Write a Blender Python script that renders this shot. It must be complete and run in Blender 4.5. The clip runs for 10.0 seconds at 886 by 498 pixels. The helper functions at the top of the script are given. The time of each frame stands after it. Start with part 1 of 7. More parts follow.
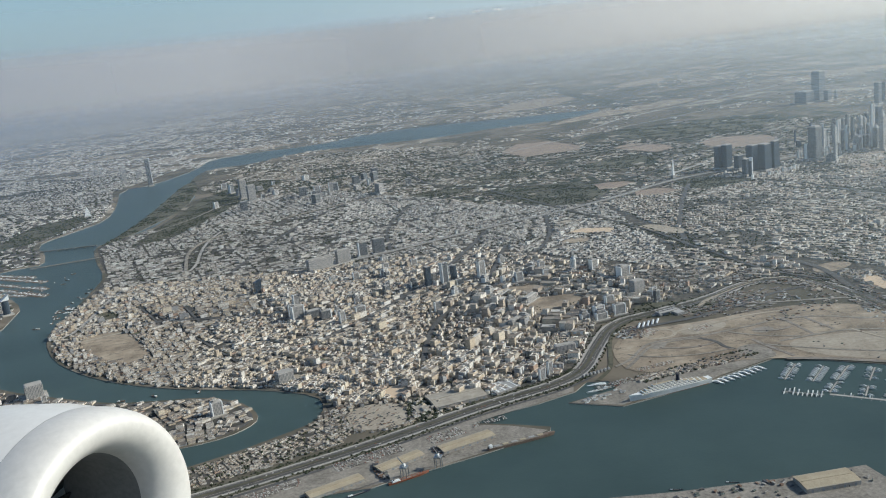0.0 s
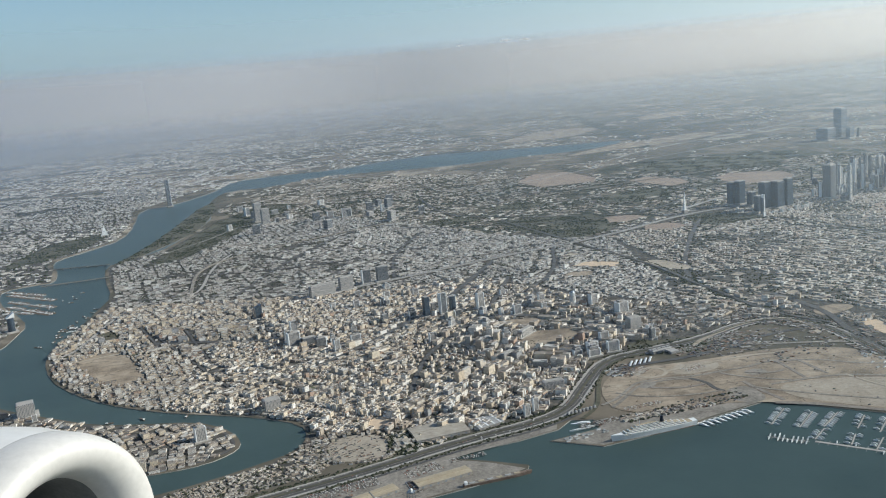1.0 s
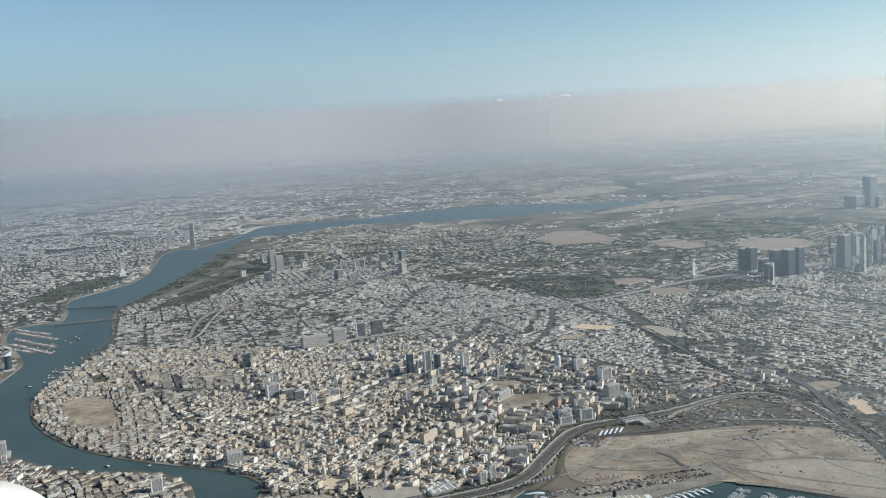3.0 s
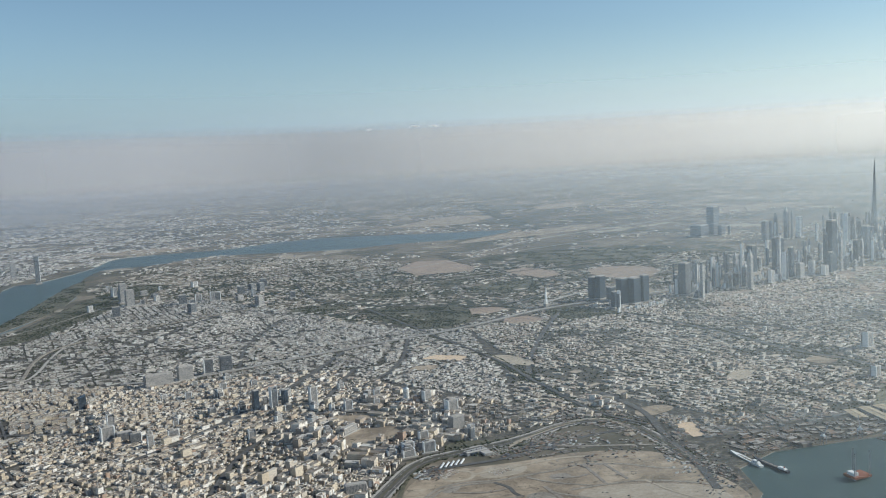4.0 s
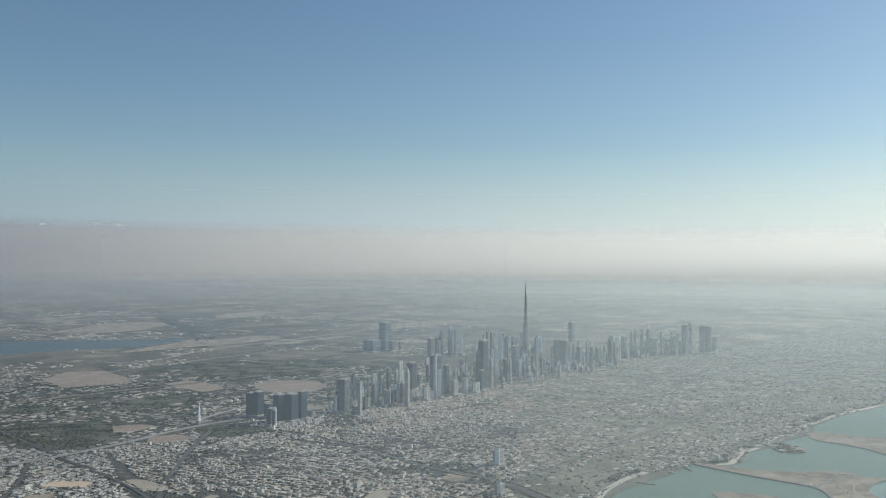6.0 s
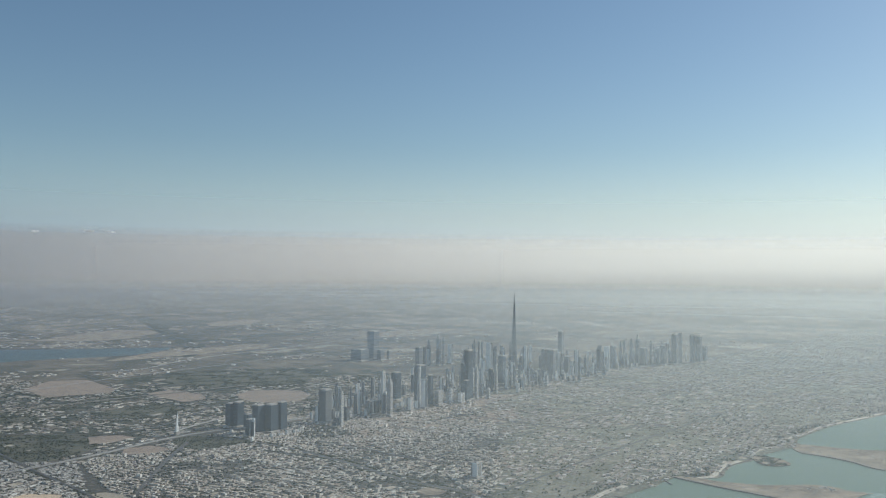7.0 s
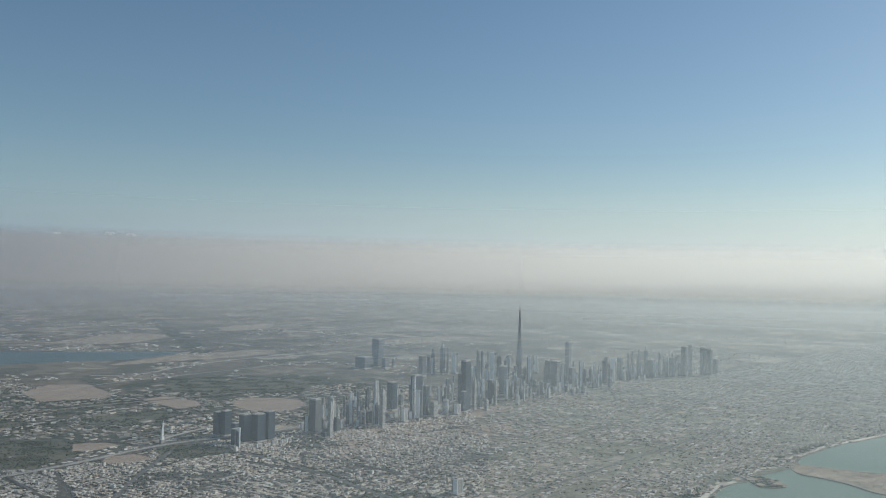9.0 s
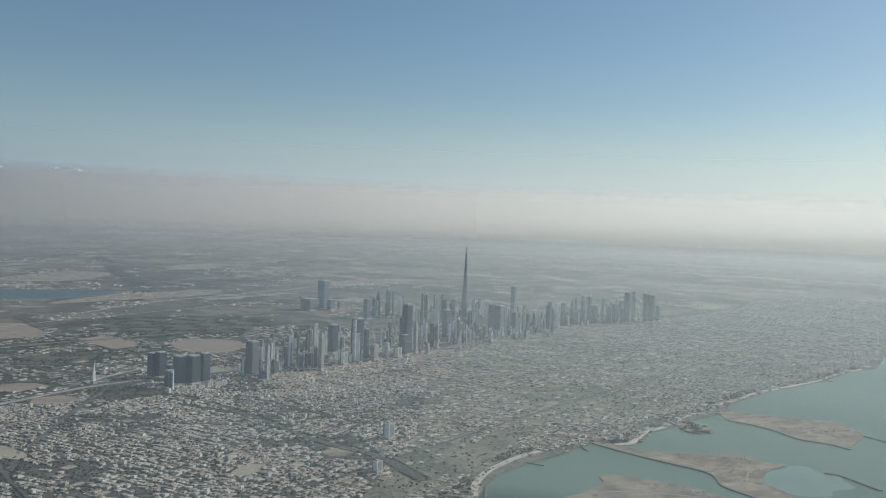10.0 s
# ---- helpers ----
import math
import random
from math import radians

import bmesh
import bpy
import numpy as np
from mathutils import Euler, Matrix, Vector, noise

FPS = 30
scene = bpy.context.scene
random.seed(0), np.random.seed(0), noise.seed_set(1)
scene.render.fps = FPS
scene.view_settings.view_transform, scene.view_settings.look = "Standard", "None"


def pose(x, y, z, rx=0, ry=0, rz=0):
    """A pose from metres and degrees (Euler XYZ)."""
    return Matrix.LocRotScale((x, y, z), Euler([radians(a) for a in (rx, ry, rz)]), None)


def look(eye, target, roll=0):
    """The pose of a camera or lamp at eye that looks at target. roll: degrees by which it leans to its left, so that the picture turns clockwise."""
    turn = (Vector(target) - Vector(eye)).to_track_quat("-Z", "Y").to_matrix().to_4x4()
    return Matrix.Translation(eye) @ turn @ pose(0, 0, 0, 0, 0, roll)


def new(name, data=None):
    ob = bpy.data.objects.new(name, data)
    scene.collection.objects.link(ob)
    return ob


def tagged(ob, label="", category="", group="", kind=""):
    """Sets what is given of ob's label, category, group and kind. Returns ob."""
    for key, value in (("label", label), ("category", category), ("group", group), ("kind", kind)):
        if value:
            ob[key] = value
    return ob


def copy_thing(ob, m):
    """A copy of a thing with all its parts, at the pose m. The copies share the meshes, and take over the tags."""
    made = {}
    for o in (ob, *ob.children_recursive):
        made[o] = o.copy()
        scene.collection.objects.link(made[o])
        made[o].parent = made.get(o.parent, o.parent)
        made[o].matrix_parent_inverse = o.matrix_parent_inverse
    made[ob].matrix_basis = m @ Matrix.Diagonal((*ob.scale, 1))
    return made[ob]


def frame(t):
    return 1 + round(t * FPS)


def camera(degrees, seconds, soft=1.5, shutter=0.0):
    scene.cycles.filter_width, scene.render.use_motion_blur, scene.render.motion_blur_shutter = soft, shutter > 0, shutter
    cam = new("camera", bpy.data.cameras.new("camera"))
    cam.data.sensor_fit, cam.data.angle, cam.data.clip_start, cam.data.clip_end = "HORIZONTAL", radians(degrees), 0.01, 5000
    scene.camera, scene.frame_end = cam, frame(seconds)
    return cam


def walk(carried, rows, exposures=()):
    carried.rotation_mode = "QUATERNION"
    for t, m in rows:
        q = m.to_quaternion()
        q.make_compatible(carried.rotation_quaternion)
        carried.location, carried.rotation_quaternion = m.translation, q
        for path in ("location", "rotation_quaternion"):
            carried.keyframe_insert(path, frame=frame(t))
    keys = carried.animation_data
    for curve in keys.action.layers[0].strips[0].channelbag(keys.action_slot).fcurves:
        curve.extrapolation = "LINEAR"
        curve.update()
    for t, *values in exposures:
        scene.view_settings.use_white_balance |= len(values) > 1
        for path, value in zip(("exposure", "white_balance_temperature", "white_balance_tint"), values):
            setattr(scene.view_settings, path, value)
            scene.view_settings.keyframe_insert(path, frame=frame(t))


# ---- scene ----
from mathutils.geometry import tessellate_polygon

# One unit is ten metres: a city of thirty kilometres, seen from an airliner at 1.1 km.
cam = camera(53.44, 10.0, soft=1.05)


def view(x, y, z, yaw, pitch, roll):
    a, p = radians(yaw), radians(pitch)
    d = Vector((-math.sin(a) * math.cos(p), math.cos(a) * math.cos(p), math.sin(p)))
    return look((x, y, z), Vector((x, y, z)) + d, roll)


PATH = [
    (0.0, 0.0, 0.0, 107.66, 0.005, -12.671, -6.847), (0.5, 6.17, 0.4, 107.96, 0.975, -11.505, -6.157),
    (1.0, 12.36, 0.81, 108.29, 1.515, -10.816, -5.583), (1.5, 18.56, 1.24, 108.64, 1.724, -10.415, -5.393),
    (2.0, 24.77, 1.68, 109.01, 2.768, -9.064, -5.016), (2.2, 27.27, 1.87, 109.16, 3.2, -8.635, -4.7),
    (3.5, 43.52, 3.1, 110.26, 3.956, -6.996, -3.435), (3.7, 46.03, 3.3, 110.45, 3.387, -6.876, -3.252),
    (4.0, 49.79, 3.6, 110.73, -4.397, -5.989, -3.226), (4.2, 52.31, 3.8, 110.92, -12.051, -5.246, -2.348),
    (4.5, 56.09, 4.12, 111.21, -19.471, -4.426, -0.35), (5.0, 62.4, 4.64, 111.72, -23.018, -1.957, 0.947),
    (5.5, 68.72, 5.19, 112.26, -24.026, -0.215, 0.261), (7.0, 87.78, 6.91, 113.99, -24.249, 1.081, 0.294),
    (7.5, 94.17, 7.51, 114.62, -23.99, 1.561, 0.539), (8.0, 100.57, 8.12, 115.26, -23.499, 1.756, 0.497),
    (8.5, 106.98, 8.75, 115.93, -22.837, 1.796, 0.624), (9.0, 113.41, 9.4, 116.62, -22.593, 1.439, 1.005),
    (9.5, 119.86, 10.06, 117.34, -24.382, -0.356, 1.77), (10.0, 126.32, 10.73, 118.08, -25.491, -2.253, 2.06)]
walk(cam, [(r[0], view(*r[1:])) for r in PATH], [(0.0, -0.03, 6050, 2), (1.0, 0.03, 6050, 2), (3.7, 0.08, 6050, 2), (4.5, -0.28, 6050, 2), (5.5, -0.35, 6050, 2), (8.0, -0.39, 6050, 2), (10.0, -0.51, 6050, 2)])

# ---- light: afternoon sun low over the sea side, blue sky over dusty air ----
SUN_AZ, SUN_EL = 87.0, 30.0
world = bpy.data.worlds.new("sky")
scene.world = world
world.use_nodes = True
wn = world.node_tree.nodes
sky = wn.new("ShaderNodeTexSky")
sky.sky_type = "NISHITA"
sky.sun_disc = False
sky.sun_elevation = radians(SUN_EL)
sky.sun_rotation = radians(SUN_AZ)
sky.altitude = 300
sky.air_density = 1.0
sky.dust_density = 0.8
sky.ozone_density = 1.6
wn["Background"].inputs["Strength"].default_value = 0.110
world.node_tree.links.new(sky.outputs["Color"], wn["Background"].inputs["Color"])
sun = new("sun", bpy.data.lights.new("sun", "SUN"))
sun.data.energy = 5.0
sun.data.angle = radians(0.5)
sun.data.color = (1.0, 0.915, 0.815)
sa, se = radians(SUN_AZ), radians(SUN_EL)
to_sun = Vector((math.sin(sa) * math.cos(se), math.cos(sa) * math.cos(se), math.sin(se)))
sun.matrix_world = look(to_sun * 300, (0, 0, 0))
scene.cycles.transparent_max_bounces = 48


# ---- materials ----
class Nodes:
    """A short way to write a node material."""

    def __init__(self, name):
        self.m = bpy.data.materials.new(name)
        self.m.use_nodes = True
        self.t = self.m.node_tree
        self.bsdf = self.t.nodes["Principled BSDF"]
        self.out = self.t.nodes["Material Output"]

    def add(self, kind, **values):
        n = self.t.nodes.new("ShaderNode" + kind)
        for k, v in values.items():
            setattr(n, k, v)
        return n

    def link(self, a, b):
        self.t.links.new(a, b)

    def put(self, sock, v):
        if isinstance(v, bpy.types.NodeSocket):
            self.link(v, sock)
        else:
            sock.default_value = v

    def math(self, op, a, b=0.0, c=0.0):
        n = self.add("Math", operation=op)
        for sock, v in zip(n.inputs, (a, b, c)):
            self.put(sock, v)
        return n.outputs[0]

    def noise(self, scale, detail=4.0, rough=0.6, vec=None):
        n = self.add("TexNoise")
        n.inputs["Scale"].default_value, n.inputs["Detail"].default_value = scale, detail
        n.inputs["Roughness"].default_value = rough
        if vec is not None:
            self.link(vec, n.inputs["Vector"])
        return n.outputs["Fac"]

    def shifted(self, vec):
        n = self.add("VectorMath", operation="ADD")
        self.link(vec, n.inputs[0])
        n.inputs[1].default_value = (310.0, 770.0, 0.0)
        return n.outputs[0]

    def place(self):
        return self.add("NewGeometry").outputs["Position"]

    def ramp(self, fac, stops, constant=False):
        n = self.add("ValToRGB")
        e = n.color_ramp.elements
        n.color_ramp.interpolation = "CONSTANT" if constant else "LINEAR"
        while len(e) < len(stops):
            e.new(0.5)
        for el, (p, c) in zip(e, stops):
            el.position, el.color = p, (*c, 1.0) if len(c) == 3 else c
        self.link(fac, n.inputs["Fac"])
        return n.outputs["Color"]

    def mix(self, fac, a, b, blend="MIX"):
        n = self.add("MixRGB", blend_type=blend)
        self.put(n.inputs[0], fac)
        for sock, v in zip(n.inputs[1:], (a, b)):
            self.put(sock, (*v, 1.0) if isinstance(v, tuple) and len(v) == 3 else v)
        return n.outputs[0]

    def bump(self, height, strength, distance):
        n = self.add("Bump")
        n.inputs["Strength"].default_value, n.inputs["Distance"].default_value = strength, distance
        self.link(height, n.inputs["Height"])
        self.link(n.outputs[0], self.bsdf.inputs["Normal"])

    def done(self, color=None, rough=0.8, metal=0.0, spec=0.3):
        if color is not None:
            self.put(self.bsdf.inputs["Base Color"], (*color, 1.0) if isinstance(color, tuple) and len(color) == 3 else color)
        self.put(self.bsdf.inputs["Roughness"], rough)
        self.bsdf.inputs["Metallic"].default_value = metal
        self.bsdf.inputs["Specular IOR Level"].default_value = spec
        return self.m


def two_tone(name, dark, light, fine, coarse, rough=0.85, metal=0.0, spec=0.25, bump=0.0):
    """A plain surface with grain and larger stains."""
    n = Nodes(name)
    p = n.place()
    f = n.math("MULTIPLY_ADD", n.noise(fine, 3, 0.65, p), 0.5, n.math("MULTIPLY", n.noise(coarse, 5, 0.6, p), 0.5))
    c = n.ramp(f, [(0.36, dark), (0.64, light)])
    if bump:
        n.bump(f, 0.6, bump)
    return n.done(c, rough, metal, spec)


def dirt_mat(name):
    """Bulldozed sand: pale drift, brown earth, dark damp stains and fine rubble."""
    n = Nodes(name)
    p = n.place()
    c = n.ramp(n.noise(0.06, 6, 0.68, p), [(0.36, (0.18, 0.145, 0.11)), (0.48, (0.29, 0.235, 0.175)), (0.6, (0.39, 0.32, 0.24)), (0.72, (0.47, 0.40, 0.31))])
    lie = n.add("Mapping")
    n.link(p, lie.inputs["Vector"])
    lie.inputs["Rotation"].default_value = (0.0, 0.0, radians(-22))
    lie.inputs["Scale"].default_value = (0.25, 1.0, 1.0)
    c = n.mix(n.ramp(n.noise(0.34, 5, 0.7, lie.outputs[0]), [(0.5, (0, 0, 0)), (0.62, (0.7, 0.7, 0.7))]), c, (0.22, 0.185, 0.145))
    c = n.mix(n.ramp(n.noise(0.21, 5, 0.7, p), [(0.55, (0, 0, 0)), (0.66, (0.75, 0.75, 0.75))]), c, (0.13, 0.11, 0.085))
    c = n.mix(n.ramp(n.noise(1.7, 3, 0.7, p), [(0.56, (0, 0, 0)), (0.7, (0.6, 0.6, 0.6))]), c, (0.50, 0.44, 0.35))
    return n.done(c, 0.95, 0.0, 0.15)


def facade(name, stops, glass, floor_h, bay, cover, rough=0.7, whole=False):
    """Painted walls with rows of windows; each building has its own paint."""
    n = Nodes(name)
    g = n.add("NewGeometry")
    wall = n.ramp(n.add("ObjectInfo").outputs["Random"] if whole else g.outputs["Random Per Island"], stops, constant=True)
    wall = n.mix(n.math("MULTIPLY", n.noise(0.9, 4, 0.6, g.outputs["Position"]), 0.2), wall, (0.16, 0.13, 0.10))
    side = n.add("VectorMath", operation="CROSS_PRODUCT")
    n.link(g.outputs["Normal"], side.inputs[0])
    side.inputs[1].default_value = (0, 0, 1)
    dot = n.add("VectorMath", operation="DOT_PRODUCT")
    n.link(side.outputs[0], dot.inputs[0])
    n.link(g.outputs["Position"], dot.inputs[1])
    u = n.math("FRACT", n.math("DIVIDE", dot.outputs["Value"], bay))
    sep = n.add("SeparateXYZ")
    n.link(g.outputs["Position"], sep.inputs[0])
    v = n.math("FRACT", n.math("DIVIDE", sep.outputs["Z"], floor_h))
    win = n.math("MULTIPLY", n.math("LESS_THAN", n.math("ABSOLUTE", n.math("SUBTRACT", u, 0.5)), cover[0] / 2),
                 n.math("LESS_THAN", n.math("ABSOLUTE", n.math("SUBTRACT", v, 0.55)), cover[1] / 2))
    c = n.mix(win, wall, glass)
    r = n.math("MULTIPLY_ADD", win, 0.34 - rough, rough)
    return n.done(c, r, 0.0, 0.4)


PALE = [(0.0, (0.68, 0.59, 0.46)), (0.22, (0.80, 0.75, 0.67)), (0.40, (0.58, 0.48, 0.36)), (0.55, (0.84, 0.80, 0.74)),
        (0.66, (0.58, 0.52, 0.44)), (0.80, (0.42, 0.35, 0.28)), (0.90, (0.36, 0.36, 0.36)), (0.96, (0.46, 0.33, 0.25))]
WHITES = [(0.0, (0.68, 0.63, 0.56)), (0.35, (0.52, 0.46, 0.39)), (0.6, (0.78, 0.74, 0.68)), (0.78, (0.40, 0.35, 0.30)), (0.92, (0.28, 0.26, 0.24))]
GREYS = [(0.0, (0.66, 0.62, 0.56)), (0.3, (0.52, 0.48, 0.43)), (0.5, (0.78, 0.76, 0.71)), (0.72, (0.40, 0.36, 0.32)), (0.88, (0.30, 0.29, 0.28))]
M_WALL = facade("painted_wall", PALE, (0.08, 0.08, 0.085), 0.34, 0.36, (0.36, 0.4))
M_BLOCK = facade("block_wall", PALE, (0.10, 0.10, 0.10), 0.34, 0.4, (0.36, 0.4), 0.7, True)
M_GRID = facade("rendered_wall", GREYS, (0.07, 0.075, 0.08), 0.34, 0.4, (0.36, 0.4))
M_VILLA = facade("villa_wall", WHITES, (0.06, 0.06, 0.06), 0.36, 0.45, (0.35, 0.4))


def roof_mat(name, stops):
    n = Nodes(name)
    g = n.add("NewGeometry")
    c = n.ramp(g.outputs["Random Per Island"], stops, constant=True)
    c = n.mix(n.math("MULTIPLY", n.noise(2.2, 4, 0.75, g.outputs["Position"]), 0.5), c, (0.18, 0.15, 0.12))
    return n.done(c, 0.9, 0.0, 0.2)


M_ROOF = roof_mat("flat_roof", [(0.0, (0.30, 0.265, 0.225)), (0.24, (0.40, 0.365, 0.315)), (0.45, (0.21, 0.185, 0.16)), (0.66, (0.60, 0.57, 0.52)), (0.75, (0.33, 0.285, 0.24)), (0.88, (0.13, 0.12, 0.11))])
M_VILLAROOF = roof_mat("villa_roof", [(0.0, (0.43, 0.37, 0.295)), (0.25, (0.51, 0.45, 0.365)), (0.45, (0.30, 0.245, 0.19)), (0.62, (0.66, 0.61, 0.53)), (0.76, (0.34, 0.25, 0.195)), (0.86, (0.24, 0.22, 0.20))])
M_GRIDROOF = roof_mat("white_flat_roof", [(0.0, (0.41, 0.38, 0.335)), (0.25, (0.54, 0.51, 0.455)), (0.42, (0.27, 0.24, 0.21)), (0.62, (0.68, 0.65, 0.60)), (0.74, (0.32, 0.285, 0.25)), (0.86, (0.17, 0.16, 0.15))])
M_SUBURB = facade("suburb_wall", [(0.0, (0.52, 0.48, 0.42)), (0.35, (0.44, 0.39, 0.33)), (0.6, (0.62, 0.59, 0.54)), (0.8, (0.38, 0.33, 0.27))], (0.07, 0.07, 0.07), 0.36, 0.45, (0.35, 0.4))
M_SUBROOF = roof_mat("suburb_roof", [(0.0, (0.37, 0.325, 0.275)), (0.25, (0.46, 0.41, 0.35)), (0.45, (0.27, 0.22, 0.18)), (0.62, (0.62, 0.58, 0.52)), (0.72, (0.31, 0.225, 0.18)), (0.86, (0.20, 0.18, 0.16))])
M_SHEDROOF = roof_mat("dock_shed_roof", [(0.0, (0.20, 0.19, 0.18)), (0.3, (0.30, 0.27, 0.23)), (0.5, (0.14, 0.135, 0.13)), (0.7, (0.40, 0.38, 0.35)), (0.85, (0.24, 0.17, 0.13))])
M_DOCKWALL = two_tone("dock_shed_wall", (0.12, 0.10, 0.085), (0.26, 0.23, 0.20), 1.5, 0.15, 0.9)
M_GLASSY = facade("tower_glass", [(0.0, (0.15, 0.16, 0.17)), (0.5, (0.26, 0.265, 0.265)), (0.8, (0.11, 0.12, 0.135))], (0.05, 0.06, 0.072), 0.42, 0.5, (0.8, 0.7), 0.4)
M_DARK = facade("dark_glass", [(0.0, (0.085, 0.105, 0.125)), (1.0, (0.11, 0.125, 0.14))], (0.025, 0.042, 0.065), 0.42, 0.5, (0.85, 0.75), 0.35)
M_LIGHT = facade("pale_tower", [(0.0, (0.55, 0.54, 0.50)), (0.4, (0.42, 0.40, 0.37)), (0.7, (0.66, 0.66, 0.64))], (0.07, 0.08, 0.10), 0.42, 0.5, (0.6, 0.55), 0.6)
M_WHITE = two_tone("white_cladding", (0.62, 0.62, 0.60), (0.82, 0.82, 0.80), 3.0, 0.5, 0.5)
M_STEEL = two_tone("steel_cladding", (0.22, 0.24, 0.26), (0.34, 0.36, 0.38), 2.0, 0.2, 0.35, 0.6)
M_SPIRE = two_tone("dark_steel_glass", (0.07, 0.08, 0.09), (0.12, 0.13, 0.14), 2.0, 0.2, 0.35)
M_SAND = dirt_mat("bulldozed_sand")
M_LOT = two_tone("bright_sand_lot", (0.52, 0.40, 0.28), (0.64, 0.50, 0.36), 2.0, 0.2, 0.95)
M_TANEARTH = two_tone("tan_earth", (0.27, 0.23, 0.18), (0.43, 0.375, 0.30), 0.8, 0.12, 0.95)
M_BEACH = two_tone("beach_sand", (0.30, 0.26, 0.20), (0.44, 0.38, 0.30), 0.9, 0.09, 0.95)
M_PINK = two_tone("pinkish_earth", (0.24, 0.185, 0.145), (0.36, 0.285, 0.225), 0.5, 0.06, 0.95)
M_SHORE = two_tone("pale_shore_sand", (0.44, 0.39, 0.31), (0.60, 0.54, 0.44), 0.9, 0.12, 0.95)
M_ASPHALT = two_tone("asphalt", (0.07, 0.07, 0.07), (0.14, 0.135, 0.13), 2.0, 0.15, 0.9)
M_CONCRETE = two_tone("concrete", (0.30, 0.28, 0.25), (0.46, 0.43, 0.39), 2.0, 0.15, 0.9)
M_PALEROAD = two_tone("pale_road", (0.27, 0.26, 0.24), (0.40, 0.38, 0.35), 1.0, 0.1, 0.9)
M_PARK = two_tone("park_ground", (0.058, 0.064, 0.047), (0.15, 0.135, 0.096), 0.5, 0.05, 0.95)
M_TREE = two_tone("foliage", (0.030, 0.038, 0.024), (0.075, 0.082, 0.050), 1.2, 0.1, 0.9)
M_HULL = two_tone("dark_hull_paint", (0.025, 0.03, 0.045), (0.05, 0.055, 0.07), 2.0, 0.3, 0.5)
M_SHIPWHITE = two_tone("ship_white", (0.66, 0.66, 0.63), (0.82, 0.82, 0.79), 4.0, 0.4, 0.5)
M_OLDHULL = two_tone("weathered_hull", (0.12, 0.085, 0.065), (0.24, 0.18, 0.14), 2.0, 0.25, 0.8)
M_RUST = two_tone("red_oxide", (0.20, 0.07, 0.04), (0.32, 0.13, 0.08), 3.0, 0.4, 0.7)
M_TANROOF = two_tone("tan_sheet_roof", (0.33, 0.27, 0.185), (0.45, 0.38, 0.27), 2.5, 0.3, 0.8)
M_CREAMROOF = two_tone("cream_flat_roof", (0.30, 0.265, 0.215), (0.43, 0.385, 0.32), 0.7, 0.2, 0.85)
M_GREYROOF = two_tone("grey_sheet_roof", (0.25, 0.245, 0.235), (0.40, 0.39, 0.37), 2.5, 0.3, 0.7)
M_WHARF = two_tone("stained_wharf", (0.15, 0.134, 0.113), (0.35, 0.315, 0.268), 1.1, 0.16, 0.9)
M_CONTAINER = roof_mat("container_paint", [(0.0, (0.09, 0.10, 0.12)), (0.3, (0.22, 0.14, 0.10)), (0.5, (0.13, 0.12, 0.11)), (0.7, (0.36, 0.34, 0.31)), (0.86, (0.11, 0.14, 0.13))])
M_CAR = roof_mat("car_paint", [(0.0, (0.70, 0.68, 0.64)), (0.38, (0.10, 0.10, 0.11)), (0.5, (0.40, 0.37, 0.32)), (0.72, (0.17, 0.16, 0.15)), (0.9, (0.30, 0.13, 0.10))])
M_COWL = two_tone("white_cowl_paint", (0.70, 0.67, 0.625), (0.78, 0.75, 0.705), 0.5, 0.05, 0.3)
M_LIP = two_tone("brushed_lip_metal", (0.60, 0.57, 0.53), (0.70, 0.665, 0.62), 0.6, 0.06, 0.45, 0.1)
M_DUCT = two_tone("inlet_lining", (0.16, 0.16, 0.16), (0.24, 0.24, 0.23), 0.8, 0.08, 0.6)
M_BLADE = two_tone("fan_blade", (0.04, 0.04, 0.045), (0.09, 0.09, 0.09), 0.8, 0.1, 0.4, 0.5)
def cloud_mat():
    n = Nodes("cloud_white")
    tl, df, mx = n.add("BsdfTranslucent"), n.add("BsdfDiffuse"), n.add("MixShader")
    tl.inputs["Color"].default_value = df.inputs["Color"].default_value = (1.0, 1.0, 1.0, 1.0)
    mx.inputs[0].default_value = 0.6
    n.link(tl.outputs[0], mx.inputs[1])
    n.link(df.outputs[0], mx.inputs[2])
    air, soft = n.add("BsdfTransparent"), n.add("MixShader")
    soft.inputs[0].default_value = 0.6
    n.link(air.outputs[0], soft.inputs[1])
    n.link(mx.outputs[0], soft.inputs[2])
    n.link(soft.outputs[0], n.out.inputs["Surface"])
    return n.m


M_CLOUD = cloud_mat()
M_ROCK = two_tone("breakwater_rock", (0.16, 0.14, 0.12), (0.34, 0.30, 0.26), 4.0, 0.5, 0.95, bump=0.1)


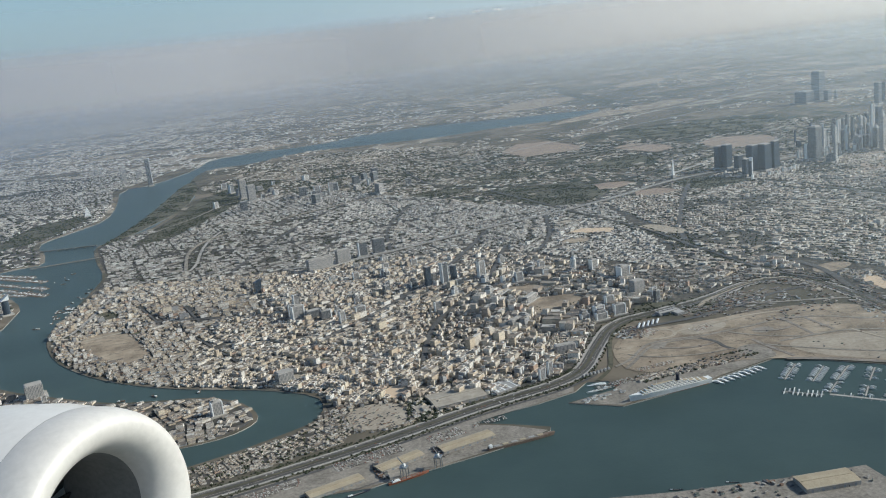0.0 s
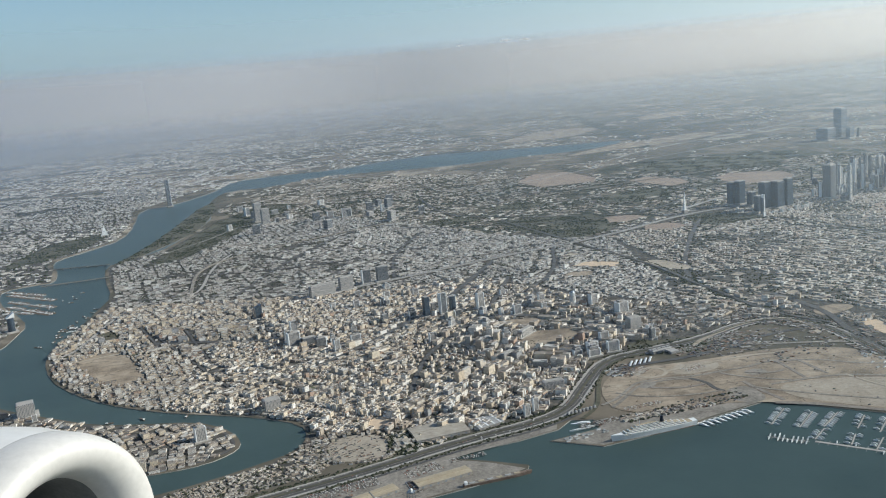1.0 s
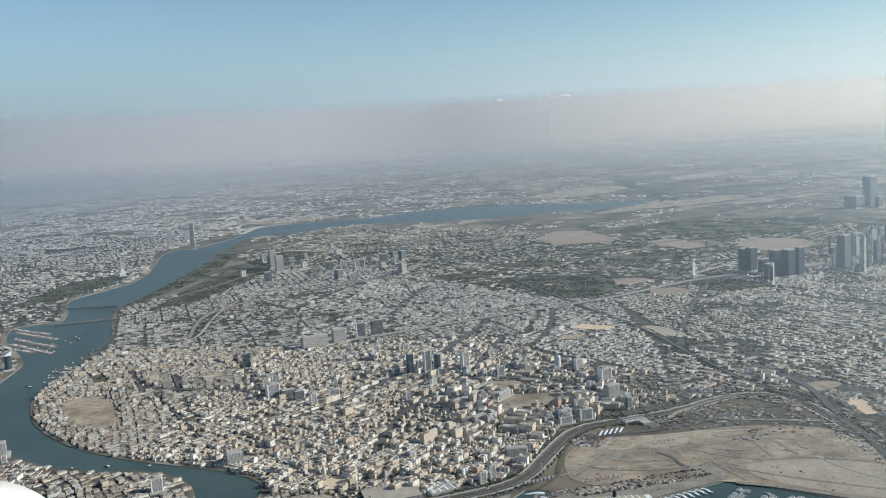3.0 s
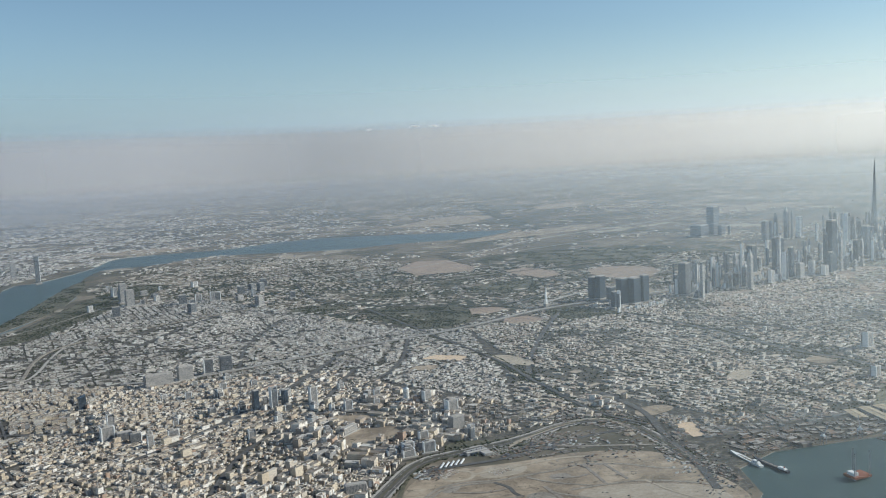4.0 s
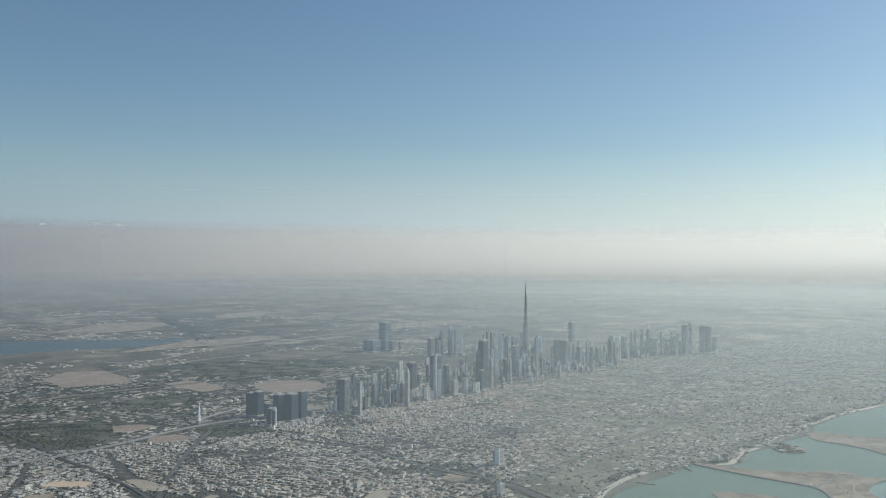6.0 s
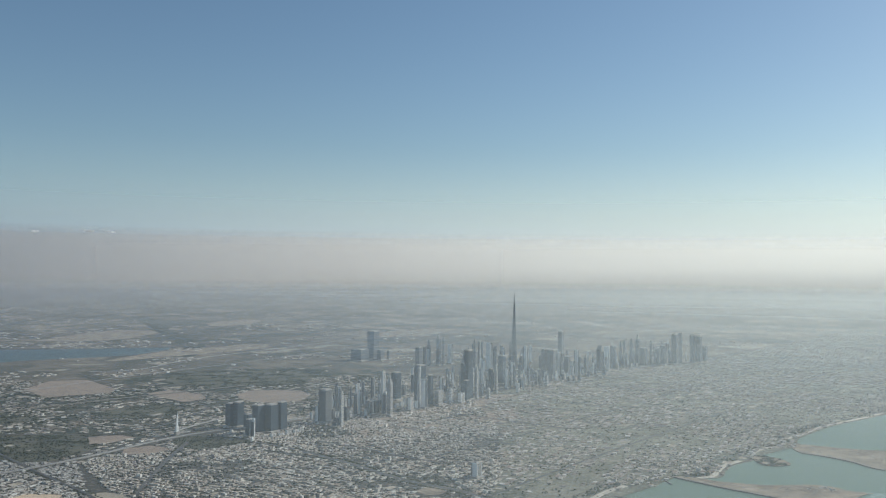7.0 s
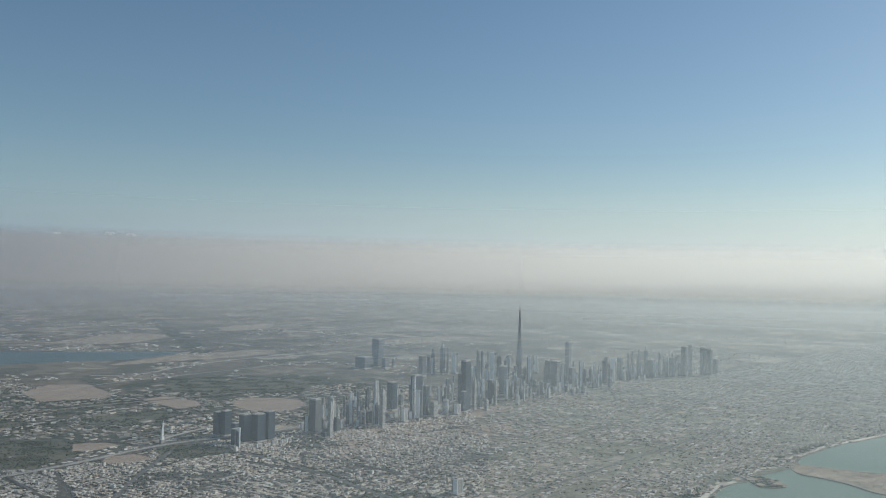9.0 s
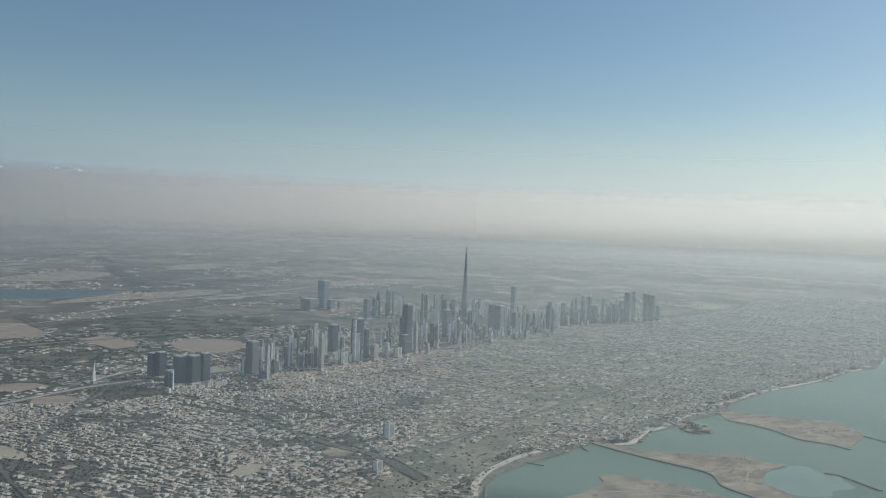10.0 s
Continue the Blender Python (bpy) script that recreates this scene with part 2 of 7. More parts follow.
def ground_mat():
    """Dusty plain: sand, scrub and made ground in patches of many sizes."""
    n = Nodes("dusty_ground")
    p = n.place()
    big = n.noise(0.0045, 6, 0.62, p)
    mid = n.noise(0.035, 5, 0.65, p)
    fine = n.noise(0.6, 4, 0.7, p)
    c = n.ramp(big, [(0.38, (0.10, 0.095, 0.075)), (0.47, (0.18, 0.155, 0.12)), (0.55, (0.25, 0.21, 0.16)), (0.64, (0.34, 0.29, 0.22))])
    c = n.mix(n.ramp(mid, [(0.46, (0, 0, 0)), (0.6, (0.8, 0.8, 0.8))]), c, (0.11, 0.10, 0.075))
    c = n.mix(n.ramp(n.noise(0.013, 4, 0.6, p), [(0.5, (0, 0, 0)), (0.56, (0.85, 0.85, 0.85))]), c, (0.085, 0.085, 0.065))
    c = n.mix(n.ramp(n.noise(0.011, 3, 0.6, n.shifted(p)), [(0.58, (0, 0, 0)), (0.63, (0.8, 0.8, 0.8))]), c, (0.44, 0.38, 0.30))
    c = n.mix(n.math("MULTIPLY", fine, 0.45), c, (0.13, 0.11, 0.09))
    return n.done(c, 0.95, 0.0, 0.1)


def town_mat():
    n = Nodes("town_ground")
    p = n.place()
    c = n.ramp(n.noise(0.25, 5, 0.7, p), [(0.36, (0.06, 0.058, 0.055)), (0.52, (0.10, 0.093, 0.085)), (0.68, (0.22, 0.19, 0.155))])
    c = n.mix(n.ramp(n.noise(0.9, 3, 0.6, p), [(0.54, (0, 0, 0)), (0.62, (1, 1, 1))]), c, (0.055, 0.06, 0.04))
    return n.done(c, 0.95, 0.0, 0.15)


def water_mat():
    """Dark harbour water, paling to turquoise over the sandy shelf off the beaches."""
    n = Nodes("sea_water")
    p = n.place()
    h = n.math("ADD", n.noise(1.1, 4, 0.6, p), n.math("MULTIPLY", n.noise(0.12, 4, 0.6, p), 1.2))
    deep = n.ramp(n.noise(0.02, 4, 0.6, p), [(0.35, (0.052, 0.078, 0.077)), (0.65, (0.067, 0.098, 0.095))])
    sep = n.add("SeparateXYZ")
    n.link(p, sep.inputs[0])
    shelf = n.add("MapRange", interpolation_type="SMOOTHSTEP")
    n.link(n.math("MULTIPLY_ADD", n.noise(0.012, 3, 0.5, p), 50.0, n.math("ADD", sep.outputs["X"], sep.outputs["Y"])), shelf.inputs["Value"])
    shelf.inputs["From Min"].default_value, shelf.inputs["From Max"].default_value = 650.0, 700.0
    off = n.add("MapRange", interpolation_type="SMOOTHSTEP")
    n.link(sep.outputs["X"], off.inputs["Value"])
    off.inputs["From Min"].default_value, off.inputs["From Max"].default_value = 230.0, 290.0
    c = n.mix(n.math("MULTIPLY", shelf.outputs[0], off.outputs[0]), deep, (0.165, 0.225, 0.165))
    n.bump(h, 0.12, 0.2)
    return n.done(c, 0.35, 0.0, 0.06)


M_GROUND, M_TOWN, M_WATER = ground_mat(), town_mat(), water_mat()
M_GARDEN = two_tone("garden_ground", (0.07, 0.08, 0.055), (0.30, 0.27, 0.205), 0.4, 0.035, 0.95)
M_YARD = roof_mat("bare_yard", [(0.0, (0.42, 0.36, 0.28)), (0.3, (0.34, 0.29, 0.23)), (0.5, (0.12, 0.115, 0.11)), (0.68, (0.50, 0.44, 0.35)), (0.82, (0.30, 0.27, 0.24)), (0.92, (0.10, 0.12, 0.07))])


def scrub_mat():
    """Dry estate ground: dark watered scrub, lawns, grey sand and pale tracks in patches."""
    n = Nodes("estate_scrub")
    p = n.place()
    c = n.ramp(n.noise(0.03, 5, 0.62, p), [(0.38, (0.042, 0.05, 0.04)), (0.48, (0.068, 0.07, 0.054)), (0.57, (0.12, 0.105, 0.082)), (0.68, (0.26, 0.215, 0.165))])
    c = n.mix(n.ramp(n.noise(0.12, 4, 0.7, n.shifted(p)), [(0.55, (0, 0, 0)), (0.64, (0.8, 0.8, 0.8))]), c, (0.27, 0.23, 0.18))
    c = n.mix(n.ramp(n.noise(0.5, 4, 0.7, p), [(0.48, (0, 0, 0)), (0.6, (0.7, 0.7, 0.7))]), c, (0.05, 0.055, 0.04))
    return n.done(c, 0.95, 0.0, 0.1)


M_SCRUB = scrub_mat()
M_SHOAL = two_tone("shallow_water", (0.17, 0.235, 0.175), (0.22, 0.30, 0.22), 0.3, 0.04, 0.3)


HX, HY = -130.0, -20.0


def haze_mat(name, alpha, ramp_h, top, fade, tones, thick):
    """A veil of air; tones and thickness go by bearing, painting in sunward brightness."""
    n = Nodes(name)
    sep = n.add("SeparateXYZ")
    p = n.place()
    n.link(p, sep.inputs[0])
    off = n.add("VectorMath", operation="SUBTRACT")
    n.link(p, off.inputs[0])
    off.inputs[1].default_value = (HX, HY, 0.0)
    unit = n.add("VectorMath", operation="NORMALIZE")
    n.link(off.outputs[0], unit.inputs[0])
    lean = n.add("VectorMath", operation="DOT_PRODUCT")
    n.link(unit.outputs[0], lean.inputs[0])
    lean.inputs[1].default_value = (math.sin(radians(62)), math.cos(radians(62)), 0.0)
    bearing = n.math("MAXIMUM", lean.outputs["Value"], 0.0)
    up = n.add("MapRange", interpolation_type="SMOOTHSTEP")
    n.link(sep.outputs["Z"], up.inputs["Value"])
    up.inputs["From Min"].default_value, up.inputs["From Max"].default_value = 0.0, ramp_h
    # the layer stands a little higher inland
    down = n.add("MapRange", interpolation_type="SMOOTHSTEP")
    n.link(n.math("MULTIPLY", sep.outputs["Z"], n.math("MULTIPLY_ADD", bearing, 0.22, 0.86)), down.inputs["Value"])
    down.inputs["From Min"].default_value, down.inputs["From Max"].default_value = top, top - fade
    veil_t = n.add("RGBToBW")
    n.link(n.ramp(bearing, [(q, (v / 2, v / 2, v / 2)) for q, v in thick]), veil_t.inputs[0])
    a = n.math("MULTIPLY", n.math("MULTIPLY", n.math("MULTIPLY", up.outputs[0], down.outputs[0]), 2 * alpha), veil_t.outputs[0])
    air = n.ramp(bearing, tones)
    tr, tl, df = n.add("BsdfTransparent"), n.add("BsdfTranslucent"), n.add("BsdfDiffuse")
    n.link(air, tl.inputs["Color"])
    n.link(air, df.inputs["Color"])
    # dust grains scatter to all sides, so the veil is lit from above as well as through
    for node, rise in ((df, 0.2), (tl, -0.2)):
        tilt = n.add("VectorMath", operation="ADD")
        n.link(n.add("NewGeometry").outputs["Normal"], tilt.inputs[0])
        tilt.inputs[1].default_value = (0.0, 0.0, rise)
        even = n.add("VectorMath", operation="NORMALIZE")
        n.link(tilt.outputs[0], even.inputs[0])
        n.link(even.outputs[0], node.inputs["Normal"])
    half, veil = n.add("MixShader"), n.add("MixShader")
    half.inputs[0].default_value = 0.2
    n.link(tl.outputs[0], half.inputs[1])
    n.link(df.outputs[0], half.inputs[2])
    n.link(a, veil.inputs[0])
    n.link(tr.outputs[0], veil.inputs[1])
    n.link(half.outputs[0], veil.inputs[2])
    n.link(veil.outputs[0], n.out.inputs["Surface"])
    return n.m


# ---- mesh helpers ----
def mesh_ob(name, verts, faces, mats, parent=None, label="", smooth=False):
    me = bpy.data.meshes.new(name)
    me.from_pydata(verts, [], faces)
    for m in mats:
        me.materials.append(m)
    if smooth:
        me.shade_smooth()
    ob = new(name, me)
    if parent:
        ob.parent = parent
    if label:
        ob["label"] = label
    return ob


def part(name, bm, material, parent, label=""):
    me = bpy.data.meshes.new(name)
    bm.to_mesh(me)
    bm.free()
    me.materials.append(material)
    ob = new(name, me)
    ob.parent = parent
    if label:
        ob["label"] = label
    return ob


def box_bm(sx, sy, sz, x=0.0, y=0.0, z=0.0, bevel=0.0, bm=None, turn=0.0):
    """A box standing on z, bevelled a little."""
    bm = bm or bmesh.new()
    r = bmesh.ops.create_cube(bm, size=1.0, matrix=Matrix.Translation((x, y, z + sz / 2)) @ Matrix.Rotation(turn, 4, "Z") @ Matrix.Diagonal((sx, sy, sz, 1)))
    if bevel:
        es = list({e for v in r["verts"] for e in v.link_edges})
        bmesh.ops.bevel(bm, geom=es, offset=bevel, segments=1, affect="EDGES")
    return bm


def quads_ob(name, verts, quads, mat_ids, mats, kind="", label="", category=""):
    """One big mesh from arrays of corners and quads."""
    me = bpy.data.meshes.new(name)
    nv, nq = len(verts), len(quads)
    me.vertices.add(nv)
    me.vertices.foreach_set("co", np.asarray(verts, np.float32).ravel())
    me.loops.add(nq * 4)
    me.loops.foreach_set("vertex_index", np.asarray(quads, np.int32).ravel())
    me.polygons.add(nq)
    me.polygons.foreach_set("loop_start", np.arange(0, nq * 4, 4, dtype=np.int32))
    for m in mats:
        me.materials.append(m)
    me.polygons.foreach_set("material_index", np.asarray(mat_ids, np.int32))
    me.update(calc_edges=True)
    me.shade_flat()
    return tagged(new(name, me), label, category, "", kind)


def boxes(cx, cy, z0, w, d, h, rot):
    """Corners and quads of many upright boxes: four walls and a roof each."""
    n = len(cx)
    sx = np.array([-1, 1, 1, -1, -1, 1, 1, -1]) * 0.5
    sy = np.array([-1, -1, 1, 1, -1, -1, 1, 1]) * 0.5
    sz = np.array([0, 0, 0, 0, 1, 1, 1, 1.0])
    lx, ly = w[:, None] * sx, d[:, None] * sy
    c, s = np.cos(rot)[:, None], np.sin(rot)[:, None]
    v = np.stack([cx[:, None] + c * lx - s * ly, cy[:, None] + s * lx + c * ly, z0[:, None] + h[:, None] * sz], -1)
    q = np.array([[0, 1, 5, 4], [1, 2, 6, 5], [2, 3, 7, 6], [3, 0, 4, 7], [4, 5, 6, 7]])
    quads = (q[None] + 8 * np.arange(n)[:, None, None]).reshape(-1, 4)
    return v.reshape(-1, 3), quads, np.tile([0, 0, 0, 0, 1], n)


def inside(poly, x, y):
    """Which of the points lie in the polygon."""
    hit = np.zeros(len(x), bool)
    p = np.asarray(poly, float)
    for (x0, y0), (x1, y1) in zip(p, np.roll(p, -1, 0)):
        cross = (y0 > y) != (y1 > y)
        hit ^= cross & (x < (x1 - x0) * (y - y0) / (y1 - y0 + 1e-12) + x0)
    return hit


def near_line(line, x, y, width):
    """Which of the points lie within width of a polyline."""
    hit = np.zeros(len(x), bool)
    for (x0, y0), (x1, y1) in zip(line, line[1:]):
        dx, dy = x1 - x0, y1 - y0
        t = np.clip(((x - x0) * dx + (y - y0) * dy) / (dx * dx + dy * dy), 0, 1)
        hit |= np.hypot(x - x0 - t * dx, y - y0 - t * dy) < width
    return hit


def rounded(line, times=2, closed=False):
    """Corner cutting: a natural shore from a few bends."""
    p = [tuple(map(float, q)) for q in line]
    for _ in range(times):
        nxt = [] if closed else [p[0]]
        for a, b in zip(p, p[1:] + ([p[0]] if closed else [])):
            nxt += [(0.75 * a[0] + 0.25 * b[0], 0.75 * a[1] + 0.25 * b[1]), (0.25 * a[0] + 0.75 * b[0], 0.25 * a[1] + 0.75 * b[1])]
        p = nxt if closed else nxt + [p[-1]]
    return p


def slab(name, poly, z, depth, mat, label="", category="ground", side=None, kind="structure"):
    """A level sheet of ground with an edge that goes down."""
    from_above = [Vector((x, y, z)) for x, y in poly]
    tris = [tuple(t) for t in tessellate_polygon([from_above])]
    n = len(poly)
    verts = [(x, y, z) for x, y in poly] + [(x, y, z - depth) for x, y in poly]
    area = sum(a[0] * b[1] - b[0] * a[1] for a, b in zip(poly, list(poly[1:]) + [poly[0]]))
    up = []
    for a, b, c in tris:
        u, w = from_above[b] - from_above[a], from_above[c] - from_above[a]
        up.append((a, b, c) if u.x * w.y - u.y * w.x > 0 else (a, c, b))
    walls = []
    if depth:
        for i in range(n):
            j = (i + 1) % n
            walls.append((i, i + n, j + n, j) if area > 0 else (j, j + n, i + n, i))
    me = bpy.data.meshes.new(name)
    me.from_pydata(verts, [], up + walls)
    me.materials.append(mat)
    if side:
        me.materials.append(side)
        for i in range(len(up), len(up) + len(walls)):
            me.polygons[i].material_index = 1
    return tagged(new(name, me), label, category, "", kind)


def ribbon(name, line, width, z, mat, label="", category="road", smooth=2, depth=0.0):
    """A road laid along a line."""
    p = rounded(line, smooth)
    left, right = [], []
    for i, (x, y) in enumerate(p):
        a, b = p[max(i - 1, 0)], p[min(i + 1, len(p) - 1)]
        d = math.hypot(b[0] - a[0], b[1] - a[1]) or 1.0
        nx, ny = -(b[1] - a[1]) / d * width / 2, (b[0] - a[0]) / d * width / 2
        left.append((x + nx, y + ny, z))
        right.append((x - nx, y - ny, z))
    n = len(p)
    faces = [(i, n + i, n + i + 1, i + 1) for i in range(n - 1)]
    verts = left + right
    if depth:
        verts += [(x, y, zz - depth) for x, y, zz in verts]
        faces += [(i, i + 1, 2 * n + i + 1, 2 * n + i) for i in range(n - 1)] + [(n + i, 3 * n + i, 3 * n + i + 1, n + i + 1) for i in range(n - 1)]
    return tagged(mesh_ob(name, verts, faces, [mat]), label, category, "", "structure")


# ---- the land: shores of the creek, the harbour and the beaches ----
HARBOUR = [(-140, 186), (-42, 208), (-26, 209), (-20, 212), (-11, 215), (6, 221.5), (20, 227.6), (24, 230.5), (24.5, 233), (13, 238), (2, 242), (8, 245),
           (23, 250), (35.5, 256), (40, 262.3), (47, 261.5), (49, 257.5), (47, 254), (32, 248), (47, 241), (56, 244), (76, 251), (80, 254), (101, 264), (105, 263), (134, 245.5),
           (152, 241), (166, 262), (168, 284), (186, 297), (227, 303), (250, 306), (260, 315), (285, 318), (297, 322)]
COAST = [(299, 331), (308, 345), (317, 356), (327, 365), (339, 372), (350, 379), (365, 385), (375, 385), (376, 379), (382, 383), (398, 394), (404, 391), (410, 384), (423, 381), (434, 392), (447, 401),
         (463, 406), (469, 406), (482, 419), (502, 428), (523, 427), (533, 430), (538, 446), (549, 450), (567, 456), (584, 464), (611, 473), (644, 481), (686, 492), (697, 496), (729, 513), (767, 522),
         (788, 525), (860, 575), (1000, 650), (1300, 830), (2000, 1250)]
FAR_RING = [(4900 * math.sin(radians(a)), 4900 * math.cos(radians(a))) for a in range(58, -96, -6)]
DEIRA_COAST = [(-1500, 260), (-700, 250), (-320, 215), (-180, 205)]
TONGUE = [(-150, 226), (-120, 240), (-99, 247), (-84, 249), (-73, 253), (-67, 259), (-65, 265), (-68, 273), (-75, 282), (-87, 290), (-104, 292), (-124, 295), (-148, 308), (-176, 324)]
BANK_LEFT = [(-205, 348), (-222, 380), (-218, 413), (-223, 437), (-227, 458), (-249, 489), (-267, 510), (-284, 538), (-293, 561), (-279, 571), (-264, 574), (-281, 617), (-296, 640), (-304, 667), (-293, 699),
             (-282, 746), (-302, 831), (-341, 956), (-310, 973), (-289, 1088), (-299, 1191), (-251, 1222), (-157, 1227), (-99, 1296),
             (-15, 1326), (101, 1288), (245, 1263)]
BANK_RIGHT = [(237, 1227), (180, 1162), (82, 1159), (14, 1126), (-44, 1131), (-118, 1146), (-177, 1143), (-216, 1074), (-271, 1071), (-273, 1014),
              (-257, 914), (-228, 843), (-221, 774), (-221, 719), (-222, 661), (-241, 641), (-246, 615), (-228, 568), (-202, 513),
              (-197, 479), (-192, 439), (-191, 412), (-185, 386), (-168, 354), (-149, 333), (-130, 317), (-105, 303), (-82, 295),
              (-65, 289), (-48, 279), (-44, 268), (-46, 257), (-55, 250), (-70, 240), (-89, 231), (-120, 215), (-150, 205)]
LAND = HARBOUR + rounded(COAST, 1) + FAR_RING + DEIRA_COAST + rounded(TONGUE + BANK_LEFT, 1) + rounded(BANK_RIGHT, 1)
slab("ground", LAND, 0.0, 0.6, M_GROUND, "dusty sand-coloured plain with quay walls along the water", "ground", M_CONCRETE)
water_disc = [(4950 * math.cos(radians(a)), 4950 * math.sin(radians(a))) for a in range(0, 360, 4)]
slab("water", water_disc, -0.25, 0.0, M_WATER, "dark teal sea, creek and harbour water", "water")

RIDGE = [(398, 395), (403, 376), (408, 360), (414, 346), (418.5, 336), (421, 327.5), (418, 319), (412, 311), (412.6, 302), (415, 288), (434, 284), (434, 296), (435, 306), (441, 314), (454, 322), (471, 326),
         (462, 333), (463, 342), (456, 351), (441, 355), (428, 362), (420, 370), (412, 379), (406, 391)]
HEAD = [(521, 430), (511, 411), (516, 401), (520, 383), (517, 366), (518, 360), (526, 349), (528, 338), (545, 347), (562, 356), (568, 364), (573, 381), (572, 392), (560, 399), (550, 409), (541, 421), (533, 432)]
ISLET = [(474, 414), (484, 416), (488, 403), (483, 389), (471, 389), (465, 396)]
SHOAL = [(450, 322), (462, 321), (471, 326), (480, 322), (476, 312), (482, 304), (475, 296), (472, 286), (458, 289), (450, 281), (440, 285), (432, 292), (433, 306), (441, 314)]
SANDHEAD = [(310, 308), (336, 319), (354, 326), (364, 331), (368, 343), (379, 338), (387, 328), (396, 316), (403, 295), (395, 260), (360, 262), (343, 275), (321, 292)]
DOCK = [(227, 302), (232, 291), (244, 276), (252, 253), (268, 240), (301, 236), (294, 251), (288, 267), (278, 288), (264, 305), (256, 312)]
MOLE = [(286, 318), (298, 321), (311, 313), (322, 292), (343, 275), (336, 258), (323, 256), (309, 278), (291, 303)]
for poly, text in ((DOCK, "grey concrete dock pier with stores"), (MOLE, "long grey harbour mole with a rock edge")):
    slab("dock_pier", poly, 0.03, 0.6, M_TOWN, text, "pier", M_ROCK)
BEACHES = [(RIDGE, "reclaimed sandy spit with a dark rock edge"), (HEAD, "sandy reclaimed headland in the sea"), (ISLET, "low rocky islet with trees off the beach"), (SANDHEAD, "broad sand fill beside the harbour")]
for poly, text in BEACHES:
    slab("sand_spit", rounded(poly, 1, True), 0.06, 0.6, M_SAND, text, "sand", M_ROCK)

slab("shallow_water", rounded(SHOAL, 1, True), -0.24, 0.0, M_SHOAL, "pale turquoise shallow water inside the spit", "water")
CREEK_PARK = [(-243, 620), (-241.5, 674), (-247, 758), (-257, 850), (-266, 930), (-260, 960), (-238, 888), (-218, 759), (-226, 686), (-238, 622)]
slab("creek_bank", rounded(CREEK_PARK, 1, True), 0.045, 0.6, M_PARK, "dark green park bank along the creek", "ground", M_ROCK)
HIGHWAY = [(-150, 194), (-90, 209), (-62.7, 218.8), (-36.2, 230.9), (-20, 239), (7, 254), (30, 263), (41, 272), (48, 290), (60, 317), (76, 323), (101, 332), (125, 350), (145, 347), (152, 322), (155, 298)]
TRUNK = [(-89, 472), (-58, 472), (-21, 492), (31, 523), (103, 558), (167, 613), (222, 625), (300, 665), (440, 712), (590, 800), (760, 838)]
AVENUE = [(120, 420), (127, 459), (147, 526), (172, 591)]
RAMP = [(168, 625), (175, 637), (205, 666), (225, 676), (260, 690)]
CREEK_ROAD = [(-150, 500), (-165, 560), (-158, 600), (-120, 640), (-60, 690), (20, 740), (120, 790), (260, 840)]
PALM_ROAD = [(-60, 330), (-30, 370), (0, 430), (30, 523)]
EAST_ROAD = [(130, 1010), (180, 1000), (235, 1090), (330, 1160), (520, 1300)]
WASL = [(210, 545), (262, 480), (330, 500), (480, 580), (700, 700), (900, 800)]
RIM_ROAD = [(-178, 388), (-174, 396), (-178, 448), (-177, 482), (-148, 494), (-147, 514), (-155, 557), (-158, 593), (-156, 622)]
SHORE_ROAD = [(-219, 639), (-193, 701), (-185, 749), (-169, 767), (-120, 790)]
BOULEVARD = [(212, 572), (223, 553), (235, 527), (245, 500), (251, 482), (260, 447), (271, 426), (284, 405), (288, 360)]
PORT_ROAD = [(148, 388), (153, 372), (158, 352), (155, 325), (157, 297), (154, 268)]
PARK_ROAD = [(-60, 700), (-20, 655), (40, 640), (90, 625), (150, 640), (190, 690), (215, 740), (150, 800), (60, 790), (-10, 745), (-60, 700)]
PLAIN_ROAD = [(60, 870), (108, 908), (167, 958), (288, 1032), (420, 1120)]
GARDEN_ROAD = [(41, 658), (72, 573), (89, 524), (107, 480), (117, 444), (121, 420), (128, 396), (133, 371), (142, 351), (153, 338)]
ZABEEL_ROAD = [(-26, 827), (-10, 742), (9, 695), (60, 663), (109, 643), (143, 630)]
BEACH_ROAD = [(190, 362), (250, 372), (330, 420), (480, 500), (660, 590), (900, 730)]
CROSS = [(250 + 62 * k, 560 + 33 * k) for k in range(9)]
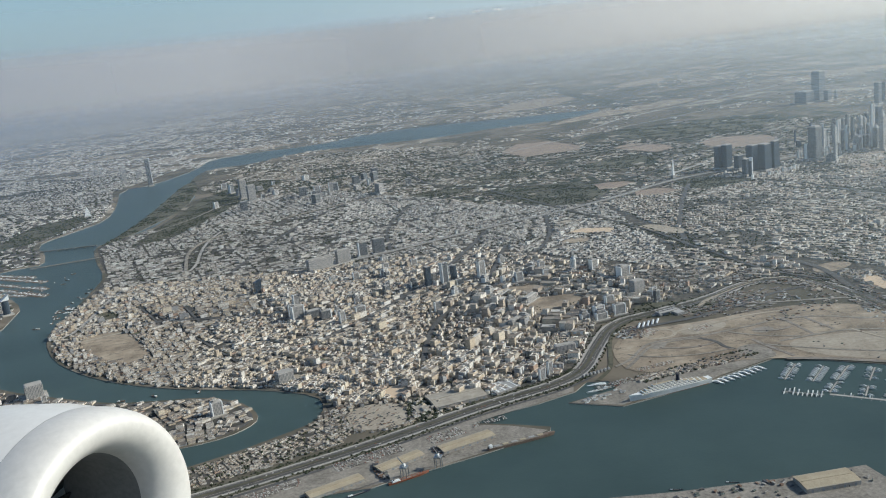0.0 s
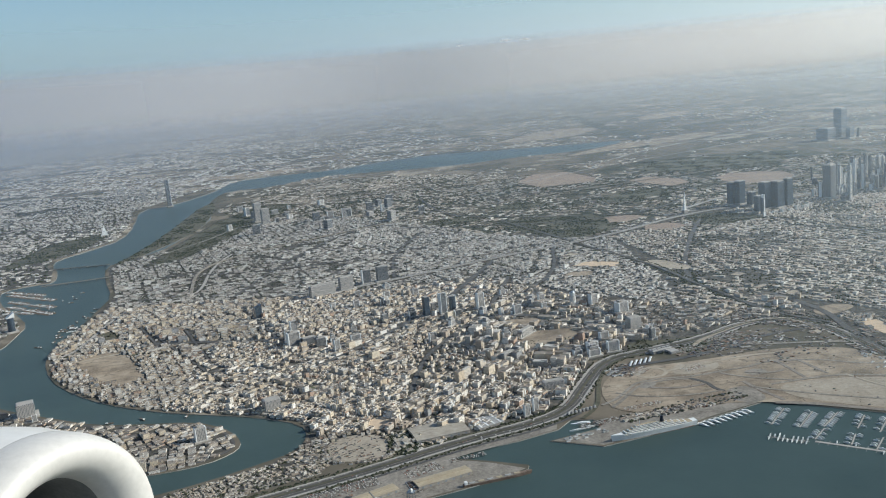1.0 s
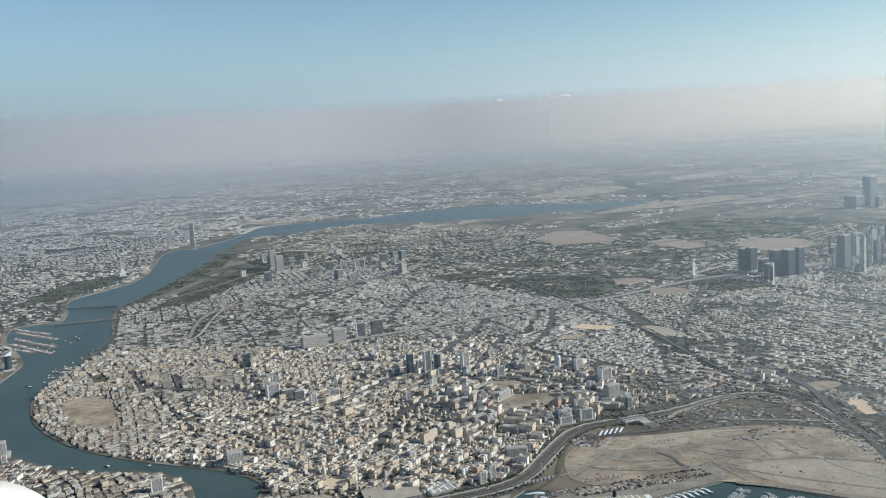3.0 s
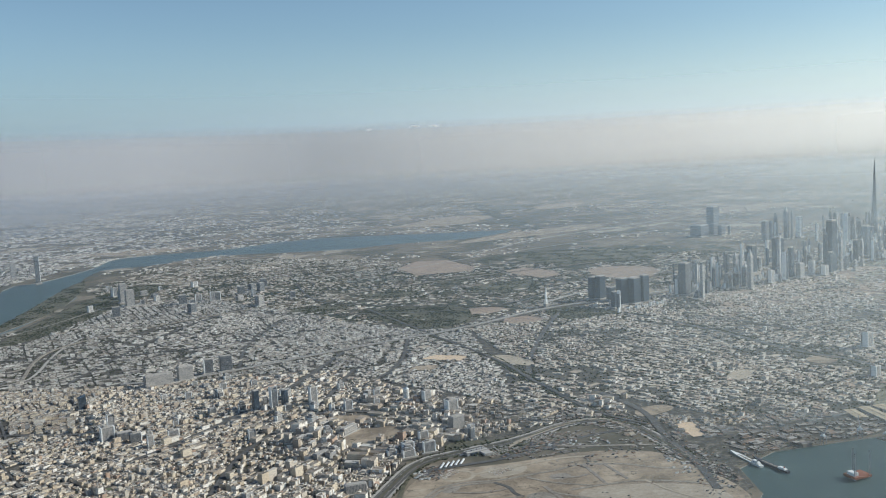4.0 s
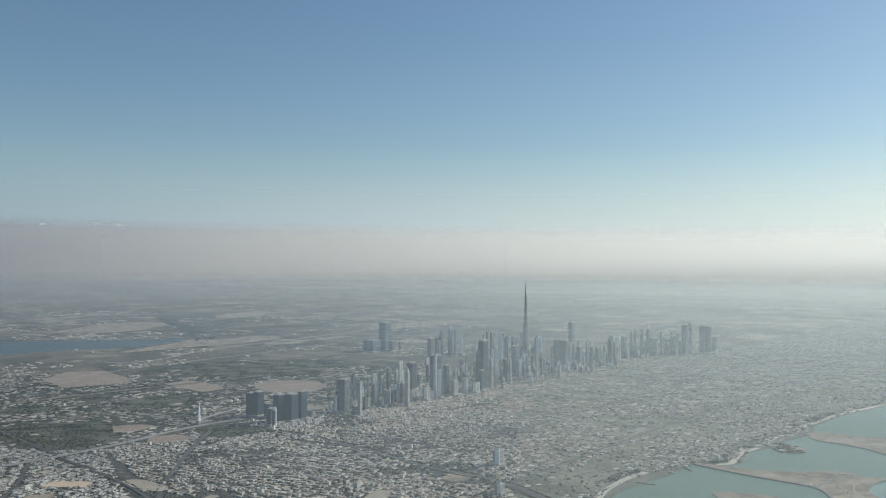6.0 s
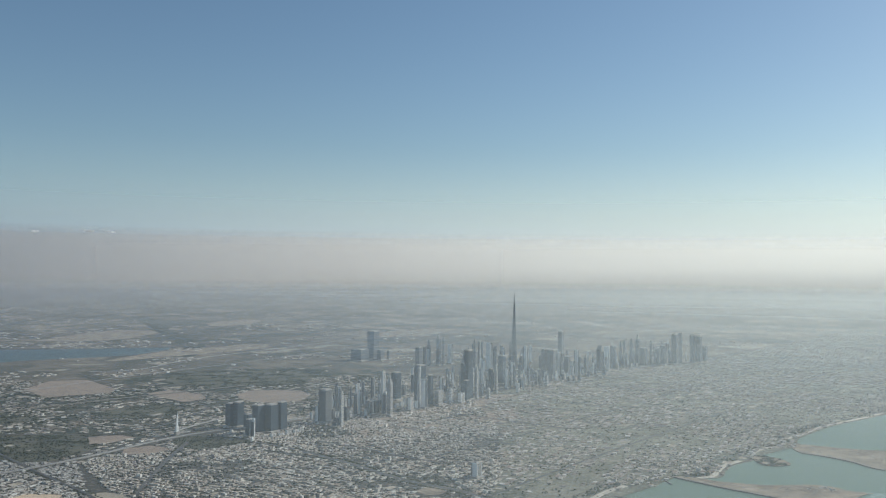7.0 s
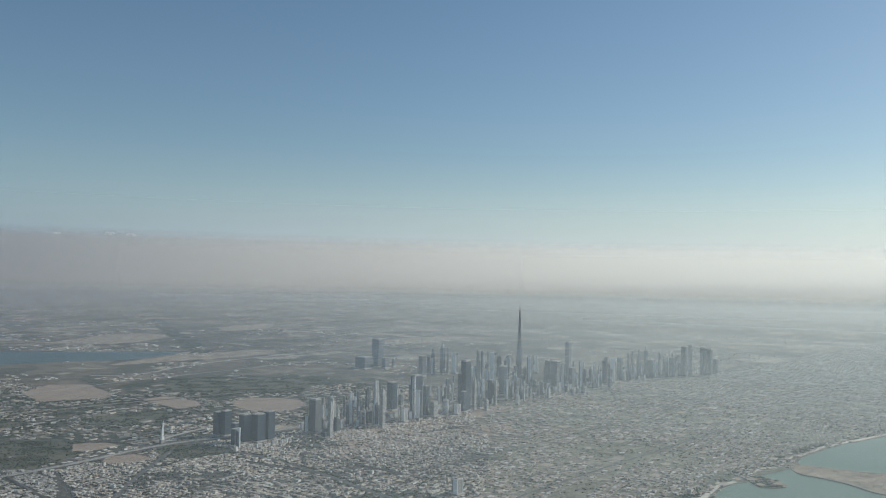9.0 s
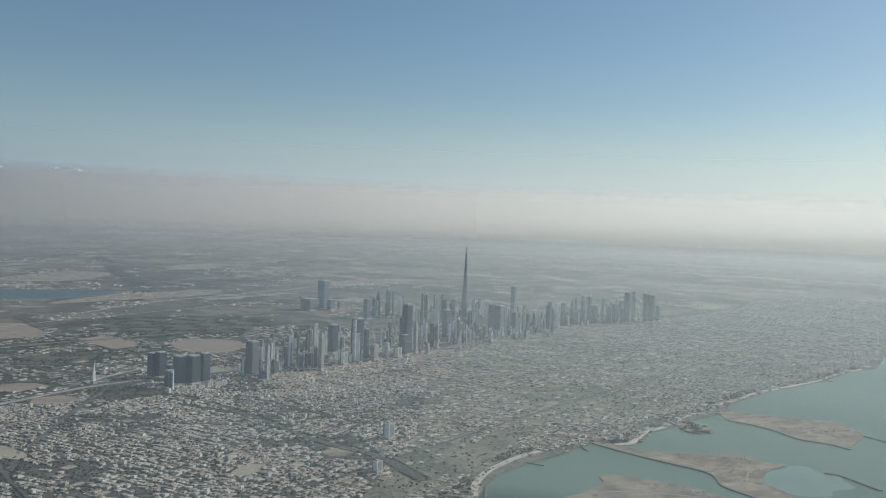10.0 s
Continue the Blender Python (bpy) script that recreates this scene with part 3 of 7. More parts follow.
ROADS = [(HIGHWAY, 4.4, "coastal dual highway of dark asphalt"), (TRUNK, 3.0, "wide straight trunk road of asphalt"), (AVENUE, 2.4, "tree-lined avenue of asphalt"),
         (RAMP, 2.2, "pale curved flyover road"), (CREEK_ROAD, 1.9, "pale curving town highway"), (PALM_ROAD, 2.4, "busy town street"), (EAST_ROAD, 4.0, "pale sandy desert highway"),
         (WASL, 1.4, "straight suburban road"), (BEACH_ROAD, 1.4, "straight suburban beach road"), (RIM_ROAD, 1.9, "pale road round the town's edge"), (SHORE_ROAD, 2.0, "pale shore road along the creek"),
         (BOULEVARD, 2.8, "dark planted boulevard"), (PORT_ROAD, 2.8, "broad dark port road"), (PARK_ROAD, 2.2, "winding park road"), (PLAIN_ROAD, 2.6, "pale road over the dry plain"),
         ([(-150, 398), (-110, 392), (-80, 384), (-46, 396), (-8, 390), (43, 390), (66, 369), (79, 350)], 2.6, "dark main street of the old town"), ([(-12, 300), (-10, 325), (-6, 347), (8, 377), (17, 392), (26, 430), (34, 470)], 2.0, "dark market street"),
         ([(-156, 431), (-125, 376)], 1.1, "narrow dark street between blocks"), ([(-130, 420), (-100, 358)], 1.1, "narrow dark street between blocks"), ([(-142, 412), (-84, 324)], 1.1, "narrow dark street between blocks"), ([(-110, 455), (-70, 372)], 1.1, "narrow dark street between blocks"),
         ([(-185, 560), (-120, 545), (-50, 560), (20, 598)], 2.0, "wide dark town street"), ([(-120, 480), (-112, 545), (-90, 640), (-60, 700)], 2.0, "wide dark town street"), ([(-30, 492), (-36, 560), (-20, 640)], 1.8, "wide dark town street"), ([(40, 432), (60, 470), (66, 540)], 1.8, "wide dark town street")] + [([(x, y), (x + 48, y - 92)], 1.8, "cross street between villas") for x, y in CROSS] + [(GARDEN_ROAD, 1.6, "dark tree-lined town road"), (ZABEEL_ROAD, 1.6, "dark road along a park")]
for k, (line, width, text) in enumerate(ROADS):
    ribbon("road", line, width, {1: 0.8, 3: 0.9, 4: 0.75}.get(k, 0.10 + 0.012 * k), M_PALEROAD if k in (1, 3, 6, 14) else M_WHARF if k in (4, 10) else M_CONCRETE if k == 9 else M_ASPHALT, text, depth=0.5 if k in (1, 3, 4) else 0.0)

ribbon("pavement", HIGHWAY, 6.6, 0.085, M_CONCRETE, "pale verge and pavement along the highway", "pavement")


def beside(line, off):
    """The line moved sideways: to its left where off is positive."""
    out = []
    for k, (x, y) in enumerate(line):
        (x0, y0), (x1, y1) = line[max(0, k - 1)], line[min(len(line) - 1, k + 1)]
        n = math.hypot(x1 - x0, y1 - y0)
        out.append((x - (y1 - y0) / n * off, y + (x1 - x0) / n * off))
    return out


HARBOUR_SIDE = HIGHWAY[1:8]
for off, width, z, mat, text in ((-3.9, 1.1, 0.16, M_PARK, "planted strip between highway and service road"), (-5.6, 1.2, 0.13, M_ASPHALT, "dark service road beside the highway"), (3.5, 1.0, 0.165, M_PARK, "planted strip along the highway")):
    ribbon("service_road" if mat is M_ASPHALT else "verge", beside(HARBOUR_SIDE, off), width, z, mat, text, "road" if mat is M_ASPHALT else "verge")
for off in (-1.35, 1.35):
    ribbon("lane_divider", beside(HIGHWAY[1:], off), 0.22, 0.31, M_WHARF, "pale kerb between the lanes", "kerb")
ribbon("verge", [(44, 262.5), (50, 271), (52.5, 284), (54.5, 296), (59.5, 309), (67, 317), (76, 320)], 1.6, 0.2, M_PARK, "dark green planted verge beside the highway", "verge")
ribbon("median_strip", HIGHWAY, 1.0, 0.30, M_PARK, "planted green strip between carriageways", "verge")
ribbon("median_strip", TRUNK, 0.5, 0.86, M_ASPHALT, "dark strip between carriageways", "verge")
CITY = [(-191, 412), (-166, 355), (-129, 319), (-81, 297), (-48, 281), (-42, 262), (-20, 250), (8, 257), (30, 266), (44, 280), (56, 318), (100, 335), (126, 352), (150, 348), (154, 298), (152, 258), (166, 268), (168, 286), (186, 299), (227, 305),
        (260, 317), (297, 324), (320, 440), (420, 690), (220, 628), (30, 600), (-30, 690), (-120, 780), (-215, 770), (-218, 662), (-240, 640), (-243, 615), (-225, 568), (-200, 513), (-190, 440)]
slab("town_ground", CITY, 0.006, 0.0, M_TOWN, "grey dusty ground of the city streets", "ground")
WHARF = [(-140, 188), (-42, 209), (-26, 210), (6, 222.4), (19.6, 228.2), (23.4, 231), (13, 237), (2, 241), (8, 244), (23, 250.5), (35, 256.3), (36, 262), (7, 249), (-20, 235), (-52, 226), (-81, 212), (-140, 191)]
LINER_QUAY = [(33, 248), (47, 242), (56, 245), (76, 252), (80, 255), (102, 265), (100, 267), (84, 264), (60, 262), (50, 257.5), (47.2, 254)]
for poly, text in ((WHARF, "stained concrete wharf with yards"), (LINER_QUAY, "concrete passenger quay")):
    slab("wharf_pavement", poly, 0.022, 0.0, M_WHARF, text, "pavement")
ribbon("road", [(-103 + (x + 103) * 0.94, 270 + (y - 270) * 0.90) for x, y in TONGUE], 1.1, 0.09, M_ASPHALT, "ring road along the tip of the old quarter")
BEACH_LINES = [[(299, 334), (306, 347), (315, 358), (325, 367), (338, 375), (348, 381), (364, 387)], [(410, 386), (420, 384), (431, 394), (445, 404), (462, 409)], [(479, 420), (498, 431), (514, 431)], [(537, 448), (548, 452), (566, 458), (582, 467), (610, 476), (644, 484), (686, 496), (728, 515), (766, 524)]]
for line in BEACH_LINES:
    ribbon("beach", line, 3.6, 0.05, M_SHORE, "narrow pale sand beach", "beach")
LOT_HOOK = [(208, 397), (222, 411), (231, 406), (217, 390)]
LOT_SIDE = [(22, 384), (43, 383), (42, 373), (28, 374)]
LOT_SHORE = [(257, 420), (273, 426), (280, 418), (264, 405)]
LOT_PINK = [(105, 475), (118, 480), (132, 452), (124, 446)]
TRACK = [(-167.5, 377), (-160.5, 388), (-150.6, 390), (-137.4, 370), (-123.4, 347), (-127.3, 339), (-134.4, 339), (-148.6, 352)]
FIELD = [(27.4, 347), (38.4, 362.5), (51, 363.4), (56.7, 359.5), (54.3, 348), (41, 340), (35.5, 340)]
LOT_WHITE = [(70, 481), (80, 490), (97, 481), (93, 471)]
LOT_BROWN = [(62, 458), (68, 468), (82, 464), (76, 454)]
LOT_YELLOW = [(163, 336), (171, 337), (172, 320), (165, 319)]
LOT_DIRT = [(153, 359), (167, 364), (173, 356), (153, 346)]
OVAL = [(239, 762), (240, 786), (257, 806), (281, 801), (300, 783), (299, 757), (283, 730), (266, 725), (246, 738)]
PLAIN = [(70, 890), (92, 944), (126, 938), (147, 863), (140, 836), (109, 835), (88, 830)]
PLAIN_EAST = [(170, 823), (190, 837), (214, 798), (213, 769), (193, 761), (174, 803)]
LOT_NORTH = [(114, 633), (134, 632), (143, 618), (127, 607), (114, 606)]
LOT_ROUNDABOUT = [(133, 584), (149, 588), (161, 571), (145, 562), (130, 567)]
COAST_SAND = [(56, 262), (52, 285), (62, 305), (80, 306), (98, 308), (122, 314), (146, 308), (150, 300), (165, 264), (152, 242), (134, 246.5), (106, 263), (84, 266)]
LOT_EARTH = [(-37, 260), (-30, 266), (-20, 264), (-17.2, 258), (-16.8, 247.5), (-24, 245), (-32, 246), (-35, 252)]
LOT_ROUND = [(-25, 277), (-21, 280.5), (-17, 277), (-16.8, 271), (-20.5, 267.5), (-24.6, 271)]
WET_FLAT = [(95, 277), (99.5, 266.5), (106, 266), (103, 280), (98, 281)]
OVAL_YARD = [(67, 301), (69, 296.5), (72, 294.5), (76, 295.5), (78, 298), (77, 302), (74, 304), (69.5, 303.5)]
LOTS = [(WET_FLAT, M_WHARF, "damp grey mud flat behind the quay"), (OVAL_YARD, M_TANEARTH, "oval earth yard ringed by a track"), (LOT_EARTH, M_TANEARTH, "dug tan earth plot with low ruined walls"), (LOT_ROUND, M_LOT, "round tan yard"), (TRACK, M_SAND, "bare oval sand ground"), (FIELD, M_SAND, "old sandy burial field"), (LOT_WHITE, M_LOT, "pale levelled building plot"), (LOT_BROWN, M_SAND, "brown sandy plot"),
        (LOT_YELLOW, M_LOT, "bright yellow sand lot with sharp edges"), (LOT_DIRT, M_SAND, "rough dirt lot"), (OVAL, M_PINK, "large empty pinkish sand field"), (PLAIN, M_PINK, "dry pinkish plain"), (PLAIN_EAST, M_PINK, "dry pinkish plot on the plain"), (LOT_NORTH, M_PINK, "brown earth plot beside the trunk road"), (LOT_ROUNDABOUT, M_PINK, "brown earth plot with worn edges"),
        (COAST_SAND, M_SAND, "bulldozed sandy coastal fill with tracks"), ([(92.4, 275.4), (95.6, 278), (101, 278.5), (104, 266), (97, 263), (92.3, 267)], M_WHARF, "dark stained asphalt yard"), ([(68, 290), (74, 290), (71, 284), (66, 284)], M_WHARF, "dark dug earth plot"), ([(103, 292), (110, 294), (112, 289), (105, 287)], M_WHARF, "dark dug earth plot"),
        ([(108, 277), (131, 279), (148, 274), (158, 264), (150, 246), (136, 249), (112, 263)], M_TANEARTH, "yellowish levelled earth plot"), ([(80, 293), (97, 296), (99, 306), (82, 305)], M_TANEARTH, "yellowish levelled earth plot"),
        (LOT_HOOK, M_BEACH, "pale empty lot between houses"), (LOT_SHORE, M_SAND, "dusty empty lot near the shore"), (LOT_SIDE, M_SAND, "bare tan lot beside the main street"), (LOT_PINK, M_BEACH, "long pinkish sand lot beside the avenue")]
for k, (poly, mat, text) in enumerate(LOTS):
    slab("sand_plot", rounded(poly, 0 if mat is M_LOT and poly is not LOT_ROUND or poly is FIELD or mat is M_PINK else 1 if poly is TRACK else 2, True), 0.06 + 0.004 * k, 0.0, mat, text, "plot")
for k, poly in enumerate(([(60, 1440), (95, 1474), (186, 1643), (279, 1571), (185, 1400), (120, 1420)], [(138, 1096), (225, 1137), (366, 1197), (382, 1278), (268, 1234), (190, 1170)], [(372, 1778), (499, 1861), (471, 1724), (361, 1628)], [(-420, 1260), (-300, 1330), (-180, 1300), (-260, 1240)], [(520, 1350), (700, 1480), (760, 1420), (600, 1300)])):
    slab("dry_field", rounded(poly, 1, True), 0.05 + 0.004 * k, 0.0, M_SAND, "bare reddish-tan field on the plain", "field")
slab("dry_field", [(270, 618), (320, 632), (372, 656), (452, 702), (470, 690), (400, 640), (320, 590), (285, 580)], 0.045, 0.0, M_PINK, "pinkish sandy ground beside the towers", "field")
slab("dry_field", [(263, 571), (315, 592), (369, 607), (431, 628), (417, 588), (340, 552), (291, 538), (258, 536)], 0.05, 0.0, M_PINK, "pinkish building plots below the towers", "field")
ribbon("scrub_belt", [(273, 2036), (274, 1559), (277, 1345), (277, 1234), (240, 1130)], 30.0, 0.035, M_SCRUB, "dark belt of scrub along a dry channel", "scrub")
ribbon("scrub_belt", [(121, 992), (145, 901), (166, 824), (184, 757), (194, 688)], 9.0, 0.04, M_SCRUB, "dark planted belt across the plain", "scrub")
ribbon("road", [(121, 992), (145, 901), (166, 824), (184, 757), (194, 688)], 2.0, 0.22, M_ASPHALT, "dark road between planted belts")
ribbon("verge", BOULEVARD, 9.0, 0.075, M_PARK, "broad dark planted verge of the boulevard", "verge")
ribbon("verge", GARDEN_ROAD, 6.0, 0.08, M_PARK, "dark planted verge of the town road", "verge")
ESTATE = [(-150, 770), (-100, 765), (-30, 700), (25, 612), (100, 575), (165, 628), (220, 645), (300, 690), (380, 760), (430, 900), (380, 950), (240, 985), (160, 955), (60, 880), (-60, 920), (-150, 860)]
slab("estate_ground", rounded(ESTATE, 2, True), 0.018, 0.0, M_SCRUB, "mottled dark scrub, lawns and sand of large estates", "ground")
PARKS = [[(162, 601), (180, 615), (208, 589), (212, 570), (192, 567), (176, 560), (164, 575)], [(30, 662), (79, 655), (120, 630), (118, 590), (91, 560), (72, 568), (52, 600)], [(-20, 684), (10, 690), (30, 676), (14, 660), (-18, 668)], [(70, 660), (110, 652), (128, 622), (104, 612), (82, 636)], [(30, 730), (66, 742), (92, 722), (70, 704), (40, 708)], [(120, 730), (170, 760), (196, 730), (160, 690), (128, 700)], [(100, 790), (150, 820), (170, 800), (130, 780)], [(-215, 600), (-215, 800), (-190, 900), (-150, 880), (-170, 740), (-190, 620)],
                  [(69, 318), (73, 338), (90, 334), (108, 340), (101, 318), (83, 317)], [(-176, 424), (-170, 430), (-158, 412), (-166, 408)], [(204, 957), (254, 963), (366, 932), (315, 830), (243, 830), (190, 880)], [(-340, 640), (-350, 760), (-310, 800), (-300, 720), (-315, 660)]]
for k, poly in enumerate(PARKS):
    slab("park_lawn", rounded(poly, 2, True), 0.03 + 0.004 * k, 0.0, M_PARK, "dark green planted park ground", "park")

# ---- town districts ----
rng = np.random.default_rng(7)
OPEN = [LOT_SIDE, LOT_PINK, LOT_HOOK, LOT_SHORE, LOT_EARTH, LOT_ROUND, TRACK, FIELD, LOT_WHITE, LOT_BROWN, LOT_YELLOW, LOT_DIRT, OVAL, PLAIN, PLAIN_EAST, LOT_NORTH, LOT_ROUNDABOUT, COAST_SAND]


YARDS_BARE = []
for (x0, x1, y0, y1), count, size in (((-150, 100, 300, 460), 26, 3.5), ((-180, 100, 480, 700), 34, 5.0), ((110, 400, 380, 660), 76, 4.5), ((300, 900, 400, 830), 260, 7.5), ((-100, 430, 690, 1000), 50, 9.0)):
    for _ in range(count):
        YARDS_BARE.append((rng.uniform(x0, x1), rng.uniform(y0, y1), size * rng.uniform(0.4, 1.0)))


def clear(x, y, poly, margin=1.0, parks=True):
    """Points of a district that are clear of roads, water and open ground."""
    ok = inside(poly, x, y)
    if poly is not DOCK and poly is not MOLE:
        ok &= inside(LAND, x, y)
    for q in OPEN + (PARKS if parks else []):
        ok &= ~inside(q, x, y)
    for line, width, _ in ROADS:
        ok &= ~near_line(rounded(line, 1), x, y, width / 2 + margin * (2.2 if line is TRUNK else 1.0))
    for yx, yy, yr in YARDS_BARE:
        ok &= np.hypot(x - yx, y - yy) > yr
    return ok


def patches(x, y, scale, seed):
    """A smooth uneven field from 0 to 1, for gaps and groves."""
    a = np.sin(x / scale + seed) + np.sin(y / scale * 1.3 + 2.1 * seed) + np.sin((x + y) / scale * 0.7 + seed * 0.6)
    b = np.sin(x / scale * 2.7 - y / scale * 1.1 + seed) + np.sin(y / scale * 3.1 + x / scale * 0.4)
    return 0.5 + (a + 0.7 * b) / 8.8


def lots(poly, angle, lot, street, block, fill, cells, turn=25.0):
    """Lots in many small quarters, each with streets of its own direction."""
    p = np.asarray(poly, float)
    lo, hi = p.min(0), p.max(0)
    sx, sy = rng.uniform(lo[0], hi[0], 6 * cells), rng.uniform(lo[1], hi[1], 6 * cells)
    ok = inside(poly, sx, sy)
    sx, sy = sx[ok][:cells], sy[ok][:cells]
    span = 2.4 * math.sqrt((hi - lo).prod() / max(len(sx), 1))
    xs, ys, rs, ws, ds = [], [], [], [], []
    for k in range(len(sx)):
        a = radians((angle(sx[k], sy[k]) if callable(angle) else angle) + rng.uniform(-turn, turn) + (90 if rng.random() < 0.3 else 0))
        size = rng.uniform(0.8, 1.3)
        lw, ld = lot[0] * size * rng.uniform(0.85, 1.3), lot[1] * size
        u = np.arange(-span, span, lw)
        u = u + (np.arange(len(u)) // block[0]) * street
        v = np.arange(-span, span, ld)
        v = v + (np.arange(len(v)) // block[1]) * street
        u, v = np.meshgrid(u - u.mean(), v - v.mean())
        u, v = u.ravel(), v.ravel()
        x, y = sx[k] + math.cos(a) * u - math.sin(a) * v, sy[k] + math.sin(a) * u + math.cos(a) * v
        dist = np.hypot(x[:, None] - sx, y[:, None] - sy)
        own = dist[:, k].copy()
        dist[:, k] = 1e9
        keep = (own < dist.min(1) - 1.2 * street) & (rng.random(len(x)) < fill) & (patches(x, y, 19.0, 3.0 + k % 2) > (0.2 if fill < 0.7 else 0.06))
        xs.append(x[keep])
        ys.append(y[keep])
        rs.append(np.full(keep.sum(), a))
        ws.append(np.full(keep.sum(), lw))
        ds.append(np.full(keep.sum(), ld))
    x, y, r, w, d = (np.concatenate(q) for q in (xs, ys, rs, ws, ds))
    ok = clear(x, y, poly)
    return x[ok], y[ok], r[ok], w[ok], d[ok]


BUR = [(-191, 440), (-190, 412), (-183, 387), (-166, 355), (-148, 335), (-129, 319), (-104, 305), (-81, 297), (-64, 291), (-48, 281), (-40, 268), (-20, 268), (10, 262), (30, 270), (42, 285), (56, 322), (100, 345), (112, 372), (60, 420), (20, 470), (-90, 468), (-190, 478)]
KARAMA = [(-193, 482), (-90, 474), (20, 474), (62, 425), (105, 380), (110, 440), (104, 555), (62, 576), (28, 610), (-30, 690), (-100, 770), (-200, 760), (-215, 665), (-236, 630), (-240, 610), (-222, 568), (-198, 515)]
SATWA = [(106, 372), (160, 374), (186, 340), (240, 330), (270, 370), (320, 440), (380, 560), (420, 680), (300, 655), (225, 618), (170, 606), (106, 556), (118, 480)]
JUMEIRAH = [(240, 328), (297, 328), (310, 345), (324, 358), (348, 370), (372, 378), (408, 396), (428, 386), (448, 402), (482, 415), (522, 426), (548, 447), (602, 470), (722, 507), (862, 573), (1003, 647), (1300, 860), (1450, 1180), (812, 848), (590, 792), (440, 700), (380, 560), (320, 440), (270, 370)]
ZABEEL = [(-180, 760), (-100, 765), (-30, 695), (30, 600), (104, 562), (165, 618), (220, 632), (300, 675), (440, 725), (480, 830), (380, 880), (240, 860), (140, 860), (40, 1000), (-120, 1090), (-220, 1040), (-240, 900)]
DEIRA = [(-226, 415), (-229, 440), (-232, 458), (-253, 489), (-271, 510), (-288, 538), (-298, 561), (-282, 575), (-269, 578), (-286, 619), (-300, 642), (-310, 667), (-298, 700), (-288, 746), (-308, 831), (-347, 950), (-320, 1100), (-700, 1250), (-900, 900), (-700, 520), (-420, 430)]
AL_RAS = [(-168, 246), (-120, 244), (-99, 249), (-84, 251), (-74, 255), (-68.5, 260), (-67, 265), (-70, 273), (-76, 280), (-88, 288), (-104, 290), (-124, 293), (-148, 306), (-176, 321), (-240, 330), (-250, 260)]
STRIP = [(-130, 212), (-89, 229), (-70, 238), (-52, 249), (-44, 258), (-40, 264), (-34, 262), (-33, 246), (-36, 238.5), (-62, 226), (-90, 215), (-130, 204)]
LOWER = [(-46, 258), (-42, 246), (-24, 243), (-6, 249), (2, 256), (-4, 262), (-20, 266), (-30, 268), (-40, 268)]
DOCKS = [(172, 292), (240, 310), (285, 322), (300, 345), (240, 328), (176, 316)]
YARDS = [(150, 262), (164, 270), (166, 300), (160, 318), (152, 352), (126, 372), (118, 352), (146, 330), (150, 300)]
QUAYSIDE = [(56, 257), (68, 259.5), (84, 264), (98, 268), (96, 275), (83, 271.5), (68, 265), (56, 262)]


class Heap:
    """Gathers boxes into one mesh."""

    def __init__(self):
        self.v, self.q, self.m, self.n = [], [], [], 0

    def add(self, x, y, z0, w, d, h, rot, roof=True):
        if not len(x):
            return
        v, q, m = boxes(x, y, z0, w, d, h, rot)
        self.v.append(v)
        self.q.append(q + self.n)
        self.m.append(m if roof else m * 0)
        self.n += len(v)

    def build(self, name, mats, label, category):
        return quads_ob(name, np.concatenate(self.v), np.concatenate(self.q), np.concatenate(self.m), mats, "stuff", label, category)


def rise_zone(x, y):
    """Taller apartment blocks stand in the bend of the highway and along the market streets."""
    return 1 + 1.5 * np.exp(-((x - 45) / 45) ** 2 - ((y - 335) / 45) ** 2) + 0.8 * np.exp(-((x + 5) / 30) ** 2 - ((y - 285) / 22) ** 2)


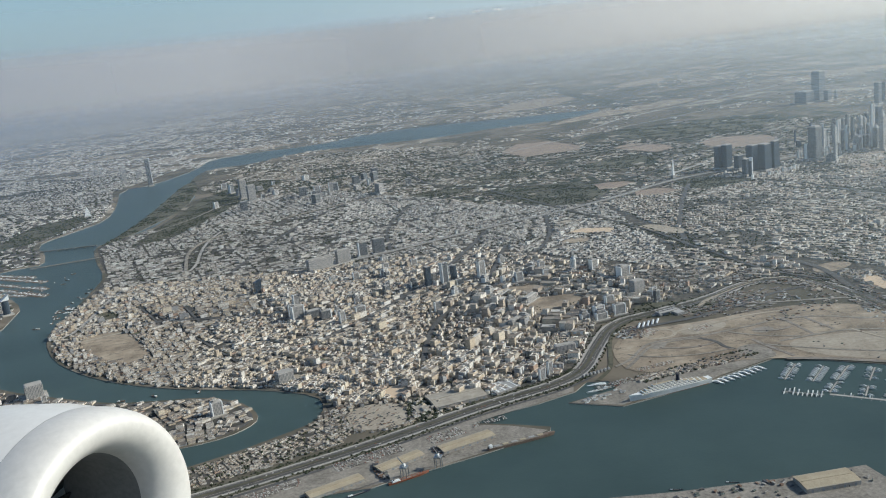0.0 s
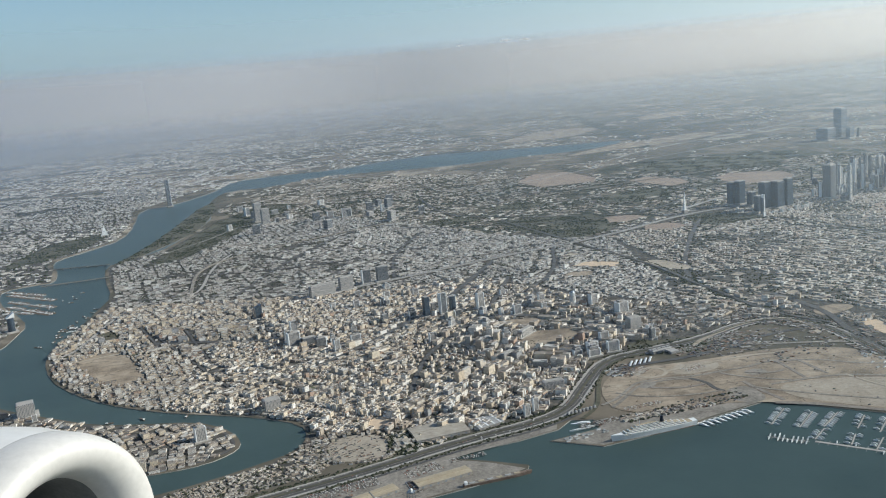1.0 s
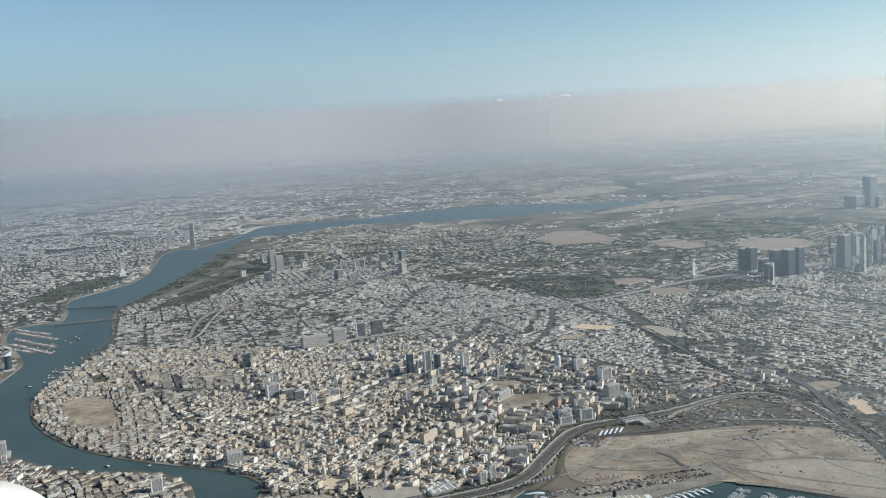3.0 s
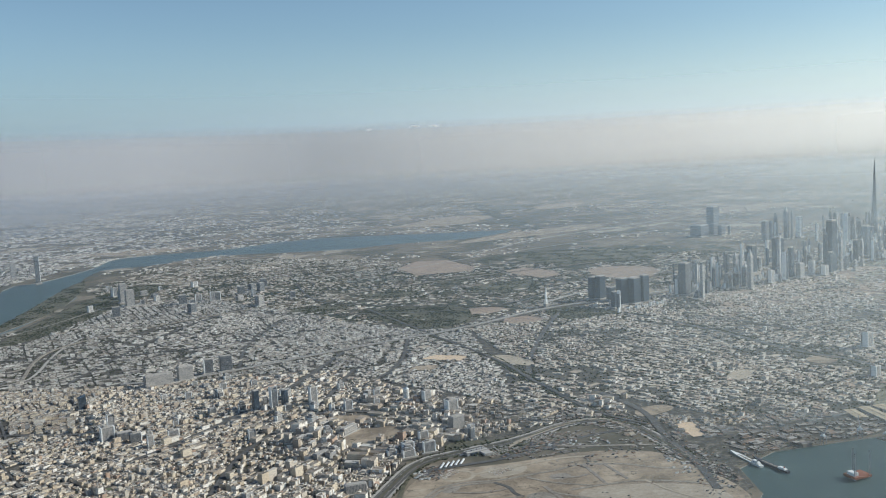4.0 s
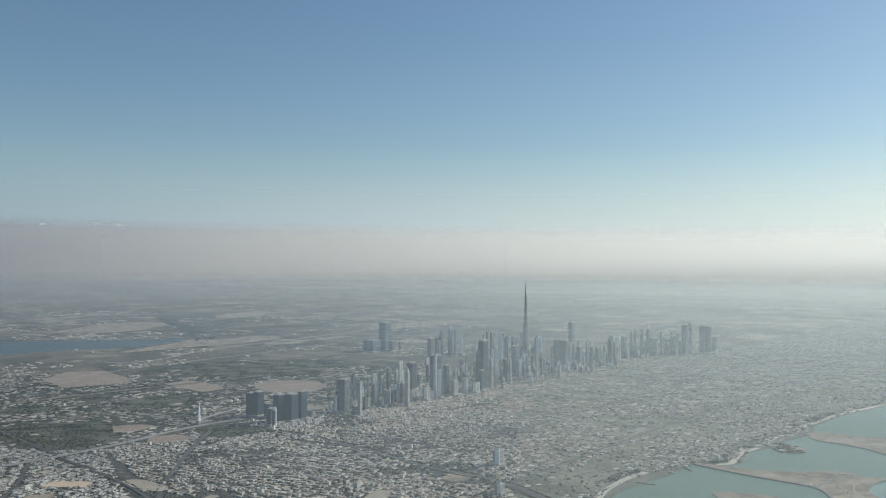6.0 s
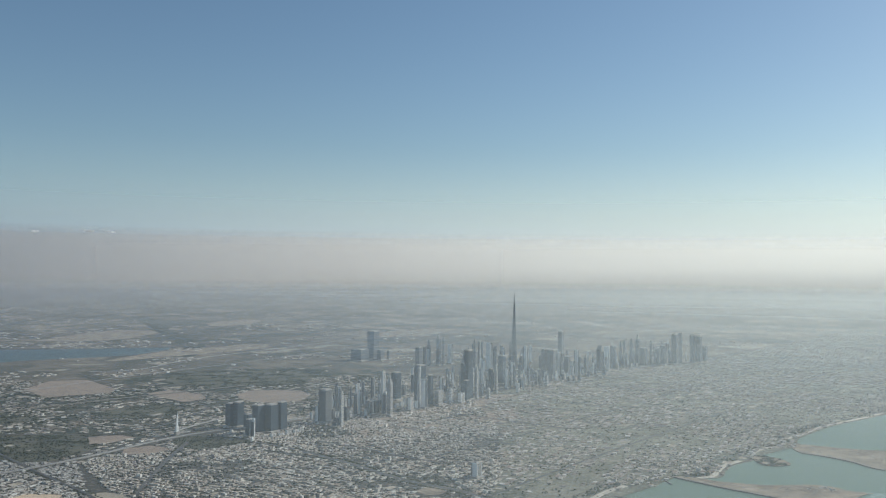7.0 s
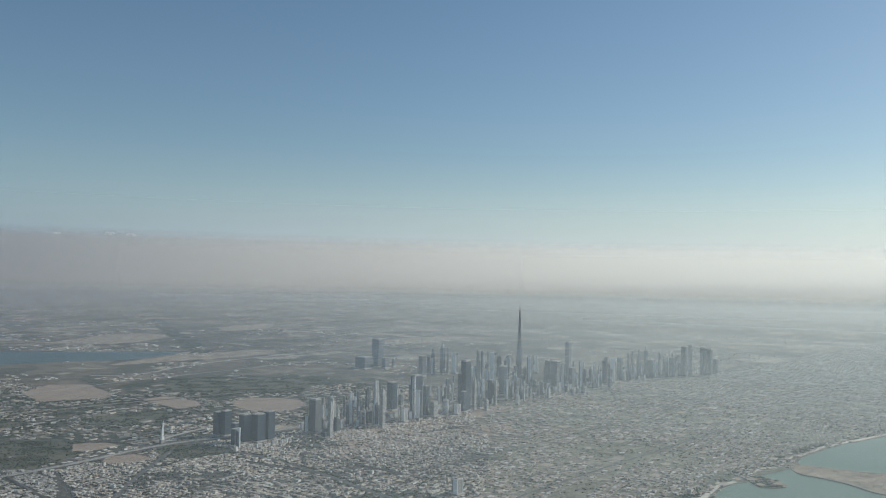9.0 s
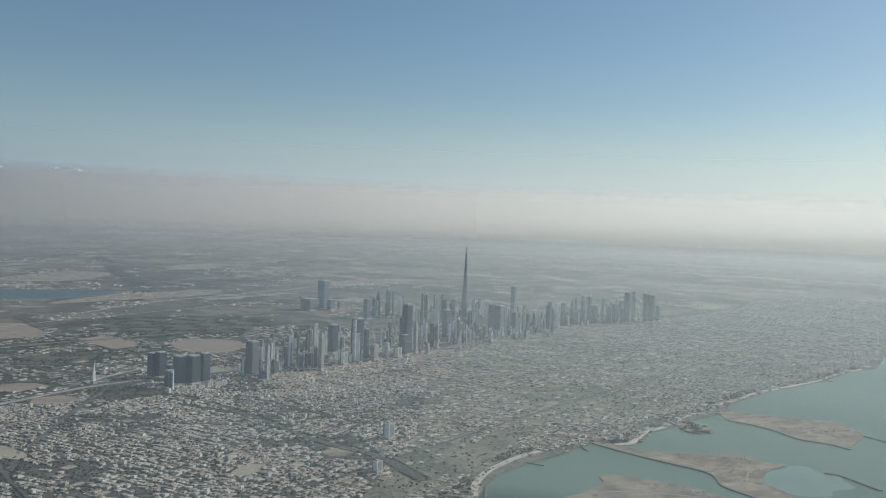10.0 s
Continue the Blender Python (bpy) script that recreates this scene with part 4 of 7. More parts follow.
def fill_district(name, lot_rows, height, spread, mats, label, tall=0.0, detail=1.0):
    """A quarter of flat-roofed buildings, each of two or three joined wings of unlike height, with roof huts and tanks."""
    x, y, rot, w, d = lot_rows
    n = len(x)
    heap = Heap()
    rot = rot + rng.normal(0, 0.04, n)
    x, y = x + rng.normal(0, 0.07, n) * w, y + rng.normal(0, 0.07, n) * d
    w, d = w * rng.uniform(0.78, 1.04, n), d * rng.uniform(0.72, 1.02, n)
    big = rng.random(n) < 0.09
    w[big], d[big] = w[big] * rng.uniform(1.3, 2.0, big.sum()), d[big] * rng.uniform(1.1, 1.5, big.sum())
    h = height * np.exp(rng.normal(0, spread, n)) * (0.75 + 0.5 * patches(x, y, 30.0, 1.0))
    up = rng.random(n) < tall
    h[up] *= rng.uniform(1.6, 2.8, up.sum())
    h = np.minimum(h * rise_zone(x, y), 1.25 * np.sqrt(w * d) + 0.2)
    c, s = np.cos(rot), np.sin(rot)

    def wing(k, a, b, z, ww, dd, hh):
        heap.add(x[k] + c[k] * a - s[k] * b, y[k] + s[k] * a + c[k] * b, z, ww, dd, hh, rot[k])

    cut = rng.uniform(0.35, 0.65, n)
    whole = rng.random(n) < 0.25
    cut[whole] = 1.0
    every = np.ones(n, bool)
    wing(every, -w * (1 - cut) / 2, 0.0 * w, 0.0 * w, w * cut, d, h)
    k = ~whole
    low = h[k] * rng.uniform(0.45, 1.05, k.sum())
    deep = rng.uniform(0.55, 1.0, k.sum())
    wing(k, (w * cut / 2)[k], (d[k] * (1 - deep) / 2) * rng.choice((-1, 1), k.sum()), 0.0 * w[k], (w * (1 - cut))[k], d[k] * deep, low)
    if detail:
        for share, size, rise in ((0.8, 0.30, 0.26), (0.5, 0.16, 0.16), (0.4, 0.12, 0.2)):
            k = rng.random(n) < share * detail
            m = k.sum()
            a = -(w * (1 - cut) / 2)[k] + rng.uniform(-0.3, 0.3, m) * (w * cut)[k]
            wing(k, a, rng.uniform(-0.32, 0.32, m) * d[k], h[k] - 0.02, (w * cut)[k] * size * rng.uniform(0.7, 1.4, m), d[k] * size * rng.uniform(0.7, 1.4, m), np.full(m, rise))
    return heap.build(name, mats, label, "buildings")


GRID = [M_GRID, M_GRIDROOF]


def thinned(rows, middle, reach, share):
    """Fewer buildings, and more gardens, round one middle."""
    drop = rng.random(len(rows[0])) < share * np.exp(-(np.hypot(rows[0] - middle[0], rows[1] - middle[1]) / reach) ** 2)
    return [q[~drop] for q in rows]


def patchy(rows, scale, seed, cut):
    """Bare blocks, gardens and building plots left open in uneven patches."""
    keep = rng.random(len(rows[0])) < np.clip((patches(rows[0], rows[1], scale, seed) - cut) * 5.0 + 0.25, 0.12, 1.0)
    return [q[keep] for q in rows]


TOWN, VILLAS, SHEDS = [M_WALL, M_ROOF], [M_VILLA, M_VILLAROOF], [M_DOCKWALL, M_SHEDROOF]
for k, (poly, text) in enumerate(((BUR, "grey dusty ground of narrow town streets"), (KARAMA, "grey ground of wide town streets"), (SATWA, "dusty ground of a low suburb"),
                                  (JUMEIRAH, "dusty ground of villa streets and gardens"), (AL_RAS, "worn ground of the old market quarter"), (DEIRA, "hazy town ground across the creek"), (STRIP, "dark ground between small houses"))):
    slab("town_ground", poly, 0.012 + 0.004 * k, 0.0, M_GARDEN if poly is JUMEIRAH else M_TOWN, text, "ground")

# nearest blocks: each a thing of its own, out of a dozen patterns
def bur_turn(x, y):
    """Streets follow the creek in the west and the bend of the highway in the east."""
    return 26.0 if x < -95 else 62.0 if x > 15 or y < 300 else 48.0


BUR_EAST = [(-15, 267), (10, 262), (30, 270), (42, 285), (56, 322), (100, 345), (112, 372), (60, 420), (20, 470), (-15, 468)]
west, east = lots(BUR, bur_turn, (2.5, 1.7), 0.6, (4, 2), 0.95, 44, 8), lots(BUR_EAST, bur_turn, (3.6, 2.3), 1.2, (2, 2), 0.82, 18, 10)
bur_lots = [np.concatenate([a[~inside(BUR_EAST, west[0], west[1])], b]) for a, b in zip(west, east)]
near = np.zeros(len(bur_lots[0]), bool)
near[np.argsort(bur_lots[1] - 0.12 * bur_lots[0])[:300]] = True


def block_pattern(k):
    """An apartment block: walls with floor ledges, a parapet round the roof, a stair hut, tanks and a side wing."""
    r = random.Random(k)
    root = new("apartment_block")
    w, d, h = 1.6 + 0.15 * (k % 14), r.uniform(1.3, 1.7) + 0.03 * (k % 14), r.uniform(0.45, 1.05) if k < 14 else r.uniform(1.5, 2.7)
    part("wall", box_bm(w, d, h), M_BLOCK, root)
    bm = bmesh.new()
    for sx, sy, px, py in ((w + 0.04, 0.1, 0, d / 2), (w + 0.04, 0.1, 0, -d / 2), (0.1, d, w / 2, 0), (0.1, d, -w / 2, 0)):
        box_bm(sx, sy, 0.16, px, py, h, bm=bm)
    part("parapet", bm, M_BLOCK, root)
    part("flat_roof", box_bm(w - 0.1, d - 0.1, 0.04, z=h), M_ROOF, root)
    part("stair_hut", box_bm(w * 0.3, d * 0.34, 0.34, r.uniform(-0.3, 0.3) * w, r.uniform(-0.25, 0.25) * d, h, bevel=0.02), M_BLOCK, root)
    part("roof_tank", box_bm(0.24, 0.2, 0.18, r.uniform(-0.35, 0.35) * w, r.uniform(-0.35, 0.35) * d, h + 0.03, bevel=0.03), M_ROOF, root)
    part("side_wing", box_bm(w * 0.5, d * 0.7, h * r.uniform(0.4, 0.8), r.choice((-1, 1)) * w * 0.5, r.uniform(-0.1, 0.1), 0, bevel=0.02), M_BLOCK, root)
    if h > 1.4:
        for s in (-1, 1):
            part("bay", box_bm(w * 0.2, 0.16, h * 0.9, s * w * 0.25, -d / 2 - 0.06, 0.1, bevel=0.02), M_WHITE, root, "pale stack of balconies")
    root["wide"], root["deep"] = w, d
    return tagged(root, ("low" if h < 0.7 else "mid-rise" if h < 1.0 else "taller") + " tan flat-roofed apartment block by the creek", "building", "creekside blocks")


patterns = [block_pattern(k) for k in range(28)]
for i in np.flatnonzero(near):
    k = int(np.clip(round((bur_lots[3][i] * 0.95 - 1.6) / 0.15) + random.randint(-3, 2), 0, 13))
    k += 14 if random.random() < 0.1 + 0.4 * (rise_zone(bur_lots[0][i], bur_lots[1][i]) - 1) else 0
    m = pose(bur_lots[0][i], bur_lots[1][i], 0.0, 0, 0, math.degrees(bur_lots[2][i]) + random.choice((0, 180)) + random.uniform(-4, 4))
    fit = Matrix.Diagonal((min(1.35, max(0.75, bur_lots[3][i] * random.uniform(0.72, 1.0) / patterns[k]["wide"])), min(1.5, max(0.8, bur_lots[4][i] * 0.95 / patterns[k]["deep"])), 1, 1))
    copy_thing(patterns[k], m @ fit)
for ob in patterns:
    for o in (*ob.children_recursive, ob):
        bpy.data.objects.remove(o)
fill_district("old_town_buildings", [q[~near] for q in bur_lots], 0.9, 0.42, TOWN, "dense tan and white flat-roofed town blocks", 0.05)
fill_district("infill_houses", lots(BUR, bur_turn, (1.5, 1.2), 0.3, (5, 3), 0.5, 50, 20), 0.45, 0.45, TOWN, "small crowded houses and shops between the blocks")
fill_district("city_blocks", thinned(lots(KARAMA, 31, (2.7, 1.6), 1.25, (7, 2), 0.86, 26, 9), (-150, 560), 75.0, 0.5), 0.5, 0.4, GRID, "pale mid-rise apartment blocks on street grids", 0.05)
fill_district("suburb_houses", patchy(lots(SATWA, 38, (2.5, 1.7), 1.3, (8, 2), 0.88, 18, 6), 17.0, 1.7, 0.26), 0.52, 0.42, VILLAS, "low white and sand houses in rows", 0.02, 0.5)
fill_district("side_blocks", lots([(96, 338), (126, 355), (148, 352), (152, 372), (160, 377), (104, 376), (98, 356)], 62, (2.6, 2.0), 0.8, (4, 2), 0.85, 8), 0.8, 0.4, TOWN, "white and tan mid-rise blocks above the highway bend", 0.1)
fill_district("villas", thinned(patchy(lots(JUMEIRAH, 40, (3.0, 2.3), 1.8, (7, 2), 0.82, 44, 6), 24.0, 4.4, 0.33), (345, 590), 45.0, 0.7), 0.42, 0.4, [M_SUBURB, M_SUBROOF], "low pale villas among gardens", 0.01, 0.0)
fill_district("estate_villas", lots(ZABEEL, 28, (3.4, 2.2), 2.4, (4, 2), 0.5, 60), 0.42, 0.35, VILLAS, "scattered villas and estates between trees", 0.03, 0.0)
fill_district("far_bank_blocks", thinned(lots(DEIRA, 38, (3.4, 2.0), 1.9, (5, 2), 0.6, 60), (-300, 600), 140.0, 0.6), 0.55, 0.45, GRID, "hazy city blocks across the creek", 0.05, 0.0)
fill_district("peninsula_buildings", lots(AL_RAS, 20, (2.5, 2.1), 0.6, (4, 2), 0.92, 16), 0.65, 0.4, TOWN, "crowded old market buildings on a tongue of land", 0.06)
fill_district("shore_houses", lots(STRIP, 26, (1.05, 0.85), 0.45, (4, 2), 0.8, 10), 0.32, 0.4, TOWN, "small low houses between creek and highway")
fill_district("low_houses", lots(LOWER, 26, (1.5, 1.2), 0.5, (3, 2), 0.75, 6), 0.45, 0.35, TOWN, "small low houses and workshops by the highway")
fill_district("pier_sheds", lots(DOCK, 60, (3.6, 2.2), 1.2, (3, 2), 0.45, 6), 0.45, 0.4, SHEDS, "grey sheds and stores on the dock pier")
fill_district("mole_sheds", lots(MOLE, 125, (3.0, 1.8), 1.2, (3, 2), 0.4, 4), 0.4, 0.4, SHEDS, "low sheds along the harbour mole")
fill_district("dock_sheds", lots(DOCKS, 12, (3.4, 2.4), 1.0, (3, 2), 0.8, 8), 0.55, 0.3, SHEDS, "grey dockyard sheds and stores")
fill_district("harbour_blocks", lots([(160, 320), (176, 318), (240, 331), (188, 342), (166, 372), (160, 345)], 20, (2.4, 1.9), 0.7, (4, 2), 0.9, 8), 0.5, 0.4, [M_WALL, M_SHEDROOF], "low workshops and flats behind the docks", 0.04)
fill_district("yard_sheds", lots(YARDS, 20, (2.2, 1.5), 0.7, (3, 2), 0.85, 10), 0.4, 0.3, SHEDS, "low sheds and site offices on sand")
fill_district("yard_workshops", lots([(86, 312), (98, 309), (122, 315), (150, 309), (158, 320), (152, 340), (126, 338), (108, 334), (92, 326)], 30, (2.0, 1.1), 1.1, (3, 2), 0.6, 12, 20), 0.3, 0.3, SHEDS, "low workshops, stores and parked trucks on bare yards")
fill_district("quay_stores", lots(QUAYSIDE, 25, (1.9, 0.9), 0.3, (4, 2), 0.92, 4, 4), 0.42, 0.3, VILLAS, "small stores and offices along the quay")

# bare yards, car parks and sand lots left open between the houses
yards = Heap()
ya = np.array(YARDS_BARE)
ok = inside(LAND, ya[:, 0], ya[:, 1])
for line, width, _ in ROADS:
    ok &= ~near_line(rounded(line, 1), ya[:, 0], ya[:, 1], 5.0)
ya = ya[ok]
for dx, dy, fx in ((0.0, 0.0, 1.3), (0.35, 0.3, 0.8)):
    n = len(ya)
    yards.add(ya[:, 0] + dx * ya[:, 2], ya[:, 1] + dy * ya[:, 2], np.full(n, 0.03), ya[:, 2] * fx, ya[:, 2] * fx * rng.uniform(0.5, 1.0, n), np.full(n, 0.03 + 0.02 * dx), np.radians(rng.choice((28, 33, 40), n)))
yards.build("bare_yards", [M_CONCRETE, M_YARD], "open sand lots, car parks and lawns between houses", "yards")

# scattered far settlements
far = Heap()
n = 26000
ang = np.radians(rng.uniform(-62, 72, n))
rad = np.exp(rng.uniform(math.log(850), math.log(3800), n))
fx, fy = rad * np.sin(ang), rad * np.cos(ang)
ok = (rng.random(n) < 0.05 + 0.95 * (patches(fx, fy, 60.0, 5.0) > 0.62)) & inside(LAND, fx, fy)
for q in (OVAL, PLAIN, ZABEEL, JUMEIRAH, DEIRA):
    ok &= ~inside(q, fx, fy)
fx, fy = fx[ok], fy[ok]
n = len(fx)
far.add(fx, fy, np.zeros(n), rng.uniform(2, 5.5, n), rng.uniform(1.5, 4, n), rng.uniform(0.4, 1.3, n), rng.uniform(0.3, 0.9, n))
far.build("far_settlement", VILLAS, "far pale sheds and suburbs fading in dust", "buildings")

far_city = Heap()
n = 46000
ang, rad = np.radians(rng.uniform(-64, 4, n)), np.exp(rng.uniform(math.log(1150), math.log(3000), n))
fx, fy = rad * np.sin(ang), rad * np.cos(ang)
ok = inside(LAND, fx, fy) & (patches(fx, fy, 45.0, 3.3) > 0.36) & (patches(fx, fy, 12.0, 1.3) > 0.36) & (rng.random(n) < np.clip((4 - np.degrees(ang) + 14 * (patches(fx, fy, 90.0, 2.0) - 0.5)) / 22, 0, 1) ** 1.5)
for q in (OVAL, PLAIN, ZABEEL, DEIRA):
    ok &= ~inside(q, fx, fy)
fx, fy = fx[ok], fy[ok]
n = len(fx)
far_city.add(fx, fy, np.zeros(n), rng.uniform(2.5, 7.0, n), rng.uniform(1.5, 3.5, n), rng.uniform(0.4, 1.2, n), np.radians(rng.choice((38, 41, 128, 35), n)))
far_city.build("far_city_blocks", GRID, "dense far city blocks dissolving in dust", "buildings")

# ---- trees: palms and ghaf crowns as small uneven clumps ----
ICO = bmesh.new()
bmesh.ops.create_icosphere(ICO, subdivisions=1, radius=1.0)
ico_v = np.array([v.co[:] for v in ICO.verts])
ico_f = np.array([[v.index for v in f.verts] for f in ICO.faces])
ICO.free()


def grove(name, x, y, size, label, squash=0.7):
    """Many low-poly crowns, each knocked out of round, with a short trunk sunk in the crown's foot."""
    n, k = len(x), len(ico_v)
    jig = rng.uniform(0.65, 1.25, (n, k, 1))
    v = ico_v[None] * jig * (size * rng.uniform(0.6, 1.3, n))[:, None, None] * np.array([1, 1, squash])
    v = v + np.stack([x, y, size * 0.62 * np.ones(n)], -1)[:, None]
    me = bpy.data.meshes.new(name)
    me.vertices.add(n * k)
    me.vertices.foreach_set("co", v.astype(np.float32).ravel())
    f = (ico_f[None] + k * np.arange(n)[:, None, None]).reshape(-1, 3)
    me.loops.add(f.size)
    me.loops.foreach_set("vertex_index", f.astype(np.int32).ravel())
    me.polygons.add(len(f))
    me.polygons.foreach_set("loop_start", np.arange(0, f.size, 3, dtype=np.int32))
    me.materials.append(M_TREE)
    me.update(calc_edges=True)
    me.shade_flat()
    return tagged(new(name, me), label, "trees", "", "stuff")


def scatter(poly, n, margin=0.2, parks=False, cut=0.0, scale=15.0, seed=2.0):
    p = np.asarray(poly, float)
    lo, hi = p.min(0), p.max(0)
    x, y = rng.uniform(lo[0], hi[0], n), rng.uniform(lo[1], hi[1], n)
    ok = clear(x, y, poly, margin, parks) & (patches(x, y, scale, seed) > cut)
    return x[ok], y[ok]


for poly, count, size, cut, text in ((KARAMA, 19000, 0.46, 0.38, "street trees between town blocks"), (SATWA, 20000, 0.48, 0.36, "garden trees among low houses"), (JUMEIRAH, 50000, 0.5, 0.42, "garden trees among villas"),
                                     (ZABEEL, 30000, 0.6, 0.42, "dark scrub and tree groves of large estates"), (BUR, 2500, 0.4, 0.4, "few dusty street trees"), (DEIRA, 14000, 0.9, 0.35, "hazy trees across the creek"), ([(-19, 262), (-12, 266), (-5, 254), (-10, 246), (-18, 249)], 900, 0.4, 0.1, "dark clump of trees beside the market hall"), (CITY, 9000, 0.35, 0.5, "dusty city trees"), (STRIP, 1500, 0.42, 0.2, "dark garden trees along the creek")):
    grove("trees", *scatter(poly, count, cut=cut, scale=15.0 if poly is ZABEEL else 4.0), size, text)
for poly in PARKS:
    a = np.ptp(np.asarray(poly), 0).prod()
    grove("park_trees", *scatter(poly, int(a * 0.3), cut=0.5, scale=5.0), 0.5, "dense dark green park trees")
for line, off, count in ((HIGHWAY, 3.0, 900), (HIGHWAY[1:8], 3.9, 420), ([(56, 259), (70, 263), (84, 268), (98, 272)], 1.8, 140), (TRUNK, 4.0, 420), (AVENUE, 2.0, 300), (GARDEN_ROAD, 2.2, 900), (ZABEEL_ROAD, 2.2, 600), (BOULEVARD, 2.8, 1500), (RIM_ROAD, 2.0, 200), (PARK_ROAD, 2.4, 500)):
    p = np.asarray(rounded(line, 2))[:-1]
    t = np.sort(rng.uniform(0, len(p) - 1.01, count))
    i = t.astype(int)
    q = p[i] + (t - i)[:, None] * (p[i + 1] - p[i])
    d = p[i + 1] - p[i]
    nrm = np.stack([-d[:, 1], d[:, 0]], -1) / np.hypot(*d.T)[:, None] * (np.where(rng.random(count) < 0.5, -1, 1) * (off + rng.uniform(0, 1.2, count)))[:, None]
    grove("roadside_trees", q[:, 0] + nrm[:, 0], q[:, 1] + nrm[:, 1], 0.34, "row of dark roadside trees")


for poly, count, size, text in ((FIELD, 50, 0.3, "dark shrubs on the sandy field"), (CREEK_PARK, 1400, 0.7, "dark trees of the creek park"), (COAST_SAND, 500, 0.16, "low scrub on the sand fill"), (HEAD, 300, 0.3, "low scrub on the sandy headland"), (RIDGE, 260, 0.3, "low scrub on the sandy spit"), (ISLET, 260, 0.5, "dark trees on the rocky islet")):
    p = np.asarray(poly, float)
    x, y = rng.uniform(p[:, 0].min(), p[:, 0].max(), count * 2), rng.uniform(p[:, 1].min(), p[:, 1].max(), count * 2)
    ok = inside(poly, x, y) & (patches(x, y, 6.0, 4.0) > 0.5)
    grove("scrub", x[ok], y[ok], size, text)


for line in BEACH_LINES:
    p = np.asarray(rounded(line, 2))
    count = int(np.hypot(*np.diff(p, axis=0).T).sum() * 2.5)
    t = rng.uniform(0, len(p) - 1.01, count)
    i = t.astype(int)
    d = p[i + 1] - p[i]
    q = p[i] + (t - i)[:, None] * d
    off = rng.uniform(2.0, 9.0, count)[:, None] * np.stack([-d[:, 1], d[:, 0]], -1) / np.hypot(*d.T)[:, None]
    keep = inside(LAND, *(q + off).T) & (patches(q[:, 0], q[:, 1], 9.0, 1.5) > 0.42)
    grove("shore_trees", *(q + off)[keep].T, 0.5, "dark palms and shrubs behind the beach")


# ---- towers ----
def prism_bm(w, d, z0, z1, rise=0.0, sides=4):
    """An upright prism whose roof may slope along x; many sides make it round."""
    bm = bmesh.new()
    if sides == 4:
        ring = [(-w / 2, -d / 2), (w / 2, -d / 2), (w / 2, d / 2), (-w / 2, d / 2)]
    else:
        ring = [(w / 2 * math.cos(2 * math.pi * k / sides), d / 2 * math.sin(2 * math.pi * k / sides)) for k in range(sides)]
    low = [bm.verts.new((px, py, z0)) for px, py in ring]
    top = [bm.verts.new((px, py, z1 + rise * px / w)) for px, py in ring]
    bm.faces.new(top)
    bm.faces.new(low[::-1])
    for k in range(len(ring)):
        j = (k + 1) % len(ring)
        bm.faces.new((low[k], low[j], top[j], top[k]))
    return bm


